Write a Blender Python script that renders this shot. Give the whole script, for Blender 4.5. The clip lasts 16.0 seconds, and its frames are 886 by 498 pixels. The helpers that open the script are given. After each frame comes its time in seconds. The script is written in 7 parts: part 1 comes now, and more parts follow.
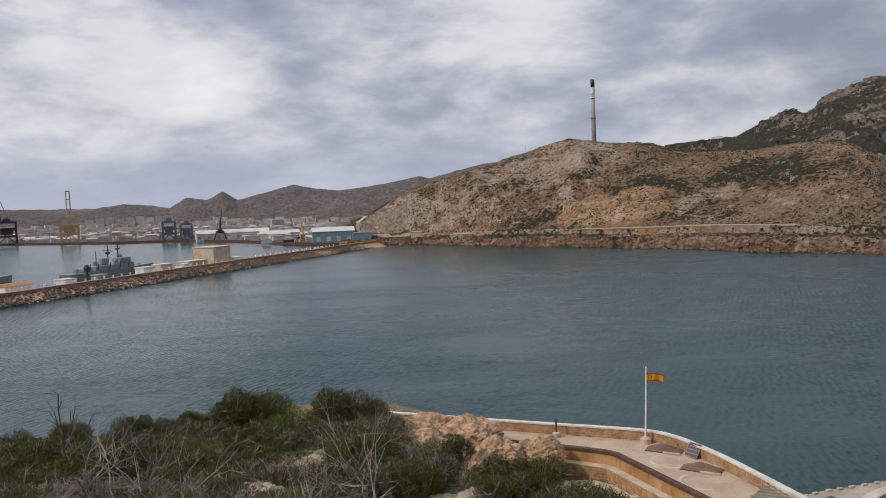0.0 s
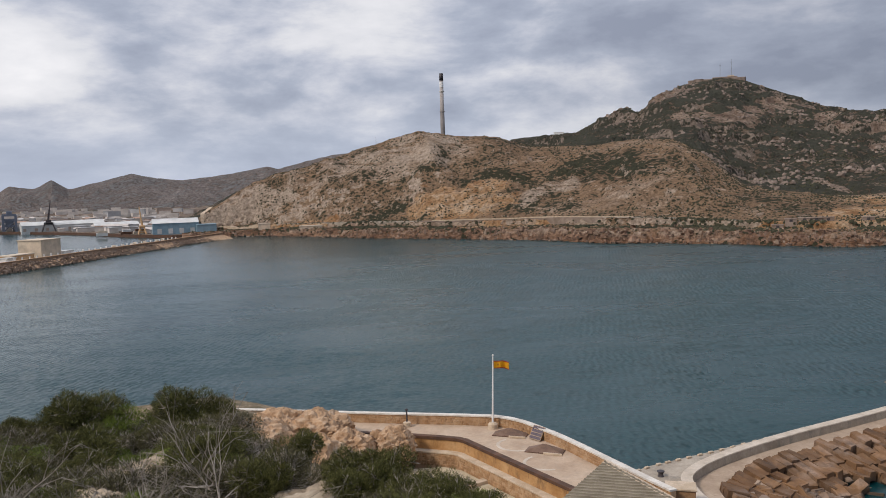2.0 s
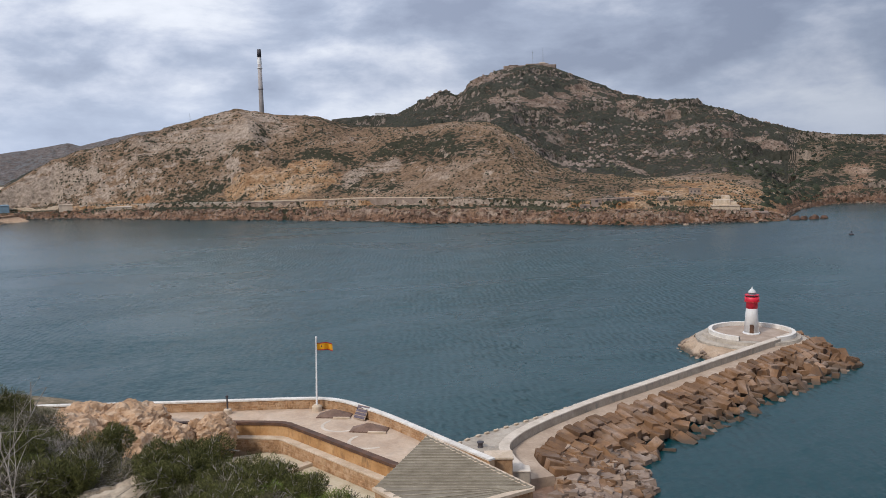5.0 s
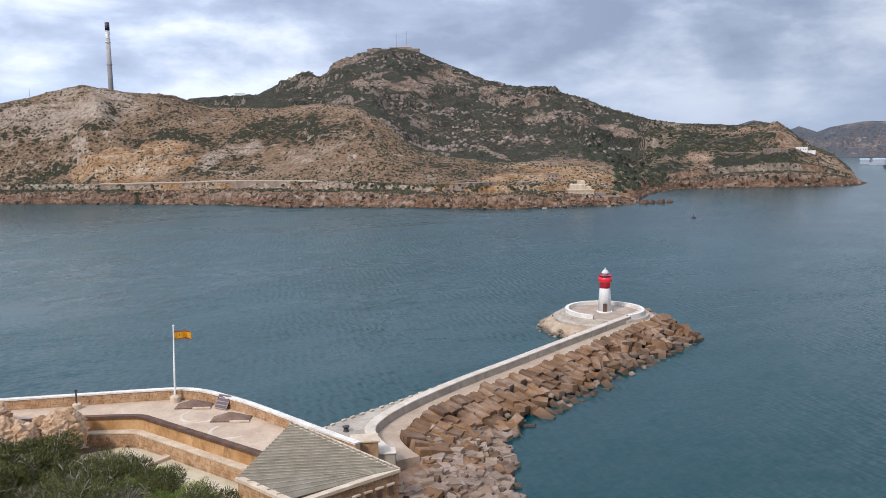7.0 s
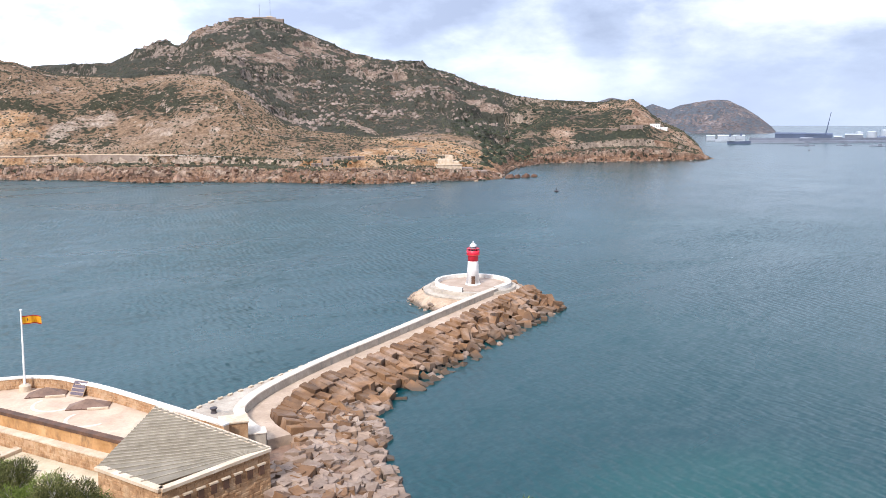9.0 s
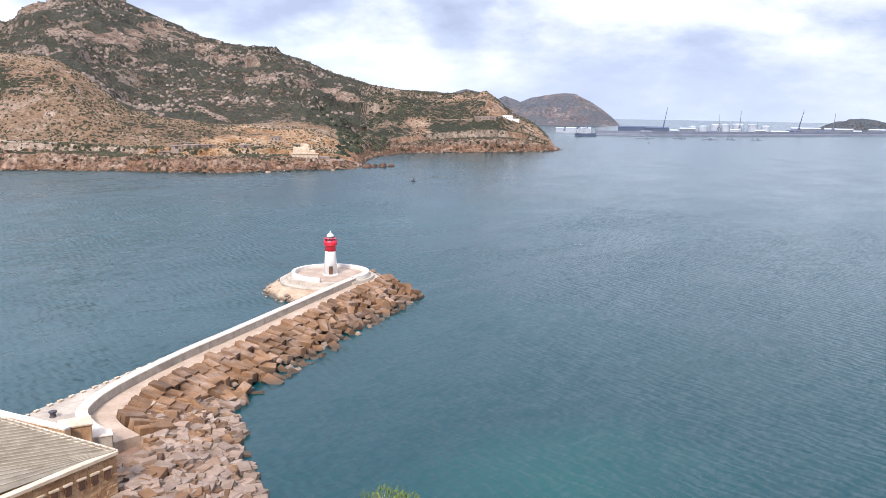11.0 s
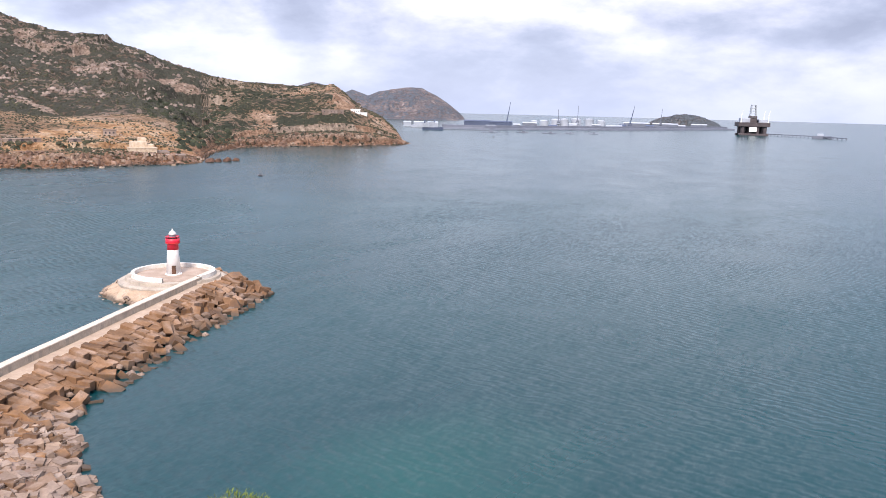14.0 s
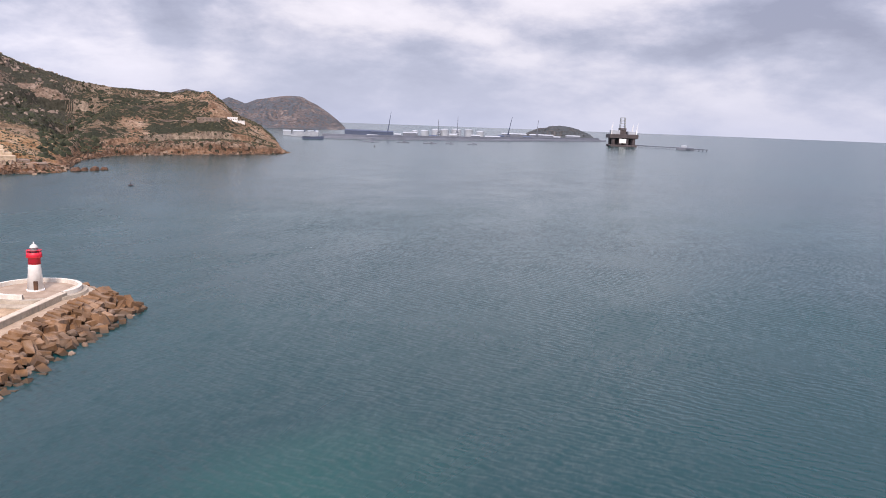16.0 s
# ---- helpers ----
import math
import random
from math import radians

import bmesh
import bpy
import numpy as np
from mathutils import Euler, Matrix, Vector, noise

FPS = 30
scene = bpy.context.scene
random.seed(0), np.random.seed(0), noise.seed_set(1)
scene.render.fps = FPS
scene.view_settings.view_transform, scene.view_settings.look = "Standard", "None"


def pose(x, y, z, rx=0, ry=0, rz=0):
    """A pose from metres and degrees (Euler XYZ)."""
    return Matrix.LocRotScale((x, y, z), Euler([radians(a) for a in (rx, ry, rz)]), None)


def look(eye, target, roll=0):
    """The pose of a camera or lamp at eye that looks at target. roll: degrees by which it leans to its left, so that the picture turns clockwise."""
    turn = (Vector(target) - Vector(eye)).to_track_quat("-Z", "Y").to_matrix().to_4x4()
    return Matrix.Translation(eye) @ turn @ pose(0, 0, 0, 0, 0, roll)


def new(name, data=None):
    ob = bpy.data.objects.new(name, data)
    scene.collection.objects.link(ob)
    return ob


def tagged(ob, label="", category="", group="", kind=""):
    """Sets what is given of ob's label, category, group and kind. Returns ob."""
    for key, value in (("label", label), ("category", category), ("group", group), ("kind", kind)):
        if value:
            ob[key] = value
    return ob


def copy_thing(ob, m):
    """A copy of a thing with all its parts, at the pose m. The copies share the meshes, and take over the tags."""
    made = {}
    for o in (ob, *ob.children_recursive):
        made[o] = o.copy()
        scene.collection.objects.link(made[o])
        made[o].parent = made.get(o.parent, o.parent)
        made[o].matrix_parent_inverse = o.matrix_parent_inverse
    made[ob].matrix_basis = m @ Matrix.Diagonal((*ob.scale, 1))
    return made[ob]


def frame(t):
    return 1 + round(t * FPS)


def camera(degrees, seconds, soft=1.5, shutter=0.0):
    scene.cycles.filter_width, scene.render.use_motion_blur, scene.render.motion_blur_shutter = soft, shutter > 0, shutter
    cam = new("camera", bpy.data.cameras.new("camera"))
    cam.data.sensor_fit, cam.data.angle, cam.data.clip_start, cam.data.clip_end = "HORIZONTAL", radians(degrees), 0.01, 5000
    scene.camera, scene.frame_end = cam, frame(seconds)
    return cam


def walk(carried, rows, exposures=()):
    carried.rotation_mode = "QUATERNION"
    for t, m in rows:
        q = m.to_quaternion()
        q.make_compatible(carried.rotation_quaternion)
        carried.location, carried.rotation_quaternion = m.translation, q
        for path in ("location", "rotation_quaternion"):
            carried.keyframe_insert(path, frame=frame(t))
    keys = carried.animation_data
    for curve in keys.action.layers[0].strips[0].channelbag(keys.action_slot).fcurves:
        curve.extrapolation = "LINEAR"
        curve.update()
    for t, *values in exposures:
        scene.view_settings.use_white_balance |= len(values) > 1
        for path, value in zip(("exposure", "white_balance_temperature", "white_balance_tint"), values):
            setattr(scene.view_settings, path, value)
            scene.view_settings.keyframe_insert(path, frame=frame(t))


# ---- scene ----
cam = camera(57.8, 16.0, soft=0.9)
EYE = 42.0  # above the sea
ARM = 0.45  # the camera is held at arm's length and swung round
ROWS = [
    (0.0, 0.00, -3.37, 2.25),
    (0.5, -2.64, -3.62, 2.10),
    (1.0, -5.07, -3.93, 2.08),
    (1.5, -7.58, -4.18, 1.86),
    (2.0, -10.63, -4.34, 1.82),
    (2.5, -12.67, -4.54, 1.70),
    (3.0, -14.77, -4.70, 1.49),
    (3.5, -17.08, -5.04, 1.38),
    (4.0, -18.86, -5.35, 1.40),
    (6.5, -30.53, -7.04, 0.84),
    (7.0, -32.83, -7.38, 0.61),
    (7.5, -35.93, -8.16, 0.45),
    (8.0, -38.03, -8.57, 0.48),
    (8.5, -39.94, -8.79, 0.33),
    (9.0, -42.11, -9.23, 0.08),
    (9.5, -44.13, -9.60, -0.33),
    (10.0, -47.31, -9.76, -0.67),
    (12.5, -56.45, -10.20, -1.03),
    (13.0, -57.96, -10.32, -1.13),
    (13.5, -59.99, -10.21, -1.19),
    (14.0, -62.87, -10.12, -1.39),
    (14.5, -65.13, -10.14, -1.68),
    (15.0, -67.19, -9.94, -1.61),
    (15.5, -69.20, -9.67, -1.80),
    (16.0, -71.25, -9.19, -2.04),
]


def held(yaw, pitch, roll):
    a = radians(yaw)
    return pose(-ARM * math.sin(a), ARM * math.cos(a) - ARM, EYE, 90 + pitch, roll, yaw)


EXPOSURES = [(0.0, -0.47, 6600, 13), (4.0, -0.2, 6350, 12), (7.0, 0.20, 5950, 11), (8.0, 0.66, 6000, 12), (9.0, 0.87, 6050, 13), (12.5, 0.90, 6250, 18), (14.5, 0.74, 6450, 20), (16.0, 0.46, 6700, 22)]
walk(cam, [(t, held(yaw, pitch, roll)) for t, yaw, pitch, roll in ROWS], EXPOSURES)

# ---- world, sun ----
SUN_AZ, SUN_EL = radians(-112), radians(42)   # compass bearing from +y, clockwise
world = bpy.data.worlds.new("world")
scene.world = world
world.use_nodes = True
wt = world.node_tree
wt.nodes.clear()


def link(tree, a, b):
    tree.links.new(a, b)


def make(tree, kind, **values):
    n = tree.nodes.new(kind)
    for key, value in values.items():
        n.inputs[key.replace("_", " ")].default_value = value
    return n


def ramp(tree, fac, stops):
    n = tree.nodes.new("ShaderNodeValToRGB")
    el = n.color_ramp.elements
    while len(el) < len(stops):
        el.new(0.5)
    for e, (p, c) in zip(el, stops):
        e.position, e.color = p, (*c, 1) if len(c) == 3 else c
    link(tree, fac, n.inputs["Fac"])
    return n.outputs["Color"]


def mix(tree, fac, a, b, blend="MIX"):
    n = tree.nodes.new("ShaderNodeMix")
    n.data_type, n.blend_type = "RGBA", blend
    for slot, v in ((0, fac), (6, a), (7, b)):
        if isinstance(v, (int, float)):
            n.inputs[slot].default_value = v
        elif isinstance(v, tuple):
            n.inputs[slot].default_value = (*v, 1)
        else:
            link(tree, v, n.inputs[slot])
    return n.outputs[2]


def noise_tex(tree, vector, scale, detail=6, rough=0.55, distort=0.0):
    n = tree.nodes.new("ShaderNodeTexNoise")
    n.inputs["Scale"].default_value, n.inputs["Detail"].default_value = scale, detail
    n.inputs["Roughness"].default_value, n.inputs["Distortion"].default_value = rough, distort
    if vector is not None:
        link(tree, vector, n.inputs["Vector"])
    return n.outputs["Fac"]


def mapped(tree, vector, scale=(1, 1, 1), loc=(0, 0, 0), rot=(0, 0, 0)):
    n = tree.nodes.new("ShaderNodeMapping")
    n.inputs["Scale"].default_value, n.inputs["Location"].default_value = scale, loc
    n.inputs["Rotation"].default_value = rot
    link(tree, vector, n.inputs["Vector"])
    return n.outputs["Vector"]


def math_node(tree, op, a, b=0.0, clamp=False):
    n = tree.nodes.new("ShaderNodeMath")
    n.operation, n.use_clamp = op, clamp
    for i, v in enumerate((a, b)):
        if isinstance(v, (int, float)):
            n.inputs[i].default_value = v
        else:
            link(tree, v, n.inputs[i])
    return n.outputs[0]


# an overcast sky: a cloud sheet with brighter and darker rolls, seen in perspective, over a clear sky
coord = make(wt, "ShaderNodeTexCoord").outputs["Generated"]
sep = make(wt, "ShaderNodeSeparateXYZ")
link(wt, coord, sep.inputs[0])
puff = mapped(wt, coord, (1.0, 1.0, 2.5))
big = noise_tex(wt, mapped(wt, puff, (1, 1, 1), (4.1, 1.7, 0.6)), 2.5, 3, 0.5, 0.6)
small = noise_tex(wt, mapped(wt, puff, (1, 1, 1), (7.3, 2.2, 1.1)), 4.6, 10, 0.58, 0.1)
cloud = math_node(wt, "ADD", math_node(wt, "MULTIPLY", big, 0.46), math_node(wt, "MULTIPLY", small, 0.54))
cloud_col = ramp(wt, cloud, [(0.41, (0.385, 0.435, 0.55)), (0.475, (0.51, 0.57, 0.69)), (0.52, (0.69, 0.735, 0.835)), (0.57, (0.92, 0.945, 0.99)), (0.68, (1.14, 1.15, 1.17))])
# pale band over the horizon
band = ramp(wt, sep.outputs[2], [(0.0, (1, 1, 1)), (0.10, (0, 0, 0))])
cloud_col = mix(wt, math_node(wt, "MULTIPLY", band, 0.7), cloud_col, (0.63, 0.725, 0.90))
# the sheet is thinner and brighter over the harbour side


def polar_dir(bearing, rise):
    a, e = radians(bearing), radians(rise)
    return (math.sin(a) * math.cos(e), math.cos(a) * math.cos(e), math.sin(e))


toward = make(wt, "ShaderNodeVectorMath")
toward.operation = "DOT_PRODUCT"
link(wt, coord, toward.inputs[0])
toward.inputs[1].default_value = polar_dir(-25, 26)
glow = ramp(wt, toward.outputs["Value"], [(0.25, (0.60, 0.61, 0.63)), (0.55, (0.86, 0.86, 0.87)), (0.74, (0.93, 0.93, 0.93)), (0.92, (1.38, 1.37, 1.35)), (1.0, (1.46, 1.44, 1.41))])
glow.node.color_ramp.interpolation = "B_SPLINE"
cloud_col = mix(wt, 1.0, cloud_col, glow, "MULTIPLY")
# bright sky lobe centred out of view, added to brighten the right-hand sea
sea_lobe = make(wt, "ShaderNodeVectorMath")
sea_lobe.operation = "DOT_PRODUCT"
link(wt, coord, sea_lobe.inputs[0])
sea_lobe.inputs[1].default_value = polar_dir(100, 50)
thin = ramp(wt, sea_lobe.outputs["Value"], [(0.45, (1, 1, 1)), (0.7, (1.8, 1.79, 1.78)), (1.0, (3.0, 2.98, 2.95))])
thin.node.color_ramp.interpolation = "B_SPLINE"
cloud_col = mix(wt, 1.0, cloud_col, thin, "MULTIPLY")
# an overcast sky is brighter overhead than near the horizon
zenith = ramp(wt, sep.outputs[2], [(0.28, (0.92, 0.92, 0.92)), (0.62, (1.45, 1.43, 1.41)), (0.85, (1.75, 1.73, 1.70))])
cloud_col = mix(wt, 1.0, cloud_col, zenith, "MULTIPLY")
sky = make(wt, "ShaderNodeTexSky")
sky.sky_type, sky.sun_disc, sky.sun_elevation, sky.sun_rotation = "NISHITA", False, SUN_EL, SUN_AZ
sky_bg = make(wt, "ShaderNodeBackground", Strength=0.06)
link(wt, sky.outputs[0], sky_bg.inputs[0])
cl_bg = make(wt, "ShaderNodeBackground", Strength=1.2)
link(wt, cloud_col, cl_bg.inputs[0])
wmix = make(wt, "ShaderNodeMixShader")
wmix.inputs[0].default_value = 0.9
link(wt, sky_bg.outputs[0], wmix.inputs[1])
link(wt, cl_bg.outputs[0], wmix.inputs[2])
link(wt, wmix.outputs[0], make(wt, "ShaderNodeOutputWorld").inputs[0])

sun = new("sun", bpy.data.lights.new("sun", "SUN"))
sun.data.energy, sun.data.angle, sun.data.color = 2.8, radians(10), (1.0, 0.90, 0.77)
sun_dir = Vector((math.sin(SUN_AZ) * math.cos(SUN_EL), math.cos(SUN_AZ) * math.cos(SUN_EL), math.sin(SUN_EL)))
sun.matrix_world = look(sun_dir * 300, (0, 0, 0))

# ---- materials ----


def material(name, rough=0.8, metal=0.0):
    m = bpy.data.materials.new(name)
    m.use_nodes = True
    t = m.node_tree
    b = t.nodes["Principled BSDF"]
    b.inputs["Roughness"].default_value, b.inputs["Metallic"].default_value = rough, metal
    return m, t, b


def position(tree):
    return make(tree, "ShaderNodeNewGeometry").outputs["Position"]


def bump(tree, height, strength, dist, bsdf):
    n = make(tree, "ShaderNodeBump", Strength=strength, Distance=dist)
    link(tree, height, n.inputs["Height"])
    link(tree, n.outputs[0], bsdf.inputs["Normal"])


def rough_mat(name, dark, mid, light, scale, rough=0.85, bump_dist=0.02, vary=0.0, stain=None, metal=0.0, fine=9.0, wet=False):
    """A weathered surface: three tones in broad patches, a fine grain, stains and relief; vary: difference from piece to piece."""
    m, t, b = material(name, rough, metal)
    p = position(t)
    broad = noise_tex(t, p, scale, 6, 0.6, 0.3)
    grain = noise_tex(t, p, scale * fine, 5, 0.65)
    c = ramp(t, broad, [(0.3, dark), (0.5, mid), (0.7, light)])
    c = mix(t, 0.35, c, ramp(t, grain, [(0.3, (0.45, 0.45, 0.45)), (0.7, (1.0, 1.0, 1.0))]), "MULTIPLY")
    if stain:
        s = ramp(t, noise_tex(t, mapped(t, p, (1, 1, 0.35)), scale * 2.2, 7, 0.7), [(0.52, (0, 0, 0)), (0.66, (1, 1, 1))])
        c = mix(t, math_node(t, "MULTIPLY", s, 0.7), c, stain)
    if vary:
        r = make(t, "ShaderNodeObjectInfo").outputs["Random"]
        c = mix(t, 1.0, c, ramp(t, r, [(0.0, (1 - vary, 1 - vary, 1 - vary * 0.9)), (1.0, (1.0, 1.0, 1.0))]), "MULTIPLY")
        g = make(t, "ShaderNodeNewGeometry").outputs["Random Per Island"]
        c = mix(t, 1.0, c, ramp(t, g, [(0.0, (1 - vary, 1 - vary, 1 - vary)), (1.0, (1.0, 1.0, 1.0))]), "MULTIPLY")
    if wet:   # weed-dark and damp up to the reach of the waves
        z = make(t, "ShaderNodeSeparateXYZ")
        link(t, p, z.inputs[0])
        w = math_node(t, "ADD", z.outputs[2], math_node(t, "MULTIPLY", noise_tex(t, p, 0.5, 4), 1.6))
        c = mix(t, ramp(t, math_node(t, "DIVIDE", w, 3.0), [(0.36, (0.85, 0.85, 0.85)), (0.62, (0, 0, 0))]), c, (0.06, 0.048, 0.036))
    link(t, c, b.inputs["Base Color"])
    bump(t, math_node(t, "ADD", math_node(t, "MULTIPLY", broad, 0.6), math_node(t, "MULTIPLY", grain, 0.4)), 0.7, bump_dist, b)
    return m


def plain(name, colour, rough=0.6, metal=0.0, wear=0.12, scale=0.6):
    """Paint or plaster with faint soiling."""
    m, t, b = material(name, rough, metal)
    p = position(t)
    n = noise_tex(t, p, scale, 7, 0.65)
    d = tuple(x * (1 - wear * 2.2) for x in colour)
    link(t, ramp(t, n, [(0.3, d), (0.6, colour)]), b.inputs["Base Color"])
    return m


# sea: deep blue-green, wind ripples in patches, a shallow over pale sand outside the mole
M_SEA, t, b = material("sea_water", 0.12)
b.inputs["IOR"].default_value = 1.333
p = position(t)
sh = make(t, "ShaderNodeVectorMath")
sh.operation = "DISTANCE"
link(t, mapped(t, p, (1, 1.6, 0)), sh.inputs[0])
sh.inputs[1].default_value = (74.0, 40.0 * 1.6, 0)
shallow = ramp(t, math_node(t, "DIVIDE", math_node(t, "ADD", sh.outputs["Value"], math_node(t, "MULTIPLY", noise_tex(t, p, 0.05, 4), 30.0)), 100.0),
               [(0.14, (0.85, 0.85, 0.85)), (0.46, (0, 0, 0))])
deep = ramp(t, noise_tex(t, p, 0.004, 4, 0.6), [(0.35, (0.001, 0.034, 0.041)), (0.7, (0.0015, 0.046, 0.053))])
link(t, mix(t, shallow, deep, (0.003, 0.062, 0.058)), b.inputs["Base Color"])
gust = ramp(t, noise_tex(t, mapped(t, p, (0.008, 0.018, 1), rot=(0, 0, radians(22))), 1.0, 5, 0.65, 0.8), [(0.38, (0.30, 0.30, 0.30)), (0.62, (1.1, 1.1, 1.1))])
# the outer bay and the harbour side lie calmer than the channel
out = make(t, "ShaderNodeVectorMath")
out.operation = "DOT_PRODUCT"
link(t, p, out.inputs[0])
out.inputs[1].default_value = (0.94, -0.34, 0)
bay = ramp(t, math_node(t, "DIVIDE", math_node(t, "ADD", out.outputs["Value"], math_node(t, "MULTIPLY", noise_tex(t, p, 0.006, 4), 160.0)), 800.0), [(0.22, (0, 0, 0)), (0.58, (1, 1, 1))])
inner_way = make(t, "ShaderNodeVectorMath")
inner_way.operation = "DOT_PRODUCT"
link(t, p, inner_way.inputs[0])
inner_way.inputs[1].default_value = (-0.9, 0.43, 0)
bay = math_node(t, "MAXIMUM", bay, ramp(t, math_node(t, "DIVIDE", math_node(t, "ADD", inner_way.outputs["Value"], math_node(t, "MULTIPLY", noise_tex(t, p, 0.008, 4), 160.0)), 800.0), [(0.22, (0, 0, 0)), (0.52, (1, 1, 1))]))
gust = math_node(t, "MULTIPLY", gust, math_node(t, "SUBTRACT", 1.0, math_node(t, "MULTIPLY", bay, 0.62)))


def vector(op, a, b):
    n = make(t, "ShaderNodeVectorMath")
    n.operation = op
    for i, v in enumerate((a, b)):
        if isinstance(v, tuple):
            n.inputs[i].default_value = v
        elif v is not None:
            link(t, v, n.inputs[i])
    return n.outputs["Vector"]


def facets(scale, turn, detail, amount):
    """The tilt of the wave facets: a random slope along x and y, at one wave length."""
    n = make(t, "ShaderNodeTexNoise")
    n.inputs["Scale"].default_value, n.inputs["Detail"].default_value, n.inputs["Distortion"].default_value = 1.0, detail, 0.5
    link(t, mapped(t, p, scale, rot=(0, 0, radians(turn))), n.inputs["Vector"])
    return vector("MULTIPLY", vector("SUBTRACT", n.outputs["Color"], (0.5, 0.5, 0.5)), (amount, amount, 0.0))


def ripples(length, bearing, amount, warp):
    """Long-crested ripples that run towards a bearing: a slope that swings with the phase, broken up in patches."""
    a = radians(bearing)
    way = (math.sin(a), math.cos(a), 0.0)
    phase = make(t, "ShaderNodeVectorMath")
    phase.operation = "DOT_PRODUCT"
    link(t, p, phase.inputs[0])
    phase.inputs[1].default_value = tuple(c * 2 * math.pi / length for c in way)
    swing = math_node(t, "SINE", math_node(t, "ADD", phase.outputs["Value"], math_node(t, "MULTIPLY", noise_tex(t, p, 0.16, 3, 0.55), warp)))
    patch = ramp(t, noise_tex(t, p, 0.03, 4, 0.6), [(0.34, (0.15, 0.15, 0.15)), (0.62, (1, 1, 1))])
    n = make(t, "ShaderNodeVectorMath")
    n.operation = "SCALE"
    n.inputs[0].default_value = tuple(c * amount for c in way)
    link(t, math_node(t, "MULTIPLY", swing, patch), n.inputs["Scale"])
    return n.outputs["Vector"]


tilts = vector("ADD", vector("ADD", facets((0.03, 0.05, 1), -28, 3, 0.14), facets((0.22, 0.42, 1), -32, 2, 0.40)), facets((0.7, 1.3, 1), -24, 3, 0.55))
crests = make(t, "ShaderNodeVectorMath")   # the long crests run on into the calm water
crests.operation = "SCALE"
link(t, vector("ADD", ripples(1.9, 112, 0.15, 15.0), ripples(1.15, 96, 0.10, 20.0)), crests.inputs[0])
link(t, math_node(t, "MAXIMUM", gust, 0.62), crests.inputs["Scale"])
scaled = make(t, "ShaderNodeVectorMath")
scaled.operation = "SCALE"
link(t, tilts, scaled.inputs[0])
link(t, gust, scaled.inputs["Scale"])
link(t, vector("NORMALIZE", vector("ADD", vector("ADD", scaled.outputs["Vector"], crests.outputs["Vector"]), (0.0, 0.0, 1.0)), None), b.inputs["Normal"])
rough = ramp(t, gust, [(0.25, (0.25, 0.25, 0.25)), (1.0, (0.33, 0.33, 0.33))])
link(t, mix(t, bay, rough, (0.17, 0.17, 0.17)), b.inputs["Roughness"])


def spots(t, ragged, layer, hard=0.2):
    """A ragged mask round the places whose nearness a land mesh carries in that layer."""
    near = t.nodes.new("ShaderNodeAttribute")
    near.attribute_name = layer
    e = math_node(t, "ADD", math_node(t, "SUBTRACT", 4.0, near.outputs["Fac"]), math_node(t, "MULTIPLY", math_node(t, "SUBTRACT", ragged, 0.5), 2.6))
    return ramp(t, e, [(0.9 - hard, (1, 1, 1)), (0.95, (0, 0, 0))])


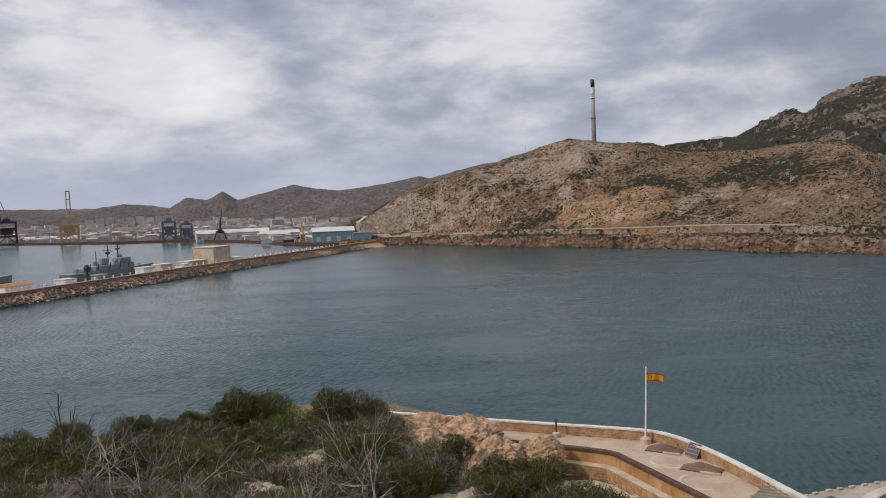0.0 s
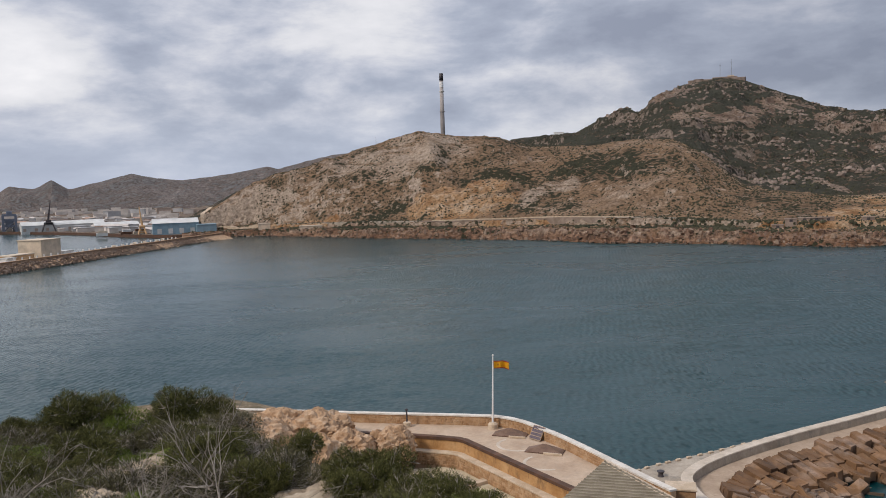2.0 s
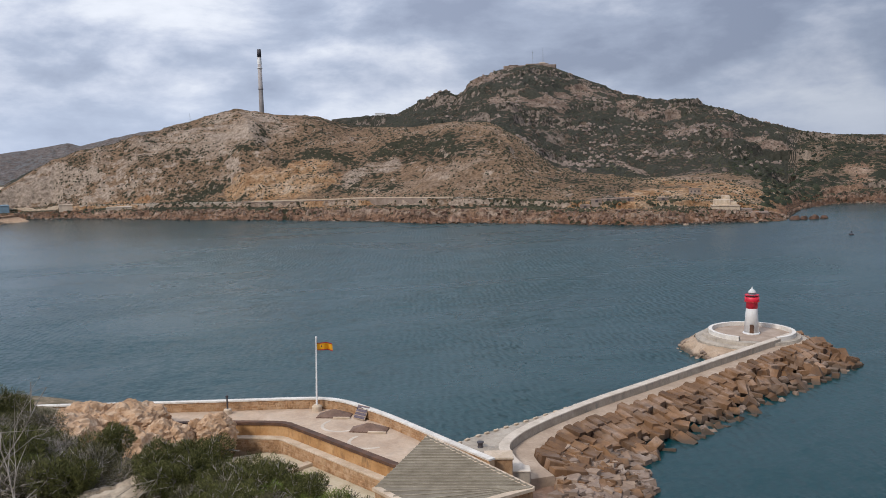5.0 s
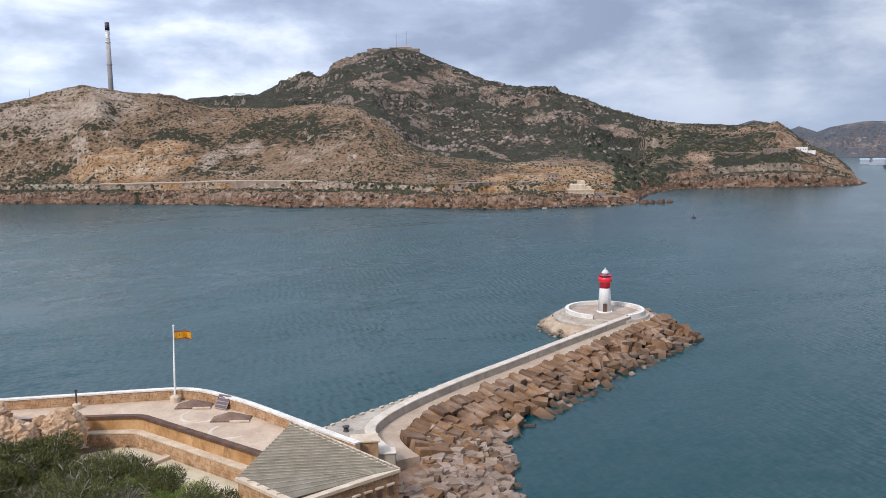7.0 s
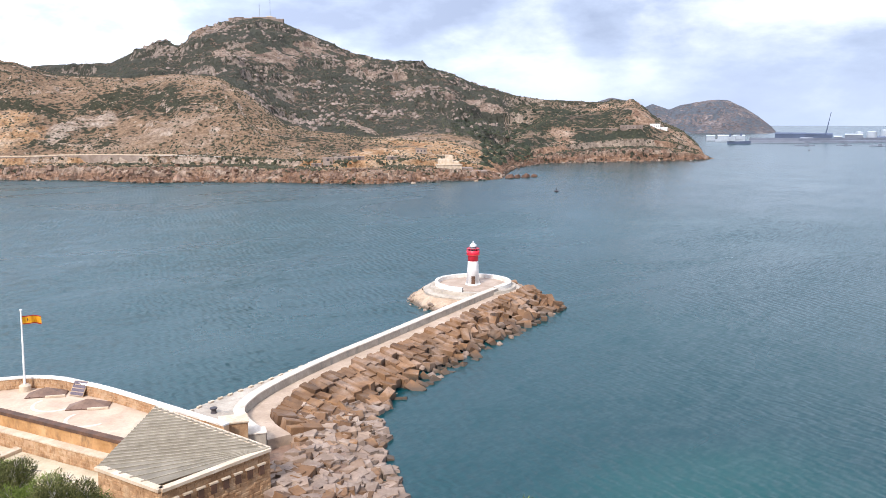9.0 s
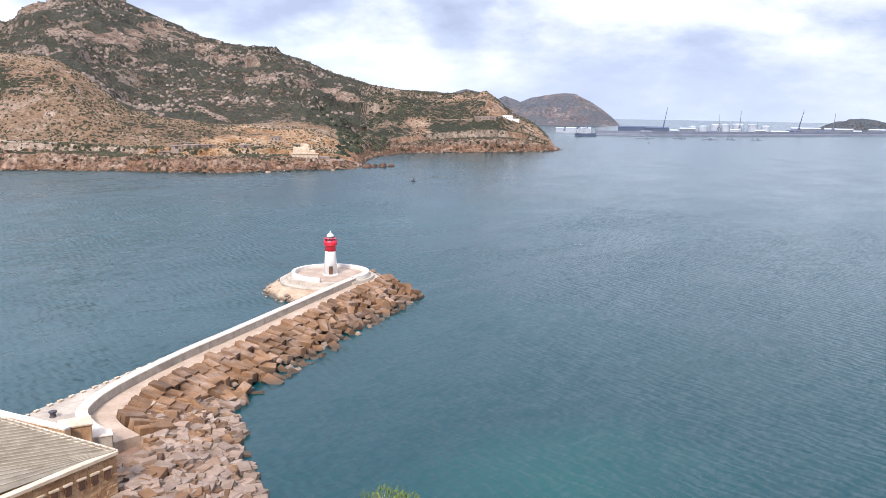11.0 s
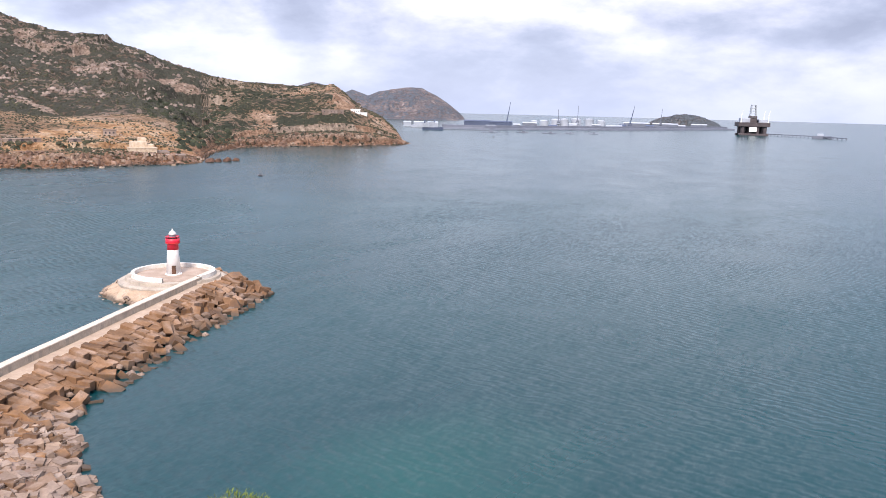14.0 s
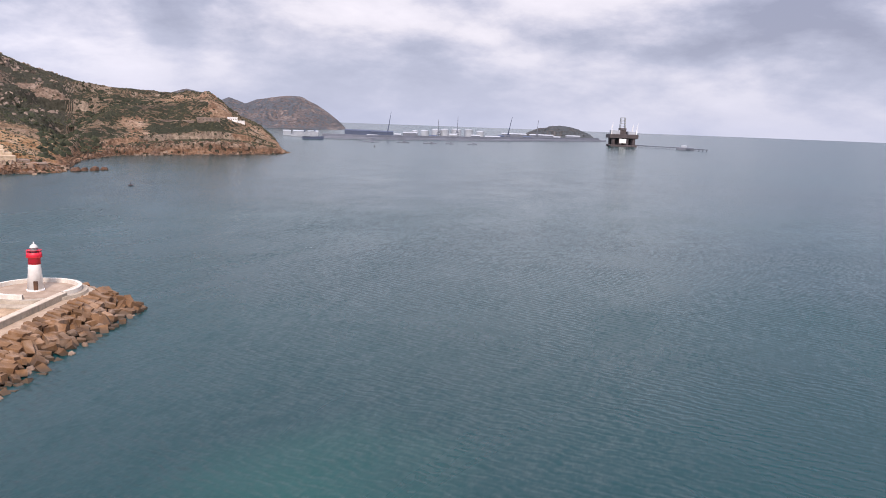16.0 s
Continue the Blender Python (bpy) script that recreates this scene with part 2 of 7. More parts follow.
def hill_material(name, soil, rock, pale, scrub, cover, scale, cuts=False, cut_tones=((0.36, 0.19, 0.09), (0.56, 0.36, 0.205), (0.70, 0.56, 0.42)), steep=0.72, iron=0.85):
    """Dry hillside: soil and pale rock dotted and patched with dark scrub; cuts: it has bare cuttings, thickets and stony ground where the land says so."""
    m, t, b = material(name, 0.95)
    b.inputs["Specular IOR Level"].default_value = 0.1
    geo = make(t, "ShaderNodeNewGeometry")
    p = geo.outputs["Position"]
    broad = noise_tex(t, p, 0.012 * scale, 6, 0.6, 0.6)
    mid = noise_tex(t, p, 0.06 * scale, 7, 0.68, 0.5)
    fine = noise_tex(t, p, 0.32 * scale, 6, 0.75)
    strata = noise_tex(t, mapped(t, p, (0.3, 0.3, 1.6), rot=(0.5, 0.25, 0.0)), 0.10 * scale, 7, 0.75, 0.6)
    z = make(t, "ShaderNodeSeparateXYZ")
    link(t, p, z.inputs[0])
    up = make(t, "ShaderNodeSeparateXYZ")
    link(t, geo.outputs["Normal"], up.inputs[0])
    c = ramp(t, broad, [(0.36, rock), (0.48, soil), (0.56, soil), (0.70, mixed(soil, pale, 0.6))])
    # bare rock on the steep faces and in outcrops
    face = math_node(t, "ADD", up.outputs[2], math_node(t, "MULTIPLY", math_node(t, "SUBTRACT", mid, 0.5), 0.7))
    bare = ramp(t, face, [(steep - 0.10, (1, 1, 1)), (steep, (0, 0, 0))])
    crop = ramp(t, strata, [(0.57, (0, 0, 0)), (0.63, (1, 1, 1))])
    bare = math_node(t, "MAXIMUM", bare, math_node(t, "MULTIPLY", crop, 0.75))
    if cuts:
        bare = math_node(t, "MAXIMUM", bare, math_node(t, "MULTIPLY", spots(t, mid, "stony", 0.6), ramp(t, strata, [(0.42, (0, 0, 0)), (0.52, (1, 1, 1))])))
    c = mix(t, math_node(t, "MULTIPLY", bare, 0.85), c, pale)
    # iron-stained rock along the shore
    low = ramp(t, math_node(t, "DIVIDE", math_node(t, "ADD", z.outputs[2], math_node(t, "MULTIPLY", broad, 20.0)), 40.0), [(0.36, (iron, iron, iron)), (0.50, (0, 0, 0))])
    c = mix(t, low, c, ramp(t, strata, [(0.38, (0.10, 0.055, 0.036)), (0.47, (0.27, 0.14, 0.082)), (0.57, (0.42, 0.255, 0.165)), (0.68, (0.60, 0.48, 0.385))]))
    cutting = None
    if cuts:
        cutting = spots(t, mid, "bare")
        c = mix(t, cutting, c, ramp(t, mid, [(0.36, cut_tones[0]), (0.5, cut_tones[1]), (0.64, cut_tones[2])]))
    c = mix(t, 0.85, c, ramp(t, fine, [(0.36, (0.34, 0.32, 0.30)), (0.60, (1.1, 1.1, 1.1))]), "MULTIPLY")
    # shrubs: round dark tufts that close up where the scrub is thick
    cell = make(t, "ShaderNodeTexVoronoi", Scale=0.21 * scale)
    link(t, p, cell.inputs["Vector"])
    thick = math_node(t, "ADD", cover, math_node(t, "MULTIPLY", math_node(t, "SUBTRACT", mid, 0.5), 1.9))
    thick = math_node(t, "ADD", thick, math_node(t, "MULTIPLY", math_node(t, "SUBTRACT", broad, 0.5), -1.3))
    if cuts:
        thick = math_node(t, "ADD", thick, math_node(t, "MULTIPLY", spots(t, mid, "thicket", 0.7), 0.45))
    thick = math_node(t, "SUBTRACT", thick, math_node(t, "MULTIPLY", bare, 0.30))
    if cutting is not None:
        thick = math_node(t, "SUBTRACT", thick, math_node(t, "MULTIPLY", cutting, 0.7))
    tuft = math_node(t, "ADD", math_node(t, "SUBTRACT", thick, cell.outputs["Distance"]), math_node(t, "MULTIPLY", math_node(t, "SUBTRACT", fine, 0.5), 0.9))
    mask = ramp(t, tuft, [(0.0, (0, 0, 0)), (0.10, (1, 1, 1))])
    g = mix(t, fine, tuple(0.6 * x for x in scrub), tuple(x * 2.1 for x in scrub))
    c = mix(t, math_node(t, "MULTIPLY", mask, 0.93), c, g)
    link(t, c, b.inputs["Base Color"])
    bump(t, math_node(t, "ADD", math_node(t, "MULTIPLY", mid, 2.4), math_node(t, "ADD", math_node(t, "MULTIPLY", fine, 1.3), math_node(t, "MULTIPLY", mask, 0.5))), 1.0, 3.4 / scale, b)
    return m


def mixed(a, b, f):
    return tuple(x * (1 - f) + y * f for x, y in zip(a, b))


def at_radius(radius, places):
    return [(place, radius) for place in places]


CLIFFS = at_radius(22, [(509, 983), (537, 987), (555, 963), (577, 964), (644, 1028), (600, 985), (709, 922), (726, 897)]) + at_radius(27, [(578, 1221), (584, 1183), (715, 1077), (739, 1056), (723, 981), (690, 1060)]) + at_radius(17, [(673, 819), (678, 791), (694, 765), (771, 785), (766, 755), (783, 749), (502, 693), (477, 631)])
GROVE = at_radius(42, [(637, 685), (619, 655), (594, 613), (755, 732), (700, 690), (601, 601), (660, 640)])
OCHRE = at_radius(26, [(458, 517), (437, 457), (412, 452), (402, 500), (430, 490), (380, 470), (385, 500), (470, 490), (440, 550)]) + at_radius(20, [(132, 761), (145, 767), (159, 754), (177, 759), (174, 724), (189, 727), (190, 763), (125, 770), (142, 745), (160, 735)]) + at_radius(16, [ (30, 815), (12, 832), (-8, 846), (-20, 852)]) + at_radius(14, [(147, 668), (156, 668), (165, 668), (175, 640), (186, 638), (193, 636), (207, 628), (324, 494), (331, 486), (339, 476), (352, 472), (363, 468)])
STONY = at_radius(30, [(74, 912), (83, 885), (99, 894), (112, 897), (128, 899), (143, 891), (168, 889), (142, 848), (116, 864), (183, 869), (50, 900)]) + at_radius(15, [(220, 718), (240, 724), (254, 718), (209, 712), (229, 720), (197, 770), (186, 750)])
# dense scrub, and a diagonal run that paints a gully's shade as scrub
THICK_AND_SHADE = at_radius(17, [(167, 862), (158, 848), (150, 833), (139, 824), (128, 829), (117, 836), (72, 869), (83, 861), (96, 854), (98, 795), (81, 787), (105, 790)]) + at_radius(19, [(175, 783), (191, 788), (207, 777), (223, 768), (233, 749), (198, 706), (210, 696), (223, 682), (234, 664)]) + at_radius(26, [(262, 758), (283, 770), (312, 780), (310, 733), (312, 692)])
CAPECUTS = at_radius(20, [(881, 649), (887, 668), (889, 640), (883, 612), (800, 542), (788, 530)]) + at_radius(18, [(809, 496), (804, 477), (801, 463), (745, 466), (743, 458), (782, 480), (689, 567), (630, 530), (667, 541), (610, 530)])
CAPETHICK = at_radius(30, [(804, 756), (896, 818), (852, 719), (699, 541), (710, 529), (729, 519), (746, 508), (721, 546), (840, 690), (680, 600)])
M_HILL = hill_material("dry_hillside", (0.35, 0.235, 0.15), (0.24, 0.165, 0.11), (0.60, 0.49, 0.395), (0.034, 0.038, 0.024), 0.34, 1.0, True)
M_MOUNT = hill_material("scrub_mountain", (0.20, 0.15, 0.11), (0.13, 0.11, 0.085), (0.37, 0.305, 0.255), (0.046, 0.048, 0.037), 0.80, 0.8, True, ((0.19, 0.13, 0.10), (0.36, 0.27, 0.21), (0.48, 0.385, 0.315)), 0.64, 0.5)
M_CAPE = hill_material("cape_hillside", (0.27, 0.195, 0.135), (0.18, 0.135, 0.10), (0.46, 0.375, 0.30), (0.028, 0.035, 0.024), 0.50, 0.9, True, ((0.25, 0.145, 0.095), (0.42, 0.285, 0.195), (0.56, 0.43, 0.33)), 0.74, 0.85)
# far land: the greying of distance haze is put into these base colours
M_FAR = hill_material("hazed_brown_hills", (0.25, 0.215, 0.20), (0.19, 0.175, 0.175), (0.36, 0.33, 0.32), (0.165, 0.165, 0.165), 0.45, 0.4, iron=0.0)
M_ESC = hill_material("hazed_headland", (0.22, 0.195, 0.20), (0.16, 0.16, 0.18), (0.40, 0.34, 0.32), (0.10, 0.115, 0.135), 0.55, 0.4, iron=0.0)
M_ISLET = hill_material("hazed_islet_scrub", (0.15, 0.15, 0.155), (0.12, 0.125, 0.14), (0.24, 0.22, 0.215), (0.075, 0.088, 0.098), 0.75, 0.5, iron=0.0)
# the plain's tones are lightened to hold the haze in their colour
M_PLAIN = hill_material("hazed_plain", (0.36, 0.285, 0.23), (0.31, 0.25, 0.21), (0.50, 0.42, 0.345), (0.12, 0.12, 0.095), 0.42, 0.3, iron=0.0)
M_SOIL = rough_mat("ochre_soil", (0.10, 0.085, 0.045), (0.19, 0.145, 0.09), (0.36, 0.275, 0.19), 0.5, 0.95, 0.25, stain=(0.07, 0.075, 0.035))
M_ROCK = rough_mat("limestone_rock", (0.29, 0.175, 0.095), (0.46, 0.30, 0.18), (0.61, 0.46, 0.33), 0.55, 0.95, 0.35, stain=(0.22, 0.13, 0.07), fine=6.0)
M_BLOCK = rough_mat("weathered_block", (0.18, 0.09, 0.04), (0.36, 0.195, 0.09), (0.56, 0.40, 0.285), 0.22, 0.92, 0.06, vary=0.5, stain=(0.17, 0.12, 0.09), wet=True)
M_PINK = rough_mat("pale_boulder", (0.28, 0.185, 0.12), (0.41, 0.295, 0.21), (0.53, 0.415, 0.32), 0.3, 0.92, 0.05, vary=0.3, stain=(0.26, 0.19, 0.15))
M_SHORE = rough_mat("shore_rock", (0.13, 0.075, 0.05), (0.30, 0.18, 0.12), (0.46, 0.34, 0.26), 0.12, 0.92, 0.2, vary=0.35, stain=(0.10, 0.07, 0.055), wet=True)
M_STONE = rough_mat("masonry_stone", (0.33, 0.18, 0.085), (0.48, 0.29, 0.15), (0.60, 0.42, 0.25), 0.7, 0.9, 0.05, vary=0.22)
M_MORTAR = rough_mat("mortar", (0.34, 0.21, 0.12), (0.46, 0.30, 0.18), (0.53, 0.37, 0.24), 0.7, 0.95, 0.03)
M_COPING = rough_mat("lime_coping", (0.42, 0.32, 0.22), (0.57, 0.455, 0.335), (0.68, 0.57, 0.445), 0.5, 0.85, 0.02, stain=(0.42, 0.35, 0.27))
M_WHITE = rough_mat("whitewash", (0.46, 0.385, 0.305), (0.58, 0.50, 0.41), (0.67, 0.59, 0.50), 0.5, 0.8, 0.01, stain=(0.44, 0.38, 0.31))
M_CONC = rough_mat("old_concrete", (0.29, 0.245, 0.195), (0.40, 0.345, 0.28), (0.50, 0.44, 0.365), 0.35, 0.9, 0.03, stain=(0.20, 0.19, 0.17))
M_WALK = rough_mat("worn_pavement", (0.31, 0.23, 0.165), (0.42, 0.32, 0.235), (0.50, 0.395, 0.305), 0.3, 0.9, 0.02, stain=(0.30, 0.22, 0.17))
M_TERR = rough_mat("terrace_screed", (0.40, 0.285, 0.20), (0.51, 0.385, 0.28), (0.58, 0.455, 0.345), 0.25, 0.9, 0.02, stain=(0.40, 0.32, 0.25))
M_OCHRE = rough_mat("ochre_plaster", (0.33, 0.17, 0.06), (0.47, 0.265, 0.11), (0.56, 0.35, 0.17), 0.35, 0.9, 0.03, stain=(0.13, 0.07, 0.035))
M_LIME = rough_mat("fresh_limewash", (0.60, 0.56, 0.50), (0.72, 0.68, 0.62), (0.80, 0.77, 0.71), 0.5, 0.8, 0.01, stain=(0.50, 0.44, 0.37))
M_SKIRT = rough_mat("tan_stone_skirt", (0.27, 0.19, 0.125), (0.40, 0.295, 0.205), (0.50, 0.39, 0.29), 0.3, 0.92, 0.1, stain=(0.16, 0.11, 0.075), wet=True)
M_COURT = rough_mat("sandy_paving", (0.29, 0.215, 0.16), (0.37, 0.285, 0.22), (0.44, 0.35, 0.28), 0.4, 0.95, 0.02)
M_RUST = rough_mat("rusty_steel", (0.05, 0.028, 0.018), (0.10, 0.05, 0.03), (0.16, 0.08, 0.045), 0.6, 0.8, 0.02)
M_ROOF = rough_mat("grey_tin_roof", (0.17, 0.14, 0.095), (0.225, 0.19, 0.135), (0.29, 0.25, 0.185), 0.4, 0.7, 0.01, vary=0.12)
M_RED = plain("red_paint", (0.70, 0.02, 0.05), 0.45)
M_LWHITE = plain("white_paint", (0.82, 0.82, 0.81), 0.5, wear=0.08)
M_GREY = plain("grey_paint", (0.30, 0.33, 0.34), 0.5)
# ship grey made lighter, with harbour haze in the colour
M_NAVY = plain("hazed_naval_grey", (0.27, 0.305, 0.32), 0.5, wear=0.15, scale=0.2)
M_DARK = plain("dark_steel", (0.055, 0.048, 0.055), 0.6)
M_CRANEY = plain("yellow_crane_paint", (0.62, 0.40, 0.22), 0.6)
M_CRANEB = plain("blue_crane_paint", (0.16, 0.185, 0.24), 0.6)
M_BEIGE = plain("beige_render", (0.66, 0.56, 0.44), 0.85, wear=0.15, scale=0.2)
M_TEAL = plain("blue_cladding", (0.22, 0.34, 0.42), 0.5, scale=0.2)
M_PALE = plain("pale_roofing", (0.62, 0.63, 0.62), 0.6, scale=0.1)
M_GLASS = plain("lantern_glass", (0.20, 0.24, 0.26), 0.1)
M_YELLOW = plain("yellow_cloth", (0.90, 0.50, 0.02), 0.8)
M_FRED = plain("red_cloth", (0.55, 0.05, 0.04), 0.8)
# town colours, paled with the haze of distance painted in
M_TOWNA = plain("hazed_cream_wall", (0.64, 0.59, 0.55), 0.9, scale=0.1)
M_TOWNB = plain("hazed_brown_wall", (0.46, 0.37, 0.31), 0.9, scale=0.1)
M_TOWNC = plain("hazed_grey_wall", (0.50, 0.50, 0.51), 0.9, scale=0.1)
M_TOWND = plain("hazed_clay_roof", (0.46, 0.32, 0.25), 0.9, scale=0.1)
M_CHIM = plain("chimney_concrete", (0.40, 0.37, 0.36), 0.9, wear=0.2, scale=0.05)
M_RIGO = plain("rig_grey_brown", (0.075, 0.062, 0.066), 0.7, wear=0.2, scale=0.1)


def leaf_material(name, dark, light):
    m, t, b = material(name, 0.75)
    r = make(t, "ShaderNodeNewGeometry").outputs["Random Per Island"]
    n = noise_tex(t, position(t), 0.9, 4)
    f = math_node(t, "ADD", math_node(t, "MULTIPLY", r, 0.6), math_node(t, "MULTIPLY", n, 0.4))
    link(t, ramp(t, f, [(0.15, dark), (0.85, light)]), b.inputs["Base Color"])
    b.inputs["Specular IOR Level"].default_value = 0.15
    return m


# outer port: haze is painted into the grey and the bluish white
M_PORT = plain("hazed_grey_shed", (0.15, 0.17, 0.215), 0.8, scale=0.05)
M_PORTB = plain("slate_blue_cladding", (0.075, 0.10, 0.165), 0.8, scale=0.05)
M_PORTW = plain("hazed_white", (0.37, 0.41, 0.47), 0.8, scale=0.05)


M_LEAF = leaf_material("scrub_leaf", (0.018, 0.024, 0.008), (0.165, 0.165, 0.055))
M_LEAFG = leaf_material("grey_scrub_leaf", (0.028, 0.029, 0.016), (0.165, 0.152, 0.085))
M_LEAFB = leaf_material("bright_scrub_leaf", (0.05, 0.08, 0.015), (0.20, 0.25, 0.05))
M_TWIG = rough_mat("dry_twig", (0.13, 0.11, 0.09), (0.27, 0.24, 0.205), (0.46, 0.425, 0.38), 2.0, 0.9, 0.01)
M_HSCRUB = leaf_material("hill_scrub", (0.026, 0.030, 0.018), (0.085, 0.082, 0.05))

# ---- helpers of the scene ----


def link_mesh(name, bm, mat, smooth=False):
    me = bpy.data.meshes.new(name)
    bm.normal_update()
    bm.to_mesh(me)
    bm.free()
    me.materials.append(mat)
    if smooth:
        me.polygons.foreach_set("use_smooth", [True] * len(me.polygons))
    return new(name, me)


def raw_mesh(name, verts, faces, mat, smooth=False):
    me = bpy.data.meshes.new(name)
    me.from_pydata(verts, [], faces)
    me.materials.append(mat)
    if smooth:
        me.polygons.foreach_set("use_smooth", [True] * len(me.polygons))
    return new(name, me)


def part(name, bm, mat, parent, label="", smooth=False):
    ob = link_mesh(name, bm, mat, smooth)
    ob.parent = parent
    if label:
        ob["label"] = label
    return ob


def thing(name, m, label, category, group="", kind=""):
    """An Empty at the base of a thing; its parts are modelled in its own coordinates."""
    ob = new(name)
    ob.empty_display_size = 0.5
    ob.matrix_basis = m
    return tagged(ob, label, category, group, kind)


def add_box(bm, x0, x1, y0, y1, z0, z1, bevel=0.0, m=None):
    r = bmesh.ops.create_cube(bm, size=1.0)
    mat = Matrix.Translation(((x0 + x1) / 2, (y0 + y1) / 2, (z0 + z1) / 2)) @ Matrix.Diagonal((x1 - x0, y1 - y0, z1 - z0, 1))
    if m is not None:
        mat = m @ mat
    bmesh.ops.transform(bm, matrix=mat, verts=r["verts"])
    if bevel:
        edges = list({e for v in r["verts"] for e in v.link_edges})
        bmesh.ops.bevel(bm, geom=edges, offset=bevel, segments=1, affect="EDGES")
    return bm


def box(x0, x1, y0, y1, z0, z1, bevel=0.0, m=None):
    return add_box(bmesh.new(), x0, x1, y0, y1, z0, z1, bevel, m)


def add_bar(bm, a, b, r0, r1=None, seg=8):
    """A round bar from a to b."""
    a, b = Vector(a), Vector(b)
    r1 = r0 if r1 is None else r1
    d = b - a
    m = Matrix.Translation((a + b) / 2) @ d.to_track_quat("Z", "Y").to_matrix().to_4x4()
    bmesh.ops.create_cone(bm, cap_ends=True, segments=seg, radius1=r0, radius2=r1, depth=d.length, matrix=m)
    return bm


def bar(a, b, r0, r1=None, seg=8):
    return add_bar(bmesh.new(), a, b, r0, r1, seg)


def lathe(profile, seg=32, bm=None):
    """A surface of revolution round z from (radius, z) pairs."""
    bm = bm or bmesh.new()
    rings = []
    for r, z in profile:
        rings.append([bm.verts.new((r * math.cos(2 * math.pi * i / seg), r * math.sin(2 * math.pi * i / seg), z)) for i in range(seg)])
    for a, b in zip(rings, rings[1:]):
        for i in range(seg):
            j = (i + 1) % seg
            bm.faces.new((a[i], a[j], b[j], b[i]))
    if profile[0][0] > 0.001:
        bm.faces.new(rings[0][::-1])
    if profile[-1][0] > 0.001:
        bm.faces.new(rings[-1])
    bmesh.ops.remove_doubles(bm, verts=bm.verts, dist=0.0005)
    return bm


def prism(points, z0, z1, bm=None):
    bm = bm or bmesh.new()
    lo = [bm.verts.new((x, y, z0)) for x, y in points]
    hi = [bm.verts.new((x, y, z1)) for x, y in points]
    n = len(points)
    bm.faces.new(hi)
    bm.faces.new(lo[::-1])
    for i in range(n):
        j = (i + 1) % n
        bm.faces.new((lo[i], lo[j], hi[j], hi[i]))
    bmesh.ops.recalc_face_normals(bm, faces=bm.faces)
    return bm


def smooth_path(points, n=8):
    """A Catmull-Rom curve through points."""
    pts = [Vector(p) for p in points]
    ext = [pts[0] * 2 - pts[1]] + pts + [pts[-1] * 2 - pts[-2]]
    out = []
    for i in range(1, len(ext) - 2):
        p0, p1, p2, p3 = ext[i - 1:i + 3]
        for k in range(n):
            s = k / n
            out.append(0.5 * (2 * p1 + (p2 - p0) * s + (2 * p0 - 5 * p1 + 4 * p2 - p3) * s * s + (3 * p1 - p0 - 3 * p2 + p3) * s ** 3))
    out.append(pts[-1])
    return out


def sides(path):
    """The left-hand normal at each point of a path in plan."""
    out = []
    for i in range(len(path)):
        d = path[min(i + 1, len(path) - 1)] - path[max(i - 1, 0)]
        out.append(Vector((-d.y, d.x)).normalized() if len(d) == 2 else Vector((-d.y, d.x, 0)).normalized())
    return out


def sweep(path, profile, bm=None, closed=True):
    """A section of (offset to the left, z) carried along a path in plan."""
    bm = bm or bmesh.new()
    rows = []
    for p, n in zip(path, sides(path)):
        rows.append([bm.verts.new((p.x + n.x * o, p.y + n.y * o, z)) for o, z in profile])
    m = len(profile)
    for a, b in zip(rows, rows[1:]):
        for k in range(m if closed else m - 1):
            j = (k + 1) % m
            bm.faces.new((a[k], b[k], b[j], a[j]))
    if closed:
        bm.faces.new(rows[0])
        bm.faces.new(rows[-1][::-1])
    bmesh.ops.recalc_face_normals(bm, faces=bm.faces)
    return bm


def polar(az, r, z=0.0):
    """A place by its bearing to the left of +y, in degrees, and its distance."""
    a = radians(az)
    return Vector((-math.sin(a) * r, math.cos(a) * r, z))


COLUMNS = {}


def table(az, rows, col):
    """Column col of a table that runs over falling bearings, read at az."""
    key = (id(rows), col)
    if key not in COLUMNS:
        COLUMNS[key] = (np.array([-row[0] for row in rows], float), np.array([row[col] for row in rows], float))
    return np.interp(-np.asarray(az), *COLUMNS[key])


def ease(x):
    x = min(max(x, 0.0), 1.0)
    return x * x * (3 - 2 * x)


def fbm(x, y, z, size, octaves=5):
    return noise.fractal(Vector((x / size, y / size, z)), 0.9, 2.1, octaves)


def ridged(x, y, z, size, octaves=5):
    return noise.ridged_multi_fractal(Vector((x / size, y / size, z)), 0.9, 2.1, octaves, 1.0, 2.0)


def land(name, mat, azs, rs_of, height, label, category, layers=()):
    """A stretch of land on a fan-shaped grid: rs_of(az) gives its distances, height(az, r, x, y) its level."""
    verts, faces = [], []
    width = None
    for az in azs:
        rs = rs_of(az)
        width = len(rs)
        for r in rs:
            p = polar(az, r)
            verts.append((p.x, p.y, height(az, r, p.x, p.y)))
    for i in range(len(azs) - 1):
        for k in range(width - 1):
            a = i * width + k
            faces.append((a, a + width, a + width + 1, a + 1))
    ob = raw_mesh(name, verts, faces, mat, smooth=False)
    flat = np.array(verts)[:, :2]
    for layer, places in layers:   # nearness to the nearest of (place, radius), 4 at its middle
        nearest = np.full(len(verts), 4.0)
        for place, radius in places:
            nearest = np.minimum(nearest, np.hypot(*(flat - np.array(place)).T) / radius)
        ob.data.attributes.new(layer, "FLOAT", "POINT").data.foreach_set("value", (4.0 - nearest).astype(np.float32))
    return tagged(ob, label, category, kind="structure")


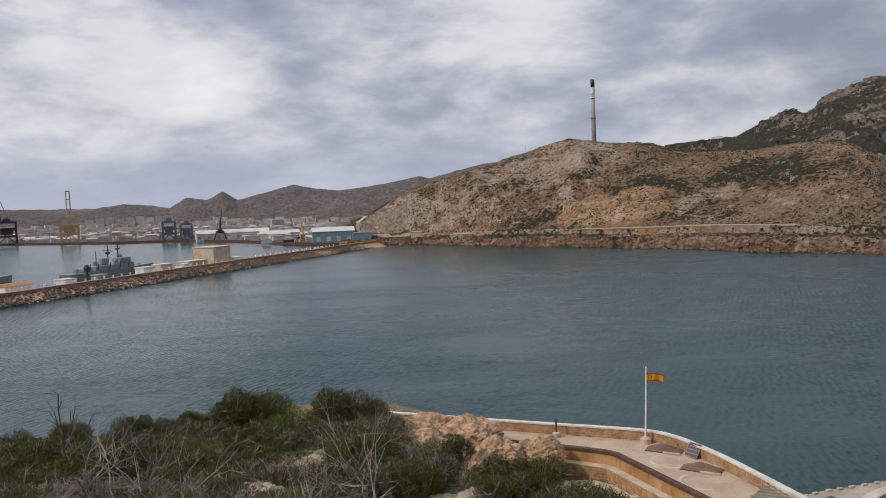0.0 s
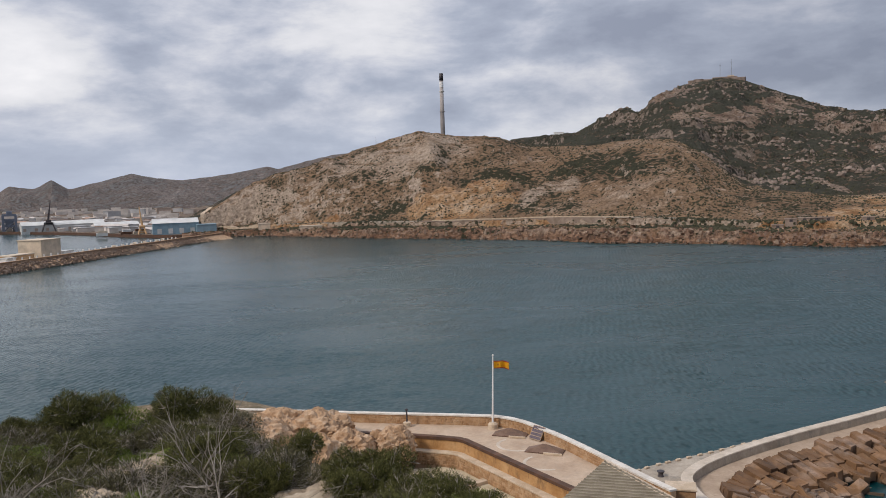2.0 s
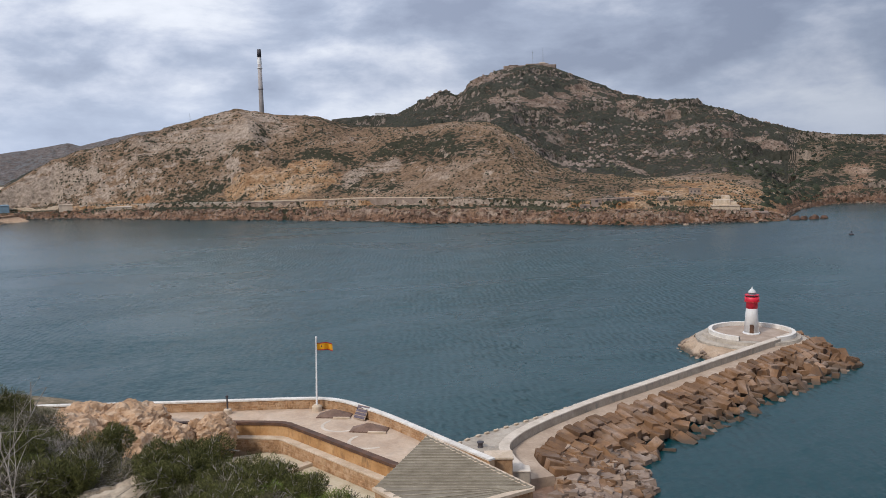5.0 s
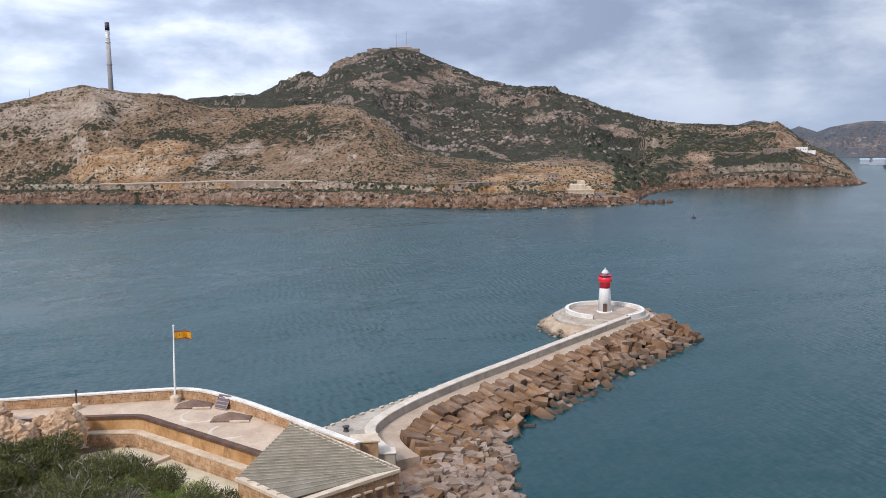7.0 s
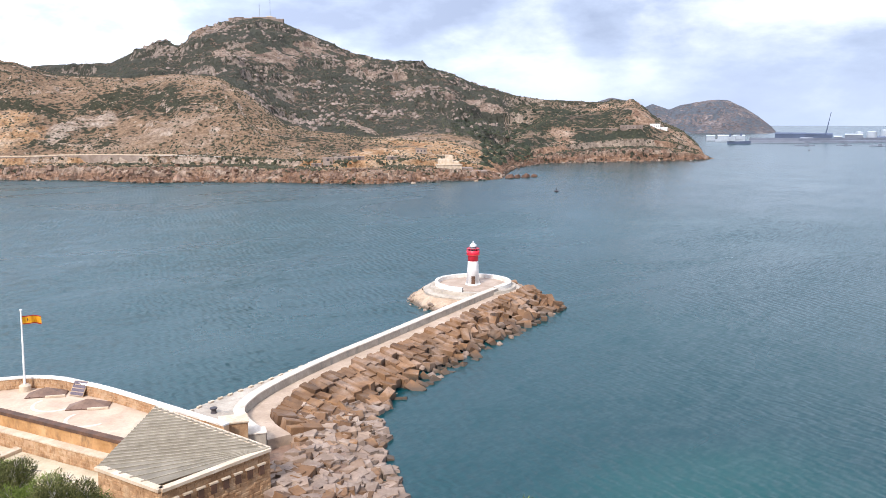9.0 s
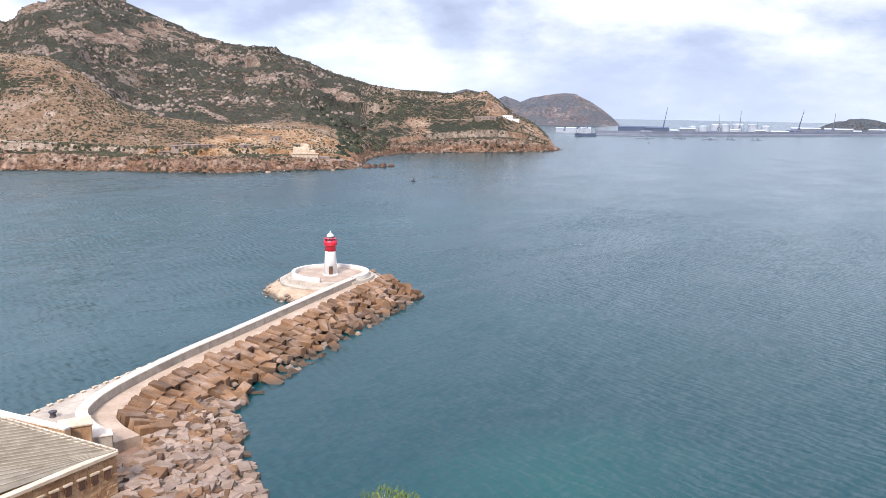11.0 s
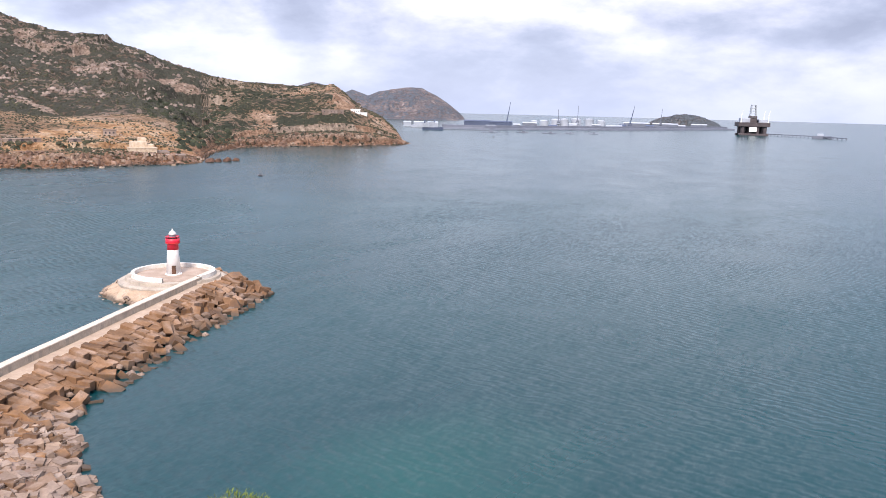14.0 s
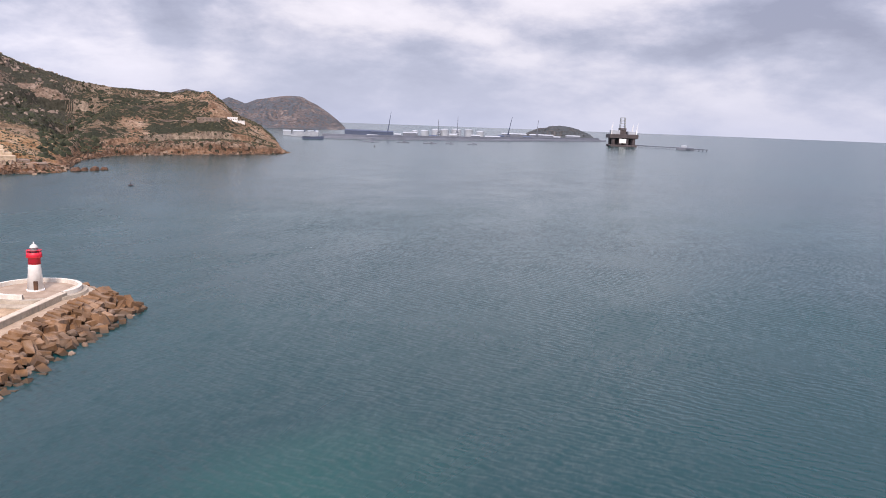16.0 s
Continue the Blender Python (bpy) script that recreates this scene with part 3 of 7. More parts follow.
# ---- sea ----
verts, faces, radii = [], [], [0.0, 60, 120, 250, 500, 1000, 2000, 3500, 4985]
for r in radii[1:]:
    verts += [tuple(polar(i * 2.5, r)) for i in range(144)]
for k in range(len(radii) - 2):
    for i in range(144):
        a, c = k * 144 + i, k * 144 + (i + 1) % 144
        faces.append((a, c, c + 144, a + 144))
verts.append((0, 0, 0))
faces += [(len(verts) - 1, (i + 1) % 144, i) for i in range(144)]
tagged(raw_mesh("water", verts, [f[::-1] for f in faces], M_SEA), "dark blue-green sea ruffled by the wind", "sea", kind="structure")

# ---- the hills across the channel ----
# bearing, shore distance, level of the coast road, crest distance, crest elevation angle, summit distance, summit elevation angle
COAST = [
    (7.5, 840, 5, 900, -1.9, 1100, -1.9),
    (6.3, 840, 6, 920, -1.4, 1150, -1.0),
    (3.4, 830, 8, 940, 0.35, 1200, -0.2),
    (0.5, 790, 10, 960, 1.42, 1250, 0.3),
    (-2.8, 740, 11, 965, 2.13, 1300, 0.9),
    (-5.1, 710, 12, 965, 2.87, 1350, 1.4),
    (-9.0, 678, 12, 960, 4.0, 1400, 2.0),
    (-11.4, 660, 12, 955, 3.66, 1400, 2.4),
    (-13.8, 640, 13, 950, 3.5, 1400, 2.5),
    (-14.9, 632, 13, 948, 3.28, 1420, 2.7),
    (-17.0, 620, 14, 945, 2.72, 1450, 3.0),
    (-20.2, 590, 15, 930, 2.54, 1480, 3.4),
    (-21.8, 572, 15, 915, 2.65, 1500, 4.42),
    (-23.2, 568, 15, 900, 2.88, 1500, 5.02),
    (-24.4, 565, 15, 885, 2.96, 1500, 4.72),
    (-24.9, 564, 15, 878, 2.97, 1500, 5.1),
    (-25.4, 562, 15, 870, 2.95, 1500, 5.65),
    (-26.6, 560, 14, 852, 2.68, 1490, 6.0),
    (-27.3, 558, 14, 842, 2.4, 1480, 6.3),
    (-28.7, 554, 13, 822, 1.6, 1475, 6.55),
    (-29.7, 551, 13, 808, 0.75, 1470, 6.65),
    (-30.4, 548, 12, 800, 0.1, 1465, 6.6),
    (-31.2, 545, 12, 790, -0.45, 1460, 6.42),
    (-32.9, 537, 12, 774, -0.85, 1445, 5.72),
    (-34.3, 533, 12, 768, -1.0, 1435, 5.16),
    (-35.7, 530, 12, 763, -1.2, 1420, 4.5),
    (-37.5, 529, 12, 762, -1.3, 1405, 3.98),
    (-40.5, 541, 12, 772, -1.2, 1375, 3.62),
    (-42.2, 549, 11, 784, -1.05, 1358, 3.15),
    (-44.0, 556, 9, 790, -1.3, 1342, 2.48),
    (-45.4, 563, 5, 790, -1.75, 1328, 2.05),
    (-46.3, 572, 1.5, 770, -2.4, 1320, 1.82),
    (-47.2, 690, 3, 880, -1.4, 1310, 1.55),
    (-49.2, 764, 13, 950, -0.1, 1290, 1.27),
    (-52.6, 795, 18, 980, 0.4, 1270, 1.1),
    (-54.0, 803, 20, 990, 0.65, 1240, 1.1),
    (-55.2, 812, 21, 990, 0.85, 1220, 1.16),
    (-56.0, 818, 21, 990, 0.5, 1190, 0.78),
    (-56.9, 826, 19, 985, -0.22, 1150, -0.2),
    (-57.9, 836, 17, 980, -0.55, 1100, -0.52),
    (-58.7, 846, 13, 970, -0.98, 1060, -0.98),
    (-59.5, 858, 8, 955, -1.72, 1020, -1.72),
    (-60.1, 868, 2, 930, -2.38, 990, -2.45),
    (-60.9, 890, -4, 930, -3.0, 980, -3.2),
]


PROFILES = {}


def coast_profile(az):
    if az not in PROFILES:
        PROFILES[az] = read_profile(az)
    return PROFILES[az]


def read_profile(az):
    s, road, r1, e1, r2, e2 = (float(table(az, COAST, k)) for k in range(1, 7))
    z1, z2 = 42 + r1 * math.tan(radians(e1)), 42 + r2 * math.tan(radians(e2))
    return s, road, r1, z1, r2, z2


def shore_rs(az):
    s, road, r1, z1, r2, z2 = coast_profile(az)
    near = np.linspace(s - 25, s + 75, 44)
    return [float(r) for r in (*near, *np.linspace(s + 75, r1 + 6, 74)[1:])]


def back_rs(az):
    s, road, r1, z1, r2, z2 = coast_profile(az)
    return [float(r) for r in (*np.linspace(r1 - 6, r2, 110), *np.linspace(r2, r2 + 260, 8)[1:])]


def coast_height(az, r, x, y):
    s, road, r1, z1, r2, z2 = coast_profile(az)
    s += 7 * fbm(x, y, 3.3, 38, 4) + 3 * fbm(x, y, 8.1, 12, 3)
    if r < s:
        return max(-6.0, (r - s) * 0.5)
    if r < s + 75:   # rocky shore, then the levelled strip of the coast road
        u = (r - s) / 75
        z = road * (0.55 * ease(u / 0.12) + 0.08 * ease((u - 0.3) / 0.2) + 0.37 * ease((u - 0.70) / 0.05))
        wild = 1 - 0.9 * ease((u - 0.35) / 0.2)
        return z + wild * (2.2 * ridged(x, y, 1.0, 22) - 2.0) * min(1, u * 9) * 0.9
    if r < r1:
        u = (r - s - 75) / max(r1 - s - 75, 1)
        z = road + (z1 - road) * (0.62 * ease(u ** 0.85) + 0.38 * math.sin(u * math.pi / 2))
        amp = math.sin(math.pi * u) ** 0.7 * min(1.0, abs(z1 - road) / 60)
    elif r < r2:
        u = (r - r1) / (r2 - r1)
        dip = -0.10 * max(z1 - road, 0) if z2 > z1 else 0
        z = z1 + (z2 - z1) * (0.35 * u + 0.65 * ease(u)) + dip * math.sin(math.pi * min(1, u * 2.2))
        amp = math.sin(math.pi * u) ** 0.7 * min(1.4, abs(z2 - z1) / 90 + 0.3)
    else:
        return z2 - (r - r2) * 0.35
    # spurs and gullies run down towards the water
    side = -radians(az) * 850
    spur = noise.ridged_multi_fractal(Vector((side / 105 + 0.35 * fbm(x, y, 7.0, 120, 2), r / 330, 2.0)), 0.9, 2.1, 3, 1.0, 2.0) - 1.1
    rill = noise.ridged_multi_fractal(Vector((side / 30 + 0.5 * fbm(x, y, 7.5, 60, 2), r / 95, 6.0)), 0.9, 2.2, 3, 1.0, 2.0) - 1.1
    gully = 8 * fbm(x, y, 5.0, 170, 4) + 10 * spur + 2.6 * rill
    crag = 1.3 * fbm(x, y, 9.0, 16, 4) + 1.6 * (ridged(x, y, 4.0, 30, 4) - 1.1)
    z += amp * gully
    if r > r1:   # cliffs and benches break the mountain
        step = 24.0
        level = z / step + 0.9 * fbm(x, y, 11.0, 130, 4)
        f = level - math.floor(level)
        strong = min(1.0, max(0.0, 0.35 + 1.3 * fbm(x, y, 13.0, 110, 3))) * min(1.0, amp * 1.5)
        z += strong * step * 0.75 * (ease((f - 0.55) / 0.22) - f + 0.12)
        crag *= 1.6
    return z + crag * min(1.0, amp + 0.35)


# scrub on the strip between the road and the shore rocks
THICK_AND_SHADE += [(tuple(polar(az, float(table(az, COAST, 1)) + 40).xy), 13) for az in (-3, -4, -5, -6, -7, -8.2, -9.5, -10.5, -19.5, -20.3, -21.2, -22, -23, -24, -25, -27.5, -30.5, -38.5, -40, -41.2)]
near_az = [float(a) for a in np.arange(7.5, -46.9, -0.12)]
cape_az = [float(a) for a in np.arange(-46.4, -60.95, -0.12)]
land("coast_hill", M_HILL, near_az, shore_rs, coast_height, "dry rocky hills rising from the shore across the channel", "hill", (("bare", OCHRE), ("thicket", THICK_AND_SHADE), ("stony", STONY)))
land("mountain", M_MOUNT, near_az, back_rs, coast_height, "dark scrub-covered mountain with pale cliffs behind the coast", "mountain", (("bare", CLIFFS), ("thicket", GROVE)))
land("cape_shore", M_CAPE, cape_az, shore_rs, coast_height, "rocky cape with terraces above the water", "cape", (("bare", CAPECUTS), ("thicket", CAPETHICK)))
land("cape_hill", M_CAPE, cape_az, back_rs, coast_height, "scrub-covered crest of the cape", "hill", (("bare", CAPECUTS), ("thicket", CAPETHICK)))

# ---- our own shore: the slope under the camera ----
# bearing, edge distance, edge elevation angle, level at its foot, distance of the foot
SLOPE = [
    (180, 30, -20.0, 2, 90), (110, 40, -16.0, 2, 100), (60, 46, -14.0, 3, 120), (31, 46, -14.2, 3, 120), (20, 46, -14.6, 4, 125), (12, 45, -15.0, 8, 125), (6, 42, -15.8, 9, 122), (3, 36, -17.5, 8, 118),
    (0, 30, -19.5, 7, 112), (-4, 26, -21.0, 6.0, 105), (-8, 24, -22.0, 1.6, 78), (-13, 21, -22.8, 1.4, 74), (-16, 19, -24.4, 1.4, 70), (-20, 17, -26.4, 1.4, 66),
    (-25, 15, -28.4, 1.5, 66), (-33, 14, -29.5, 1.2, 72), (-40, 14, -29.8, 0.0, 74), (-55, 13, -29.8, -1, 72), (-75, 13, -31.0, -1, 70), (-110, 13, -32.0, -1, 70), (-180, 30, -20.0, 2, 90),
]


def slope_rs(az):
    e, foot = float(table(az, SLOPE, 1)), float(table(az, SLOPE, 4))
    return [0.05] + [float(r) for r in (*np.linspace(1.5, e, 46), *np.linspace(e, foot, 48)[1:], *np.linspace(foot, foot + 26, 14)[1:])]


def slope_height(az, r, x, y):
    e, el, zf, foot = (float(table(az, SLOPE, k)) for k in range(1, 5))
    ze = 42 + e * math.tan(radians(el))
    n = 0.5 * fbm(x, y, 1.0, 7, 4) * min(1, r / 5)
    if r <= e:   # a step down from the lookout, then the even slope
        brow = min(8.0, e * 0.6)
        zb = min(36.9, 40.3 + (ze - 40.3) * 0.75)
        if r < brow:
            return 40.3 + (zb - 40.3) * ease((r - 1.2) / (brow - 1.2)) + n * 0.8
        return zb + (ze - zb) * (r - brow) / (e - brow) + n * 0.8
    if r <= foot:
        u = (r - e) / (foot - e)
        cliff = 1 - (1 - u) ** 2.1
        return ze + (zf - ze) * cliff + (1.6 * (ridged(x, y, 2.0, 14, 4) - 1.1) + n) * math.sin(math.pi * u)
    if zf > 1.3:
        return zf - (r - foot) * 0.02 - 2.5 * ease((r - foot - 8) / 10)
    return max(-5, zf - (r - foot) * 0.2)


slope_az = [float(a) for a in (*np.arange(180, 60, -4), *np.arange(60, -60, -0.5), *np.arange(-60, -181, -4))]
land("hillside", M_SOIL, slope_az, slope_rs, slope_height, "scrub-covered rocky slope falling to the old battery", "hillside")


def ground_at(x, y):
    az, r = math.degrees(math.atan2(-x, y)), math.hypot(x, y)
    return slope_height(az, r, x, y)


# ---- the old battery: terrace, parapet, retaining wall, court, guardhouse ----
TOP, DECK, COURT = 7.1, 5.5, 1.5
outer = smooth_path([(-22, 137.0), (-9.2, 132.6), (3.6, 127.3), (17.2, 121.9), (25.5, 118.6), (29.5, 116.6), (32.0, 113.6), (33.6, 109.8), (35.8, 103.3), (39.6, 87.9), (41.0, 82.5)], 6)
inner = smooth_path([(4, 121.5), (14.2, 117.2), (21.0, 113.6), (22.9, 112.0), (24.0, 109.4), (31.4, 90.4), (33.5, 85.0)], 5)

terrace_floor = prism([(p.x, p.y) for p in outer] + [(p.x, p.y) for p in inner[::-1]] + [(-12, 126)], -3.0, DECK)
tagged(link_mesh("terrace", terrace_floor, M_TERR), "pale screed terrace of the old battery", "terrace", kind="structure")

parapet = thing("parapet", Matrix(), "low stone parapet with a lime-washed coping round the terrace", "wall", kind="structure")
part("wall_core", sweep(outer, [(0.42, -3.0), (0.42, TOP - 0.18), (-0.30, TOP - 0.18), (-0.30, -3.0)]), M_MORTAR, parapet)
part("coping", sweep(outer, [(0.52, TOP - 0.2), (0.52, TOP), (-0.42, TOP + 0.02), (-0.42, TOP - 0.2)]), M_LIME, parapet, "lime-washed coping")

retaining = thing("retaining_wall", Matrix(), "ochre retaining wall with a rusty edge below the terrace", "wall", kind="structure")
part("plaster_face", sweep(inner, [(0.5, COURT - 1), (0.5, DECK - 0.35), (-0.25, DECK - 0.35), (-0.25, COURT - 1)]), M_OCHRE, retaining)
part("rusty_edge", sweep(inner, [(0.55, DECK - 0.36), (0.55, DECK + 0.03), (-0.42, DECK + 0.05), (-0.42, DECK - 0.36)]), M_RUST, retaining, "rusty steel edging")
part("ledge", sweep(inner, [(-0.1, COURT - 1), (-0.1, DECK - 2.05), (-1.3, DECK - 2.1), (-1.3, COURT - 1)]), M_MORTAR, retaining)
part("ledge_coping", sweep(inner, [(-0.2, DECK - 2.06), (-0.2, DECK - 1.92), (-1.42, DECK - 1.95), (-1.42, DECK - 2.12)]), M_COPING, retaining)

court = prism([(10, 113), (20, 112.5), (23.5, 109), (31, 90), (33, 84), (26, 80), (20, 74), (6, 86), (4, 104)], -2.0, COURT)
tagged(link_mesh("court_floor", court, rough_mat("court_sand", (0.40, 0.33, 0.22), (0.50, 0.42, 0.29), (0.57, 0.50, 0.37), 0.3, 0.95, 0.02)), "sandy court below the terrace", "floor", kind="structure")

M_SEAM = rough_mat("weathered_seam", (0.20, 0.17, 0.125), (0.28, 0.245, 0.185), (0.36, 0.32, 0.25), 0.8, 0.8, 0.01)
# guardhouse: four-sided, walls with a coping, a seamed tin roof in two pitches
A, R, F, L = Vector((35.2, 88.4, 9.0)), Vector((41.3, 73.2, 7.0)), Vector((28.6, 71.6, 7.0)), Vector((25.9, 80.9, 7.0))
house = thing("guardhouse", Matrix(), "stone guardhouse with a grey seamed tin roof", "building")
plan = [(v.x, v.y) for v in (L, A, R, F)]
bm = prism(plan, -2.0, 6.75)
part("wall", bm, M_STONE, house, "ochre rubble-stone wall")


def roof_face(name, corners, along, seams, inset=0.0):
    """A pitch of seamed sheets: strips from one edge to the other, each slightly lapped."""
    a0, a1, b0, b1 = corners
    for k in range(seams):
        u0, u1 = k / seams, (k + 1) / seams
        bm = bmesh.new()
        n = (a1 - a0).cross(b0 - a0).normalized()
        n = n if n.z > 0 else -n
        q = [a0.lerp(b0, u0), a1.lerp(b1, u0), a1.lerp(b1, u1), a0.lerp(b0, u1)]
        lift = [0.02, 0.02, 0.05, 0.05]
        hi = [bm.verts.new(p + n * h) for p, h in zip(q, lift)]
        lo = [bm.verts.new(p - n * 0.06) for p in q]
        bm.faces.new(hi)
        bm.faces.new(lo[::-1])
        for i in range(4):
            j = (i + 1) % 4
            bm.faces.new((lo[i], lo[j], hi[j], hi[i]))
        bmesh.ops.recalc_face_normals(bm, faces=bm.faces)
        sheet_ob = part("roof_sheet", bm, M_ROOF, house)
        seam = bmesh.new()
        add_bar(seam, q[3] + n * 0.08, q[2] + n * 0.08, 0.085, seg=6)
        part("seam", seam, M_SEAM, sheet_ob)


roof_face("main", (L, R, A - (A - L) * 0.01, A - (A - R) * 0.01), 0, 18)
low = F.lerp(L, 0.12)
roof_face("lower", (low, R.lerp(F, 0.06), L, R), 0, 5)
for a, b in ((L, F), (F, R), (R, A)):
    d = (b - a)
    n = Vector((d.y, -d.x, 0)).normalized()
    n = n if (n.dot(Vector(((a + b) / 2 - (A + R + F + L) / 4).to_tuple()))) > 0 else -n
    bm = bmesh.new()
    q = [a + n * 0.35, b + n * 0.35, b - n * 0.45, a - n * 0.45]
    lo, hi = (-0.28, 0.06) if b is not A else (-0.3, 0.0)
    vs = [bm.verts.new(p + Vector((0, 0, h))) for h in (lo, hi) for p in q]
    for f in ((0, 1, 2, 3), (7, 6, 5, 4), (0, 4, 5, 1), (1, 5, 6, 2), (2, 6, 7, 3), (3, 7, 4, 0)):
        bm.faces.new([vs[i] for i in f])
    bmesh.ops.recalc_face_normals(bm, faces=bm.faces)
    part("coping", bm, M_COPING, house, "pale stone coping")

# ---- the mole ----
mole_line = smooth_path([(45.6, 84.0), (46.2, 89.5), (48.5, 94.6), (55.7, 99.6), (69.4, 105.3), (84.4, 110.2), (103.0, 116.4), (122.0, 122.6), (134.5, 126.6)], 8)
mole = thing("mole", Matrix(), "concrete mole with a whitewashed breast wall and a walkway", "breakwater", kind="structure")
part("breast_wall", sweep(mole_line, [(0.0, 0.0), (0.0, 4.18), (-1.35, 4.2), (-1.5, 0.0)]), M_CONC, mole)
part("wall_top", sweep(mole_line, [(0.06, 4.1), (0.06, 4.24), (-1.38, 4.26), (-1.4, 4.1)]), M_WHITE, mole, "whitewashed wall top")
part("walkway", sweep(mole_line, [(-1.45, -2.0), (-1.45, 3.0), (-4.6, 3.0), (-4.7, 2.6), (-5.2, -2.0)]), M_WALK, mole)
quay_pts = [(36.5, 88), (42.0, 100.5), (47.5, 103.4), (58.5, 106.6), (72.0, 110.8), (87.0, 115.2), (105.0, 121.2), (118, 125.8)]
part("quay", prism(quay_pts + [(p.x, p.y) for p in mole_line[::-1] if p.x < 122], -3.0, 2.0), M_CONC, mole, "low concrete quay")

# ---- lighthouse head ----
LH = Vector((129.3, 132.2, 0))
head = thing("mole_head", Matrix.Translation(LH), "round mole head with a low ring wall and stone skirt", "platform", kind="structure")
part("platform", lathe([(11.9, -3), (11.7, 2.6), (11.2, 2.9), (10.2, 2.95), (10.0, 3.6), (0.0, 3.6)], 56), M_CONC, head)
ring = bmesh.new()
prof = [(8.2, 3.55), (8.2, 4.5), (8.95, 4.5), (8.95, 3.55)]
n = 60
for i in range(n):
    a0, a1 = radians(-100 + i * 310 / n), radians(-100 + (i + 1) * 310 / n)
    vs = [ring.verts.new((r * math.cos(a), r * math.sin(a), z)) for a in (a0, a1) for r, z in prof]
    for f in ((0, 1, 5, 4), (1, 2, 6, 5), (2, 3, 7, 6)):
        ring.faces.new([vs[k] for k in f])
bmesh.ops.remove_doubles(ring, verts=ring.verts, dist=0.001)
part("ring_wall", ring, M_LIME, head, "whitewashed ring wall")
part("floor", lathe([(8.15, 3.5), (8.15, 3.63), (0, 3.63)], 48), M_COURT, head, "sandy floor inside the ring wall")
skirt = lathe([(15.4, -2.0), (15.0, -0.4), (14.5, 0.5), (13.8, 1.1), (13.0, 1.7), (12.3, 2.1), (11.7, 2.4), (11.7, -2.0)], 72)
for v in skirt.verts:
    v.co += Vector((v.co.x, v.co.y, 0)).normalized() * 0.7 * noise.fractal(v.co * 0.45, 0.9, 2.1, 4)
    v.co.z += 0.35 * noise.fractal(v.co * 0.6 + Vector((9, 0, 0)), 0.9, 2.1, 3)
part("skirt", skirt, M_SKIRT, head, "rough tan stone skirt at the waterline")
tip = Vector((138.9, 127.6))
wing = [tip] + [LH.xy + Vector((9.6 * math.cos(radians(a)), 9.6 * math.sin(radians(a)))) for a in (20, 0, -20, -40, -60)]
part("landing", prism([(p.x - LH.x, p.y - LH.y) for p in wing], -1.0, 3.3), M_LIME, head, "pale pointed landing beside the ring wall")

tower = thing("lighthouse", Matrix.Translation((LH.x, LH.y, 3.6)), "small white lighthouse with a red upper band and gallery", "lighthouse")
part("plinth", lathe([(1.8, 0), (1.8, 0.25), (1.65, 0.3), (0, 0.3)], 40), M_LWHITE, tower)
part("shaft", lathe([(1.58, 0.25), (1.22, 5.5), (1.22, 5.65)], 40), M_LWHITE, tower, "white tapering shaft", True)
part("red_band", lathe([(1.23, 5.6), (1.19, 6.8), (1.28, 6.9), (1.50, 7.1), (1.50, 8.1), (1.38, 8.15), (1.38, 8.0), (0, 8.0)], 40), M_RED, tower, "red painted upper band", True)
for i in range(16):
    a = i * math.pi / 8
    part("baluster", bar((1.44 * math.cos(a), 1.44 * math.sin(a), 8.1), (1.44 * math.cos(a), 1.44 * math.sin(a), 8.55), 0.025, seg=6), M_RED, tower)
part("rail_ring", lathe([(1.41, 8.52), (1.47, 8.52), (1.47, 8.58), (1.41, 8.58), (1.41, 8.52)], 32), M_RED, tower)
part("gallery_line", lathe([(1.46, 7.04), (1.57, 7.06), (1.57, 7.16), (1.46, 7.18)], 40), M_FRED, tower)
part("lantern", lathe([(0.72, 8.0), (0.72, 9.05), (0.0, 9.05)], 16), M_GLASS, tower, "glazed lantern")
part("dome", lathe([(0.88, 9.0), (0.84, 9.12), (0.66, 9.5), (0.32, 9.8), (0.12, 9.9), (0.12, 10.25), (0.0, 10.3)], 24), M_PALE, tower, "pale grey lantern dome", True)
part("door", box(-0.42, 0.42, -1.66, -1.3, 0.3, 2.2, 0.03), M_RUST, tower, "dark red door")
tower.matrix_basis = Matrix.Translation((LH.x, LH.y, 3.6)) @ Matrix.Rotation(radians(-42), 4, "Z")

# ---- scrub on the hills: many small uneven clumps ----
rng = np.random.default_rng(5)
M_PINE = leaf_material("pine_needles", (0.016, 0.021, 0.013), (0.048, 0.055, 0.032))


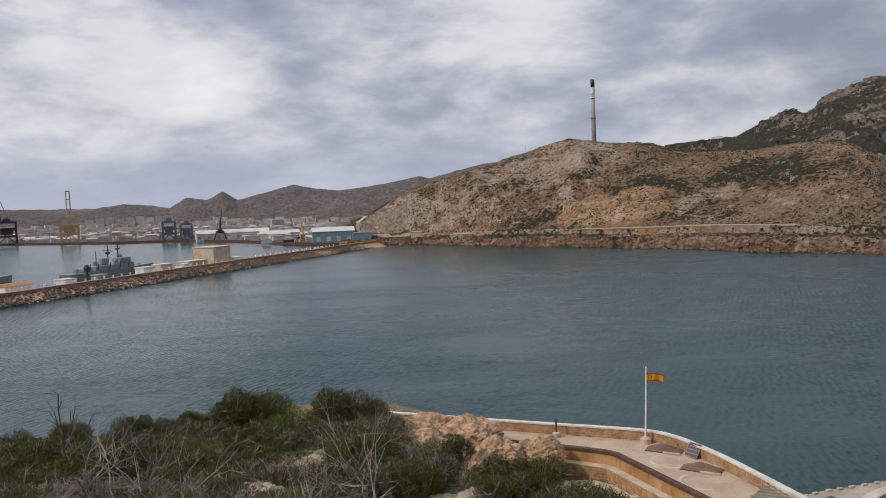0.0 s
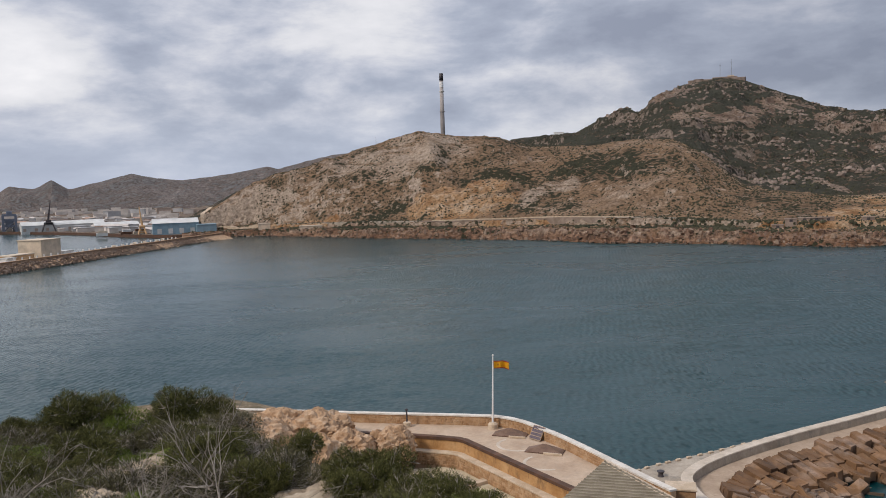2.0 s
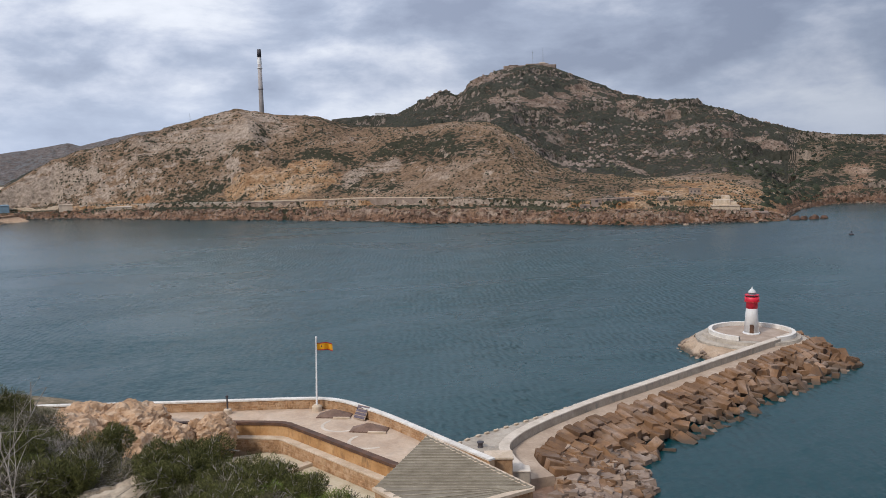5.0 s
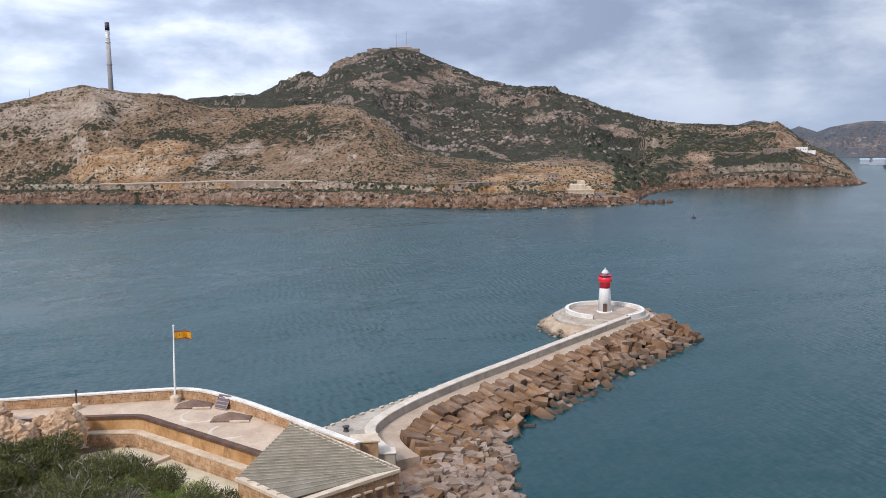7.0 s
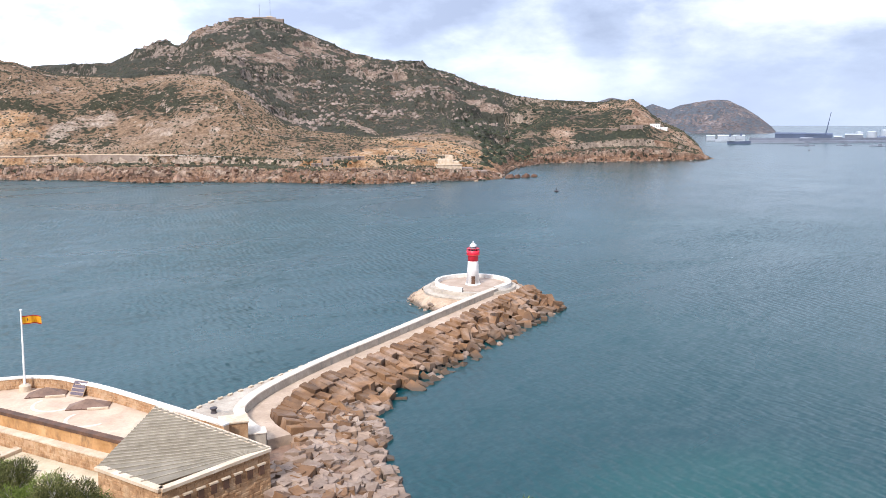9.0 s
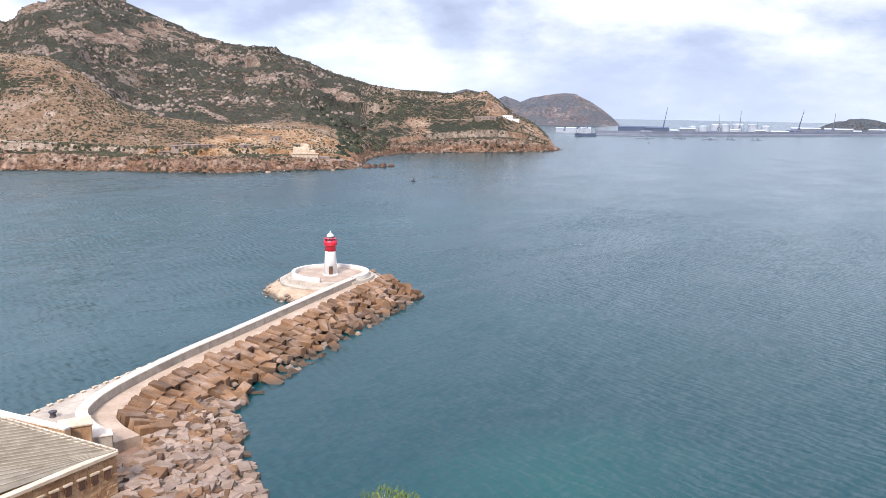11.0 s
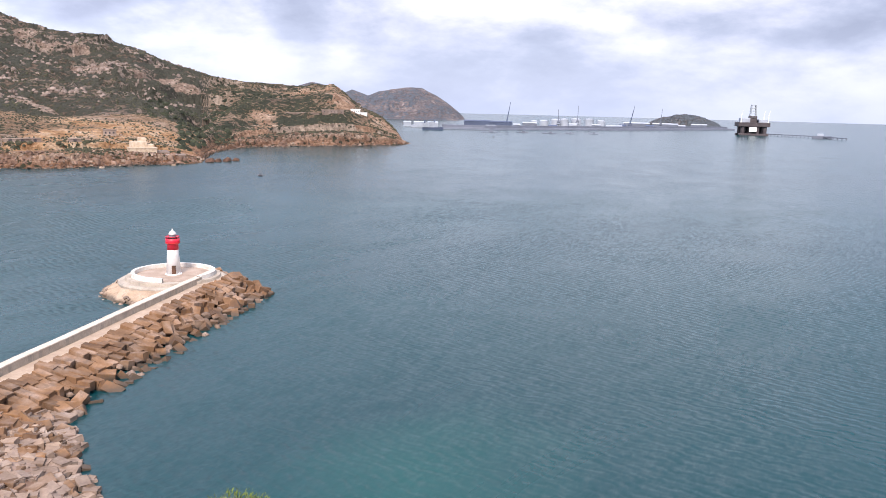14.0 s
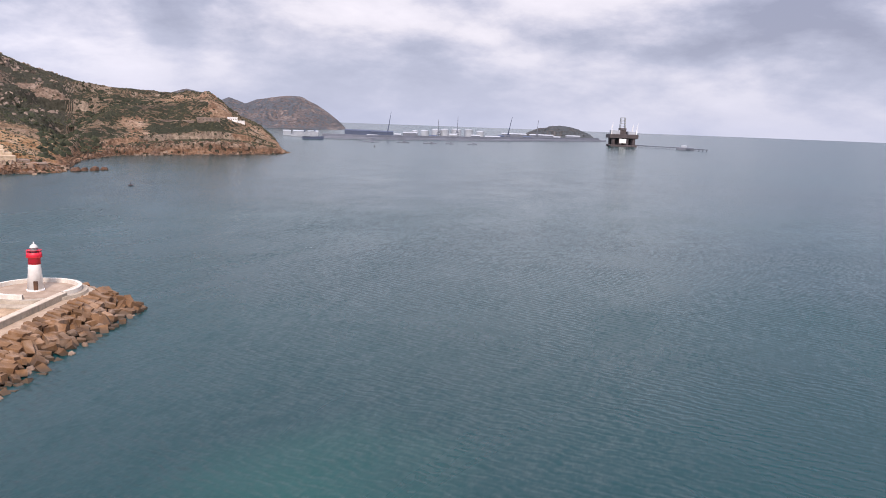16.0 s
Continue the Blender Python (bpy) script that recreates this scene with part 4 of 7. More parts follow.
def clump_field(name, mat, n, pick, height, size, label):
    """Many small uneven clumps as one object; pick() gives bearing and distance."""
    verts, faces = [], []
    for _ in range(n):
        az, r = pick()
        p = polar(az, r)
        z = height(az, r, p.x, p.y)
        if z < 4:
            continue
        s = size * float(rng.uniform(0.45, 1.5))
        k = len(verts)
        a0 = float(rng.uniform(0, 6.28))
        for i in range(5):
            a = a0 + i * 1.2566
            q = s * float(rng.uniform(0.7, 1.2))
            verts.append((p.x + q * math.cos(a), p.y + q * math.sin(a), z - 0.6))
        for i in range(4):
            a = a0 + 0.5 + i * 1.5708
            q = s * float(rng.uniform(0.5, 0.9))
            verts.append((p.x + q * math.cos(a), p.y + q * math.sin(a), z + s * float(rng.uniform(0.3, 0.65))))
        verts.append((p.x, p.y, z + s * 0.75))
        for i in range(5):
            j, u, v = (i + 1) % 5, min(i, 3), (i + 1) % 5 % 4
            faces.append((k + i, k + j, k + 5 + u))
            if u != v:
                faces.append((k + j, k + 5 + v, k + 5 + u))
                faces.append((k + 5 + u, k + 5 + v, k + 9))
    return tagged(raw_mesh(name, verts, faces, mat), label, "scrub", kind="stuff")


def pick_hill():
    while True:
        az = float(rng.uniform(-46.5, 7))
        s, road, r1, z1, r2, z2 = coast_profile(az)
        r = float(rng.uniform(s + 8, r1))
        p = polar(az, r)
        if fbm(p.x, p.y, 4.0, 60, 4) + float(rng.uniform(-0.5, 0.5)) > 0.05:
            return az, r


def pick_back():
    while True:
        az = float(rng.uniform(-46.5, -14))
        s, road, r1, z1, r2, z2 = coast_profile(az)
        r = float(rng.uniform(r1, r2))
        p = polar(az, r)
        if fbm(p.x, p.y, 6.0, 90, 4) + float(rng.uniform(-0.5, 0.5)) > -0.1:
            return az, r


def pick_cape():
    while True:
        az = float(rng.uniform(-59.8, -47))
        s, road, r1, z1, r2, z2 = coast_profile(az)
        r = float(rng.uniform(s + 10, r2))
        p = polar(az, r)
        if fbm(p.x, p.y, 7.0, 60, 4) + float(rng.uniform(-0.4, 0.4)) > 0.0:
            return az, r


clump_field("hill_scrub", M_HSCRUB, 11000, pick_hill, coast_height, 0.8, "low dark scrub dotted over the dry hill")
clump_field("mountain_scrub", M_HSCRUB, 6500, pick_back, coast_height, 1.1, "dark scrub covering the mountain")
clump_field("cape_scrub", M_HSCRUB, 3500, pick_cape, coast_height, 1.1, "dark scrub on the cape")
def pick_pines():
    az = float(rng.uniform(-53, -43))
    s, road, r1, z1, r2, z2 = coast_profile(az)
    return az, float(rng.uniform(r1 + 40, r1 + 190)) - 40 * abs(az + 48) / 5


def pick_hollow():
    az = float(rng.uniform(-48.2, -44.8))
    return az, float(table(az, COAST, 1)) + float(rng.uniform(30, 260))


clump_field("hollow_grove", M_PINE, 260, pick_hollow, coast_height, 2.4, "dark pines in the hollow between hill and cape")
clump_field("pine_grove", M_PINE, 420, pick_pines, coast_height, 2.2, "dark pines in the hollow behind the cape")
clump_field("hill_boulders", M_PINK, 3000, pick_hill, coast_height, 0.7, "pale boulders and outcrops on the dry hill")


def pick_crags():
    while True:
        az = float(rng.uniform(-46, -22))
        s, road, r1, z1, r2, z2 = coast_profile(az)
        r = float(rng.uniform(r1 + 10, r2 - 10))
        p = polar(az, r)
        if fbm(p.x, p.y, 12.0, 70, 4) + float(rng.uniform(-0.25, 0.25)) > 0.32:
            return az, r


M_CRAG = rough_mat("grey_crag", (0.24, 0.18, 0.14), (0.36, 0.28, 0.225), (0.48, 0.385, 0.32), 0.12, 0.95, 0.3, vary=0.35)
clump_field("mountain_crags", M_CRAG, 1500, pick_crags, coast_height, 2.3, "pale grey-pink crags breaking through the scrub")


def shore_field(name, n, label, small, large, mat, spread=5):
    verts, faces = [], []
    for _ in range(n):
        az = float(rng.uniform(-60.3, 7))
        s = float(table(az, COAST, 1))
        r = s + float(rng.normal(3, spread))
        p = polar(az, r)
        q = float(rng.uniform(small, large))
        z = max(coast_height(az, r, p.x, p.y), -0.4)
        k = len(verts)
        for dz in (-0.6, 0.7):
            a0 = float(rng.uniform(0, 6.28))
            for i in range(5):
                a = a0 + i * 1.2566
                verts.append((p.x + q * float(rng.uniform(0.7, 1.2)) * math.cos(a) * (1 if dz < 0 else 0.65), p.y + q * math.sin(a) * (1 if dz < 0 else 0.65), z + q * dz * float(rng.uniform(0.5, 1.1))))
        faces += [(k + i, k + (i + 1) % 5, k + 5 + (i + 1) % 5, k + 5 + i) for i in range(5)] + [tuple(k + 5 + i for i in range(5))]
    return tagged(raw_mesh(name, verts, faces, mat), label, "rocks", kind="stuff")


shore_field("shore_rocks", 1900, "rust-brown rocks along the waterline", 0.4, 1.7, M_SHORE)
shore_field("shore_ledges", 190, "broad dark rock ledges along the waterline", 1.2, 3.2, M_SHORE, 8)
shore_field("shore_slabs", 260, "pale slabs among the shore rocks", 0.8, 2.4, M_PINK, 6)


def pick_strip():
    """Places on the level strip between the coast road and the shore, in thickets."""
    while True:
        az = float(rng.uniform(-41.5, 1))
        r = float(table(az, COAST, 1)) + float(rng.uniform(16, 60))
        p = polar(az, r)
        if fbm(p.x, p.y, 15.0, 45, 3) + float(rng.uniform(-0.25, 0.25)) > 0.10 and not -18.5 < az < -11.5:
            return az, r


clump_field("strip_scrub", M_HSCRUB, 1500, pick_strip, coast_height, 1.25, "dark scrub on the strip below the coast road")

# ---- coast road with its wall ----
road_line = [polar(az, float(table(az, COAST, 1)) + 63) for az in np.arange(1, -32, -1.0)]
road_line = [Vector((p.x, p.y, coast_height(math.degrees(math.atan2(-p.x, p.y)), math.hypot(p.x, p.y), p.x, p.y))) for p in road_line]


def road_strip(o0, o1, h0, h1, first=0, last=99):
    bm = bmesh.new()
    rows = []
    for p, n in list(zip(road_line, sides(road_line)))[first:last]:
        rows.append([bm.verts.new((p.x + n.x * o, p.y + n.y * o, p.z + h)) for o, h in ((o0, h0), (o0, h1), (o1, h1), (o1, h0))])
    for a, b in zip(rows, rows[1:]):
        for k in range(4):
            bm.faces.new((a[k], b[k], b[(k + 1) % 4], a[(k + 1) % 4]))
    bmesh.ops.recalc_face_normals(bm, faces=bm.faces)
    return bm


tagged(link_mesh("road", road_strip(-4, 5, -5, 0.25), M_CONC), "grey coast road cut along the foot of the hill", "road", kind="structure")
tagged(link_mesh("road_parapet", road_strip(-6.2, -5.7, 0.6, 1.5, 11, 26), M_COPING), "pale parapet along the coast road", "wall", kind="structure")
tagged(link_mesh("road_wall", road_strip(-6.0, -4.2, -7, 0.5, 10, 24), M_CRAG), "pale retaining wall below the coast road", "wall", kind="structure")

# ---- power-station chimney behind the hill ----
cp = polar(-10.75, 1050)
chimney = thing("chimney", Matrix.Translation((cp.x, cp.y, 60)), "tall slender concrete chimney with a dark top", "chimney")
zt = 42 + 1050 * math.tan(radians(8.0)) - 60
part("shaft", lathe([(3.3, 0), (2.9, zt * 0.45), (2.3, zt - 9)], 24), M_CHIM, chimney, "", True)
part("dark_top", lathe([(2.6, zt - 9), (2.5, zt), (1.8, zt), (1.8, zt - 3), (0, zt - 3)], 24), M_DARK, chimney, "soot-black top", True)
for k in range(2):
    z = zt * (0.62 + 0.2 * k)
    part("platform", lathe([(2.3, z), (3.3, z), (3.3, z + 1.0), (2.3, z + 1.0)], 24), M_LWHITE if k else M_CHIM, chimney)
part("band", lathe([(2.3, zt - 18), (2.62, zt - 17.9), (2.5, zt - 11), (2.2, zt - 10.9)], 24), M_LWHITE, chimney, "white warning band")

# ---- summit fort and masts ----
sp = polar(-29.9, 1468)
sz = 42 + 1468 * math.tan(radians(6.62))
fort = thing("summit_fort", Matrix.Translation((sp.x, sp.y, sz - 1.8)) @ Matrix.Rotation(radians(-30), 4, "Z") @ Matrix.Diagonal((1.35, 1, 1, 1)), "ruined pale stone fort on the mountain top", "fort")
part("wall", box(-42, 26, -8, 8, -9, 2.2, 0.6), M_CRAG, fort)
part("parapet_stub", box(-36, -24, -8.5, -6.5, 2.0, 3.4, 0.4), M_CRAG, fort)
for x in (-40, -31, -22, 22):
    part("buttress", box(x - 3, x + 3, -9.5, -7, -9, 1.6, 0.4), M_CRAG, fort)
part("keep", box(-14, 16, -7, 7, 1.5, 4.6, 0.5), M_CRAG, fort)
part("tower", box(4, 12, -5, 5, 4, 6.4, 0.4), M_COPING, fort)
for x, h in ((2, 22), (20, 27)):
    mast = thing("radio_mast", Matrix.Translation(polar(-29.9 - (x - 8) * 0.039, 1466, sz + 5)), "thin grey radio mast on the summit", "mast", "summit masts")
    part("pole", bar((0, 0, -4), (0, 0, h), 0.42, 0.2, 6), M_GREY, mast)
    part("antenna", bar((-1.2, 0, h * 0.8), (1.2, 0, h * 0.8), 0.25, seg=6), M_GREY, mast)
mp = polar(-6.0, 962)
mast = thing("radio_mast", Matrix.Translation((mp.x, mp.y, 42 + 962 * math.tan(radians(3.0)))), "thin lattice mast on the hill crest", "mast")
part("pole", bar((0, 0, -3), (0, 0, 13), 0.3, 0.15, 6), M_GREY, mast)


def block_house(name, m, w, d, h, mat, label, category, roof_mat=None, group="", pitch=0.0):
    """A plain far building: walls, a roof slab or gable, a row of openings."""
    ob = thing(name, m, label, category, group)
    part("wall", box(-w / 2, w / 2, -d / 2, d / 2, -3, h), mat, ob)
    if pitch:
        bm = bmesh.new()
        e = 0.5
        vs = [bm.verts.new(v) for v in ((-w / 2 - e, -d / 2 - e, h), (w / 2 + e, -d / 2 - e, h), (w / 2 + e, d / 2 + e, h), (-w / 2 - e, d / 2 + e, h), (-w / 2 - e, 0, h + pitch), (w / 2 + e, 0, h + pitch))]
        for f in ((0, 1, 5, 4), (2, 3, 4, 5), (0, 4, 3), (1, 2, 5), (3, 2, 1, 0)):
            bm.faces.new([vs[i] for i in f])
        part("roof", bm, roof_mat or mat, ob)
    else:
        part("roof", box(-w / 2 - 0.4, w / 2 + 0.4, -d / 2 - 0.4, d / 2 + 0.4, h, h + 0.6), roof_mat or mat, ob)
    return ob


def openings(ob, w, y, z, n, size, mat=None):
    for i in range(n):
        x = -w / 2 + w * (i + 0.5) / n
        part("window", box(x - size / 2, x + size / 2, y - 0.15, y + 0.15, z, z + size * 1.2), mat or M_DARK, ob)


def at(az, r, z=0.0, turn=0.0):
    return Matrix.Translation(polar(az, r, z)) @ Matrix.Rotation(radians(az + turn), 4, "Z")


def on_coast(az, r, turn=0.0, lift=0.0):
    p = polar(az, r)
    return at(az, r, coast_height(az, r, p.x, p.y) + lift, turn)


# ---- the shore battery, ruins and sheds on the channel shore ----
b1 = block_house("shore_fort", at(-42.55, 572, 3.5, 10), 17, 10, 6.0, M_COPING, "pale ruined stone fort stepped up the slope at the water's edge", "fort")
openings(b1, 13, -5.0, 2.6, 4, 1.0)
part("upper_block", box(-7, 3, -2, 6, 6.4, 10.2, 0.2), M_COPING, b1)
part("turret", box(3, 7.4, -1, 4, 6.4, 8.6, 0.2), M_COPING, b1)
part("rear_tower", box(-1, 4, 6, 11, 3, 12.6, 0.2), M_COPING, b1)
part("ramp_wall", box(-20, -8.4, -4, -2.6, -3, 3.4, 0.2), M_CRAG, b1)
part("ruined_wing", box(8.7, 17, -3, 4, -3, 4.2, 0.3), M_CRAG, b1)
block_house("shore_battery", at(-44.3, 570, 0, 6), 18, 10, 5.0, M_CRAG, "brown stone battery on the point", "fort")
for k, az in enumerate((-33.2, -34.0, -34.8, -35.5, -36.2, -38.5)):
    c = block_house("casemate", on_coast(az, 588 + k * 2, 4), 7, 5, 2.0, M_CRAG, "small roofless casemate, a dark panel for its shaded opening", "ruin", group="casemates along the shore")
    # the opening's shade is a solid dark panel on the wall
    openings(c, 5, -2.5, 0.3, 1, 2.0)
w1 = block_house("shore_house", on_coast(-40.6, 640), 9, 6, 3.5, M_CRAG, "small pale house above the shore fort", "house")
openings(w1, 8, -3, 1.2, 3, 1.1)
w2 = block_house("gatehouse", at(2.0, 852, 4, 0), 12, 8, 7, M_BEIGE, "small stone house at the root of the breakwater", "house")
w3 = block_house("gatehouse", at(-1.2, 800, 4, 0), 22, 10, 5, M_BEIGE, "low stone building at the root of the breakwater", "house")
openings(w3, 18, -5, 0.5, 2, 2.4)
h1 = block_house("cape_house", on_coast(-56.75, 942, 8, -1.0), 11, 6, 3.6, M_LWHITE, "white house on the end of the cape", "house")
openings(h1, 10, -3.0, 1.2, 4, 0.9)
h2 = block_house("cape_house", on_coast(-57.35, 946, 8, -1.0), 7, 5, 3.2, M_LWHITE, "small white house on the end of the cape", "house")
h3 = block_house("cape_battery", on_coast(-55.2, 915, 4, -1.0), 24, 5, 3.4, M_CRAG, "long pale battery wall on the cape", "fort")
openings(h3, 22, -2.5, 1.0, 6, 0.9)
h4 = block_house("cape_wall", on_coast(-52.8, 910, 2, -1.0), 46, 2, 1.8, M_CRAG, "long pale retaining wall on the cape", "wall")
block_house("hill_station", at(-18.9, 1780, 42 + 1780 * math.tan(radians(3.50)), 0), 22, 10, 3.5, M_LWHITE, "white station building on a distant hilltop", "building")
ridge_az = [float(a) for a in np.arange(-15.5, -22.3, -0.1)]
land("back_hill", M_MOUNT, ridge_az, lambda az: [float(r) for r in np.linspace(1450, 1900, 20)],
     lambda az, r, x, y: 42 + 1760 * math.tan(radians(3.45)) - 0.030 * abs(az + 18.7) ** 2 * 150 * 0.12 - abs(r - 1760) * 0.25 + 2 * fbm(x, y, 1, 40), "dark hill behind the saddle", "hill")
cape_rocks = [(-46.9, 576, 4.0, 2.6), (-47.4, 580, 3.0, 2.2), (-48.0, 584, 3.5, 2.6), (-48.6, 590, 2.8, 2.0)]
for az, r, q, hgt in cape_rocks:
    bm = bmesh.new()
    bmesh.ops.create_icosphere(bm, subdivisions=2, radius=1.0)
    for v in bm.verts:
        v.co *= 1 + 0.35 * noise.noise(v.co * 1.7 + Vector((az, r, 0)))
        v.co = Vector((v.co.x * q, v.co.y * q * 0.7, v.co.z * hgt))
    ob = link_mesh("sea_rock", bm, M_RUST)
    ob.matrix_basis = Matrix.Translation(polar(az, r, 0.2))
    tagged(ob, "dark wet rock awash off the point", "rock", "rocks off the point")

for az, r in ((-50.2, 470), (-66.5, 1150)):
    buoy = thing("buoy", Matrix.Translation(polar(az, r, 0)), "small dark channel buoy afloat", "buoy", "channel buoys")
    part("float", lathe([(0.0, -0.6), (1.3, -0.4), (1.3, 0.5), (0.5, 0.9), (0.0, 0.9)], 16), M_DARK, buoy)
    part("staff", bar((0, 0, 0.8), (0, 0, 1.7), 0.2, 0.12, 6), M_DARK, buoy)
    part("top_mark", lathe([(0.4, 1.6), (0.4, 2.0), (0.0, 2.1)], 10), M_DARK, buoy)

# ---- the long breakwater and the harbour behind it ----
dam_dir = Vector((154, 440)).normalized()
dam_a = Vector((-214, 375)) - dam_dir * 130
dam_path = [dam_a + dam_dir * s for s in np.linspace(0, 600, 61)]
dam_path = [p + Vector((2.0 * fbm(p.x, p.y, 1, 30, 3), 0)) for p in dam_path[:-8]] + [dam_path[-8] + Vector((10 * k, 22 * k)) * 0.55 for k in range(1, 5)]
M_BREAST = rough_mat("brown_masonry", (0.20, 0.125, 0.075), (0.31, 0.205, 0.135), (0.42, 0.30, 0.21), 0.3, 0.9, 0.03)
dam = thing("breakwater", Matrix(), "long stone breakwater with a brown breast wall and a quay", "breakwater", kind="structure")
part("rubble_slope", sweep(dam_path, [(-4.5, -4), (-2.5, 0), (8.5, 4.0), (9, -4)]), M_ROCK, dam)
part("breast_wall", sweep(dam_path, [(8.5, -2), (8.6, 5.4), (10.6, 5.4), (10.8, -2)]), M_BREAST, dam, "brown masonry breast wall")
part("wall_top", sweep(dam_path, [(8.4, 5.4), (8.4, 5.7), (10.8, 5.7), (10.8, 5.4)]), M_MORTAR, dam)
part("quay_deck", sweep(dam_path, [(10.7, -4), (10.7, 2.6), (34, 2.6), (34, -4)]), M_CONC, dam)
dam_n = Vector((-dam_dir.y, dam_dir.x))


def on_dam(s, o, z=2.6, turn=0.0):
    p = dam_a + dam_dir * s + dam_n * o
    return Matrix.Translation((p.x, p.y, z)) @ Matrix.Rotation(math.atan2(dam_dir.y, dam_dir.x) + radians(turn), 4, "Z")


verts, faces = [], []
for _ in range(3600):   # rubble along the water
    s, o = float(rng.uniform(60, 560)), float(rng.uniform(-4.0, 8.2))
    p = dam_a + dam_dir * s + dam_n * o
    q, z, k = float(rng.uniform(0.5, 1.3)), 0.36 * max(o + 2.5, 0), len(verts)
    for dz, f in ((-0.4, 1.0), (0.75, 0.6)):
        a0 = float(rng.uniform(0, 6.28))
        for i in range(4):
            a = a0 + i * 1.5708
            verts.append((p.x + q * f * math.cos(a), p.y + q * f * math.sin(a), z + q * dz * float(rng.uniform(0.6, 1.1))))
    faces += [(k + i, k + (i + 1) % 4, k + 4 + (i + 1) % 4, k + 4 + i) for i in range(4)] + [(k + 4, k + 5, k + 6, k + 7)]
M_RUBBLE = rough_mat("pale_rubble", (0.26, 0.17, 0.115), (0.42, 0.30, 0.215), (0.58, 0.46, 0.36), 0.2, 0.92, 0.05, vary=0.4, wet=True)
rub = raw_mesh("rubble", verts, faces, M_RUBBLE)
rub.parent = dam
tagged(rub, "brown rubble stones along the breakwater", kind="stuff")

posts = []
for i in range(60):
    m = on_dam(80 + i * 7.2, 12.2)
    if not posts:
        post = thing("quay_post", m, "short white post along the breakwater quay", "post", "white quay posts")
        part("shaft", box(-0.35, 0.35, -0.35, 0.35, 0, 4.0, 0.08), M_LWHITE, post)
        part("cap", box(-0.5, 0.5, -0.5, 0.5, 4.0, 4.3, 0.08), M_LWHITE, post)
        posts.append(post)
    else:
        posts.append(copy_thing(posts[0], m))

big = block_house("quay_building", on_dam(343, 28), 21, 17, 13, M_BEIGE, "windowless square beige building on the breakwater", "building")
for k, (s, o, w, d, hh, mm, rf) in enumerate([(166, 26, 17, 9, 4.6, M_LWHITE, M_OCHRE), (200, 24, 9, 7, 4, M_LWHITE, M_PALE), (263, 22, 10, 7, 5, M_LWHITE, M_PALE), (280, 22, 12, 7, 5.5, M_BEIGE, M_PALE),
                                              (300, 20, 8, 6, 4, M_LWHITE, M_PALE), (314, 24, 22, 9, 5, M_CRANEY, M_BEIGE), (365, 24, 10, 6, 3.5, M_LWHITE, M_PALE), (232, 30, 8, 5, 3.4, M_GREY, M_GREY)]):
    q = block_house("quay_shed", on_dam(s, o), w, d, hh, mm, "low shed on the breakwater quay", "shed", rf, "quay sheds", 1.5 if rf is M_OCHRE else 0)
    openings(q, w, -d / 2, 0.8, 3, 1.0)
light = thing("quay_light", on_dam(212, 20), "dark harbour light on a thick post", "beacon")
part("post", bar((0, 0, 0), (0, 0, 8), 0.8, 0.6, 10), M_DARK, light)
part("lantern", lathe([(1.6, 7.5), (1.8, 9.5), (1.2, 11), (0, 11.4)], 12), M_DARK, light)
for s in (238, 246, 358, 372, 388):
    van = thing("parked_van", on_dam(s, 16), "small white van parked on the breakwater quay", "van", "vans on the quay")
    part("body", box(-2.2, 2.2, -0.9, 0.9, 0.4, 2.1, 0.2), M_LWHITE if s != 358 else M_DARK, van)
    for x in (-1.4, 1.4):
        for y in (-0.9, 0.9):
            part("wheel", bar((x, y - 0.1, 0.35), (x, y + 0.1, 0.35), 0.36, seg=10), M_DARK, van)


def hull(length, beam, depth, flare=0.25):
    """A ship's hull, bow to +x, keel at z = -1.5."""
    bm = bmesh.new()
    rows = []
    for i in range(17):
        u = i / 16
        x = (u - 0.5) * length
        w = beam / 2 * min(1.0, (1 - u) * 3.2) ** 0.6 * (0.86 + 0.14 * min(1, u * 5))
        top = depth * (1 + flare * max(0, u - 0.5) * 2)
        rows.append([bm.verts.new(v) for v in ((x, -w, top), (x * 0.97, -w * 0.8, -1.5), (x * 0.97, w * 0.8, -1.5), (x, w, top))])
    for a, b in zip(rows, rows[1:]):
        for k in range(4):
            bm.faces.new((a[k], b[k], b[(k + 1) % 4], a[(k + 1) % 4]))
    bm.faces.new(rows[0][::-1])
    bmesh.ops.remove_doubles(bm, verts=bm.verts, dist=0.02)
    bmesh.ops.recalc_face_normals(bm, faces=bm.faces)
    return bm


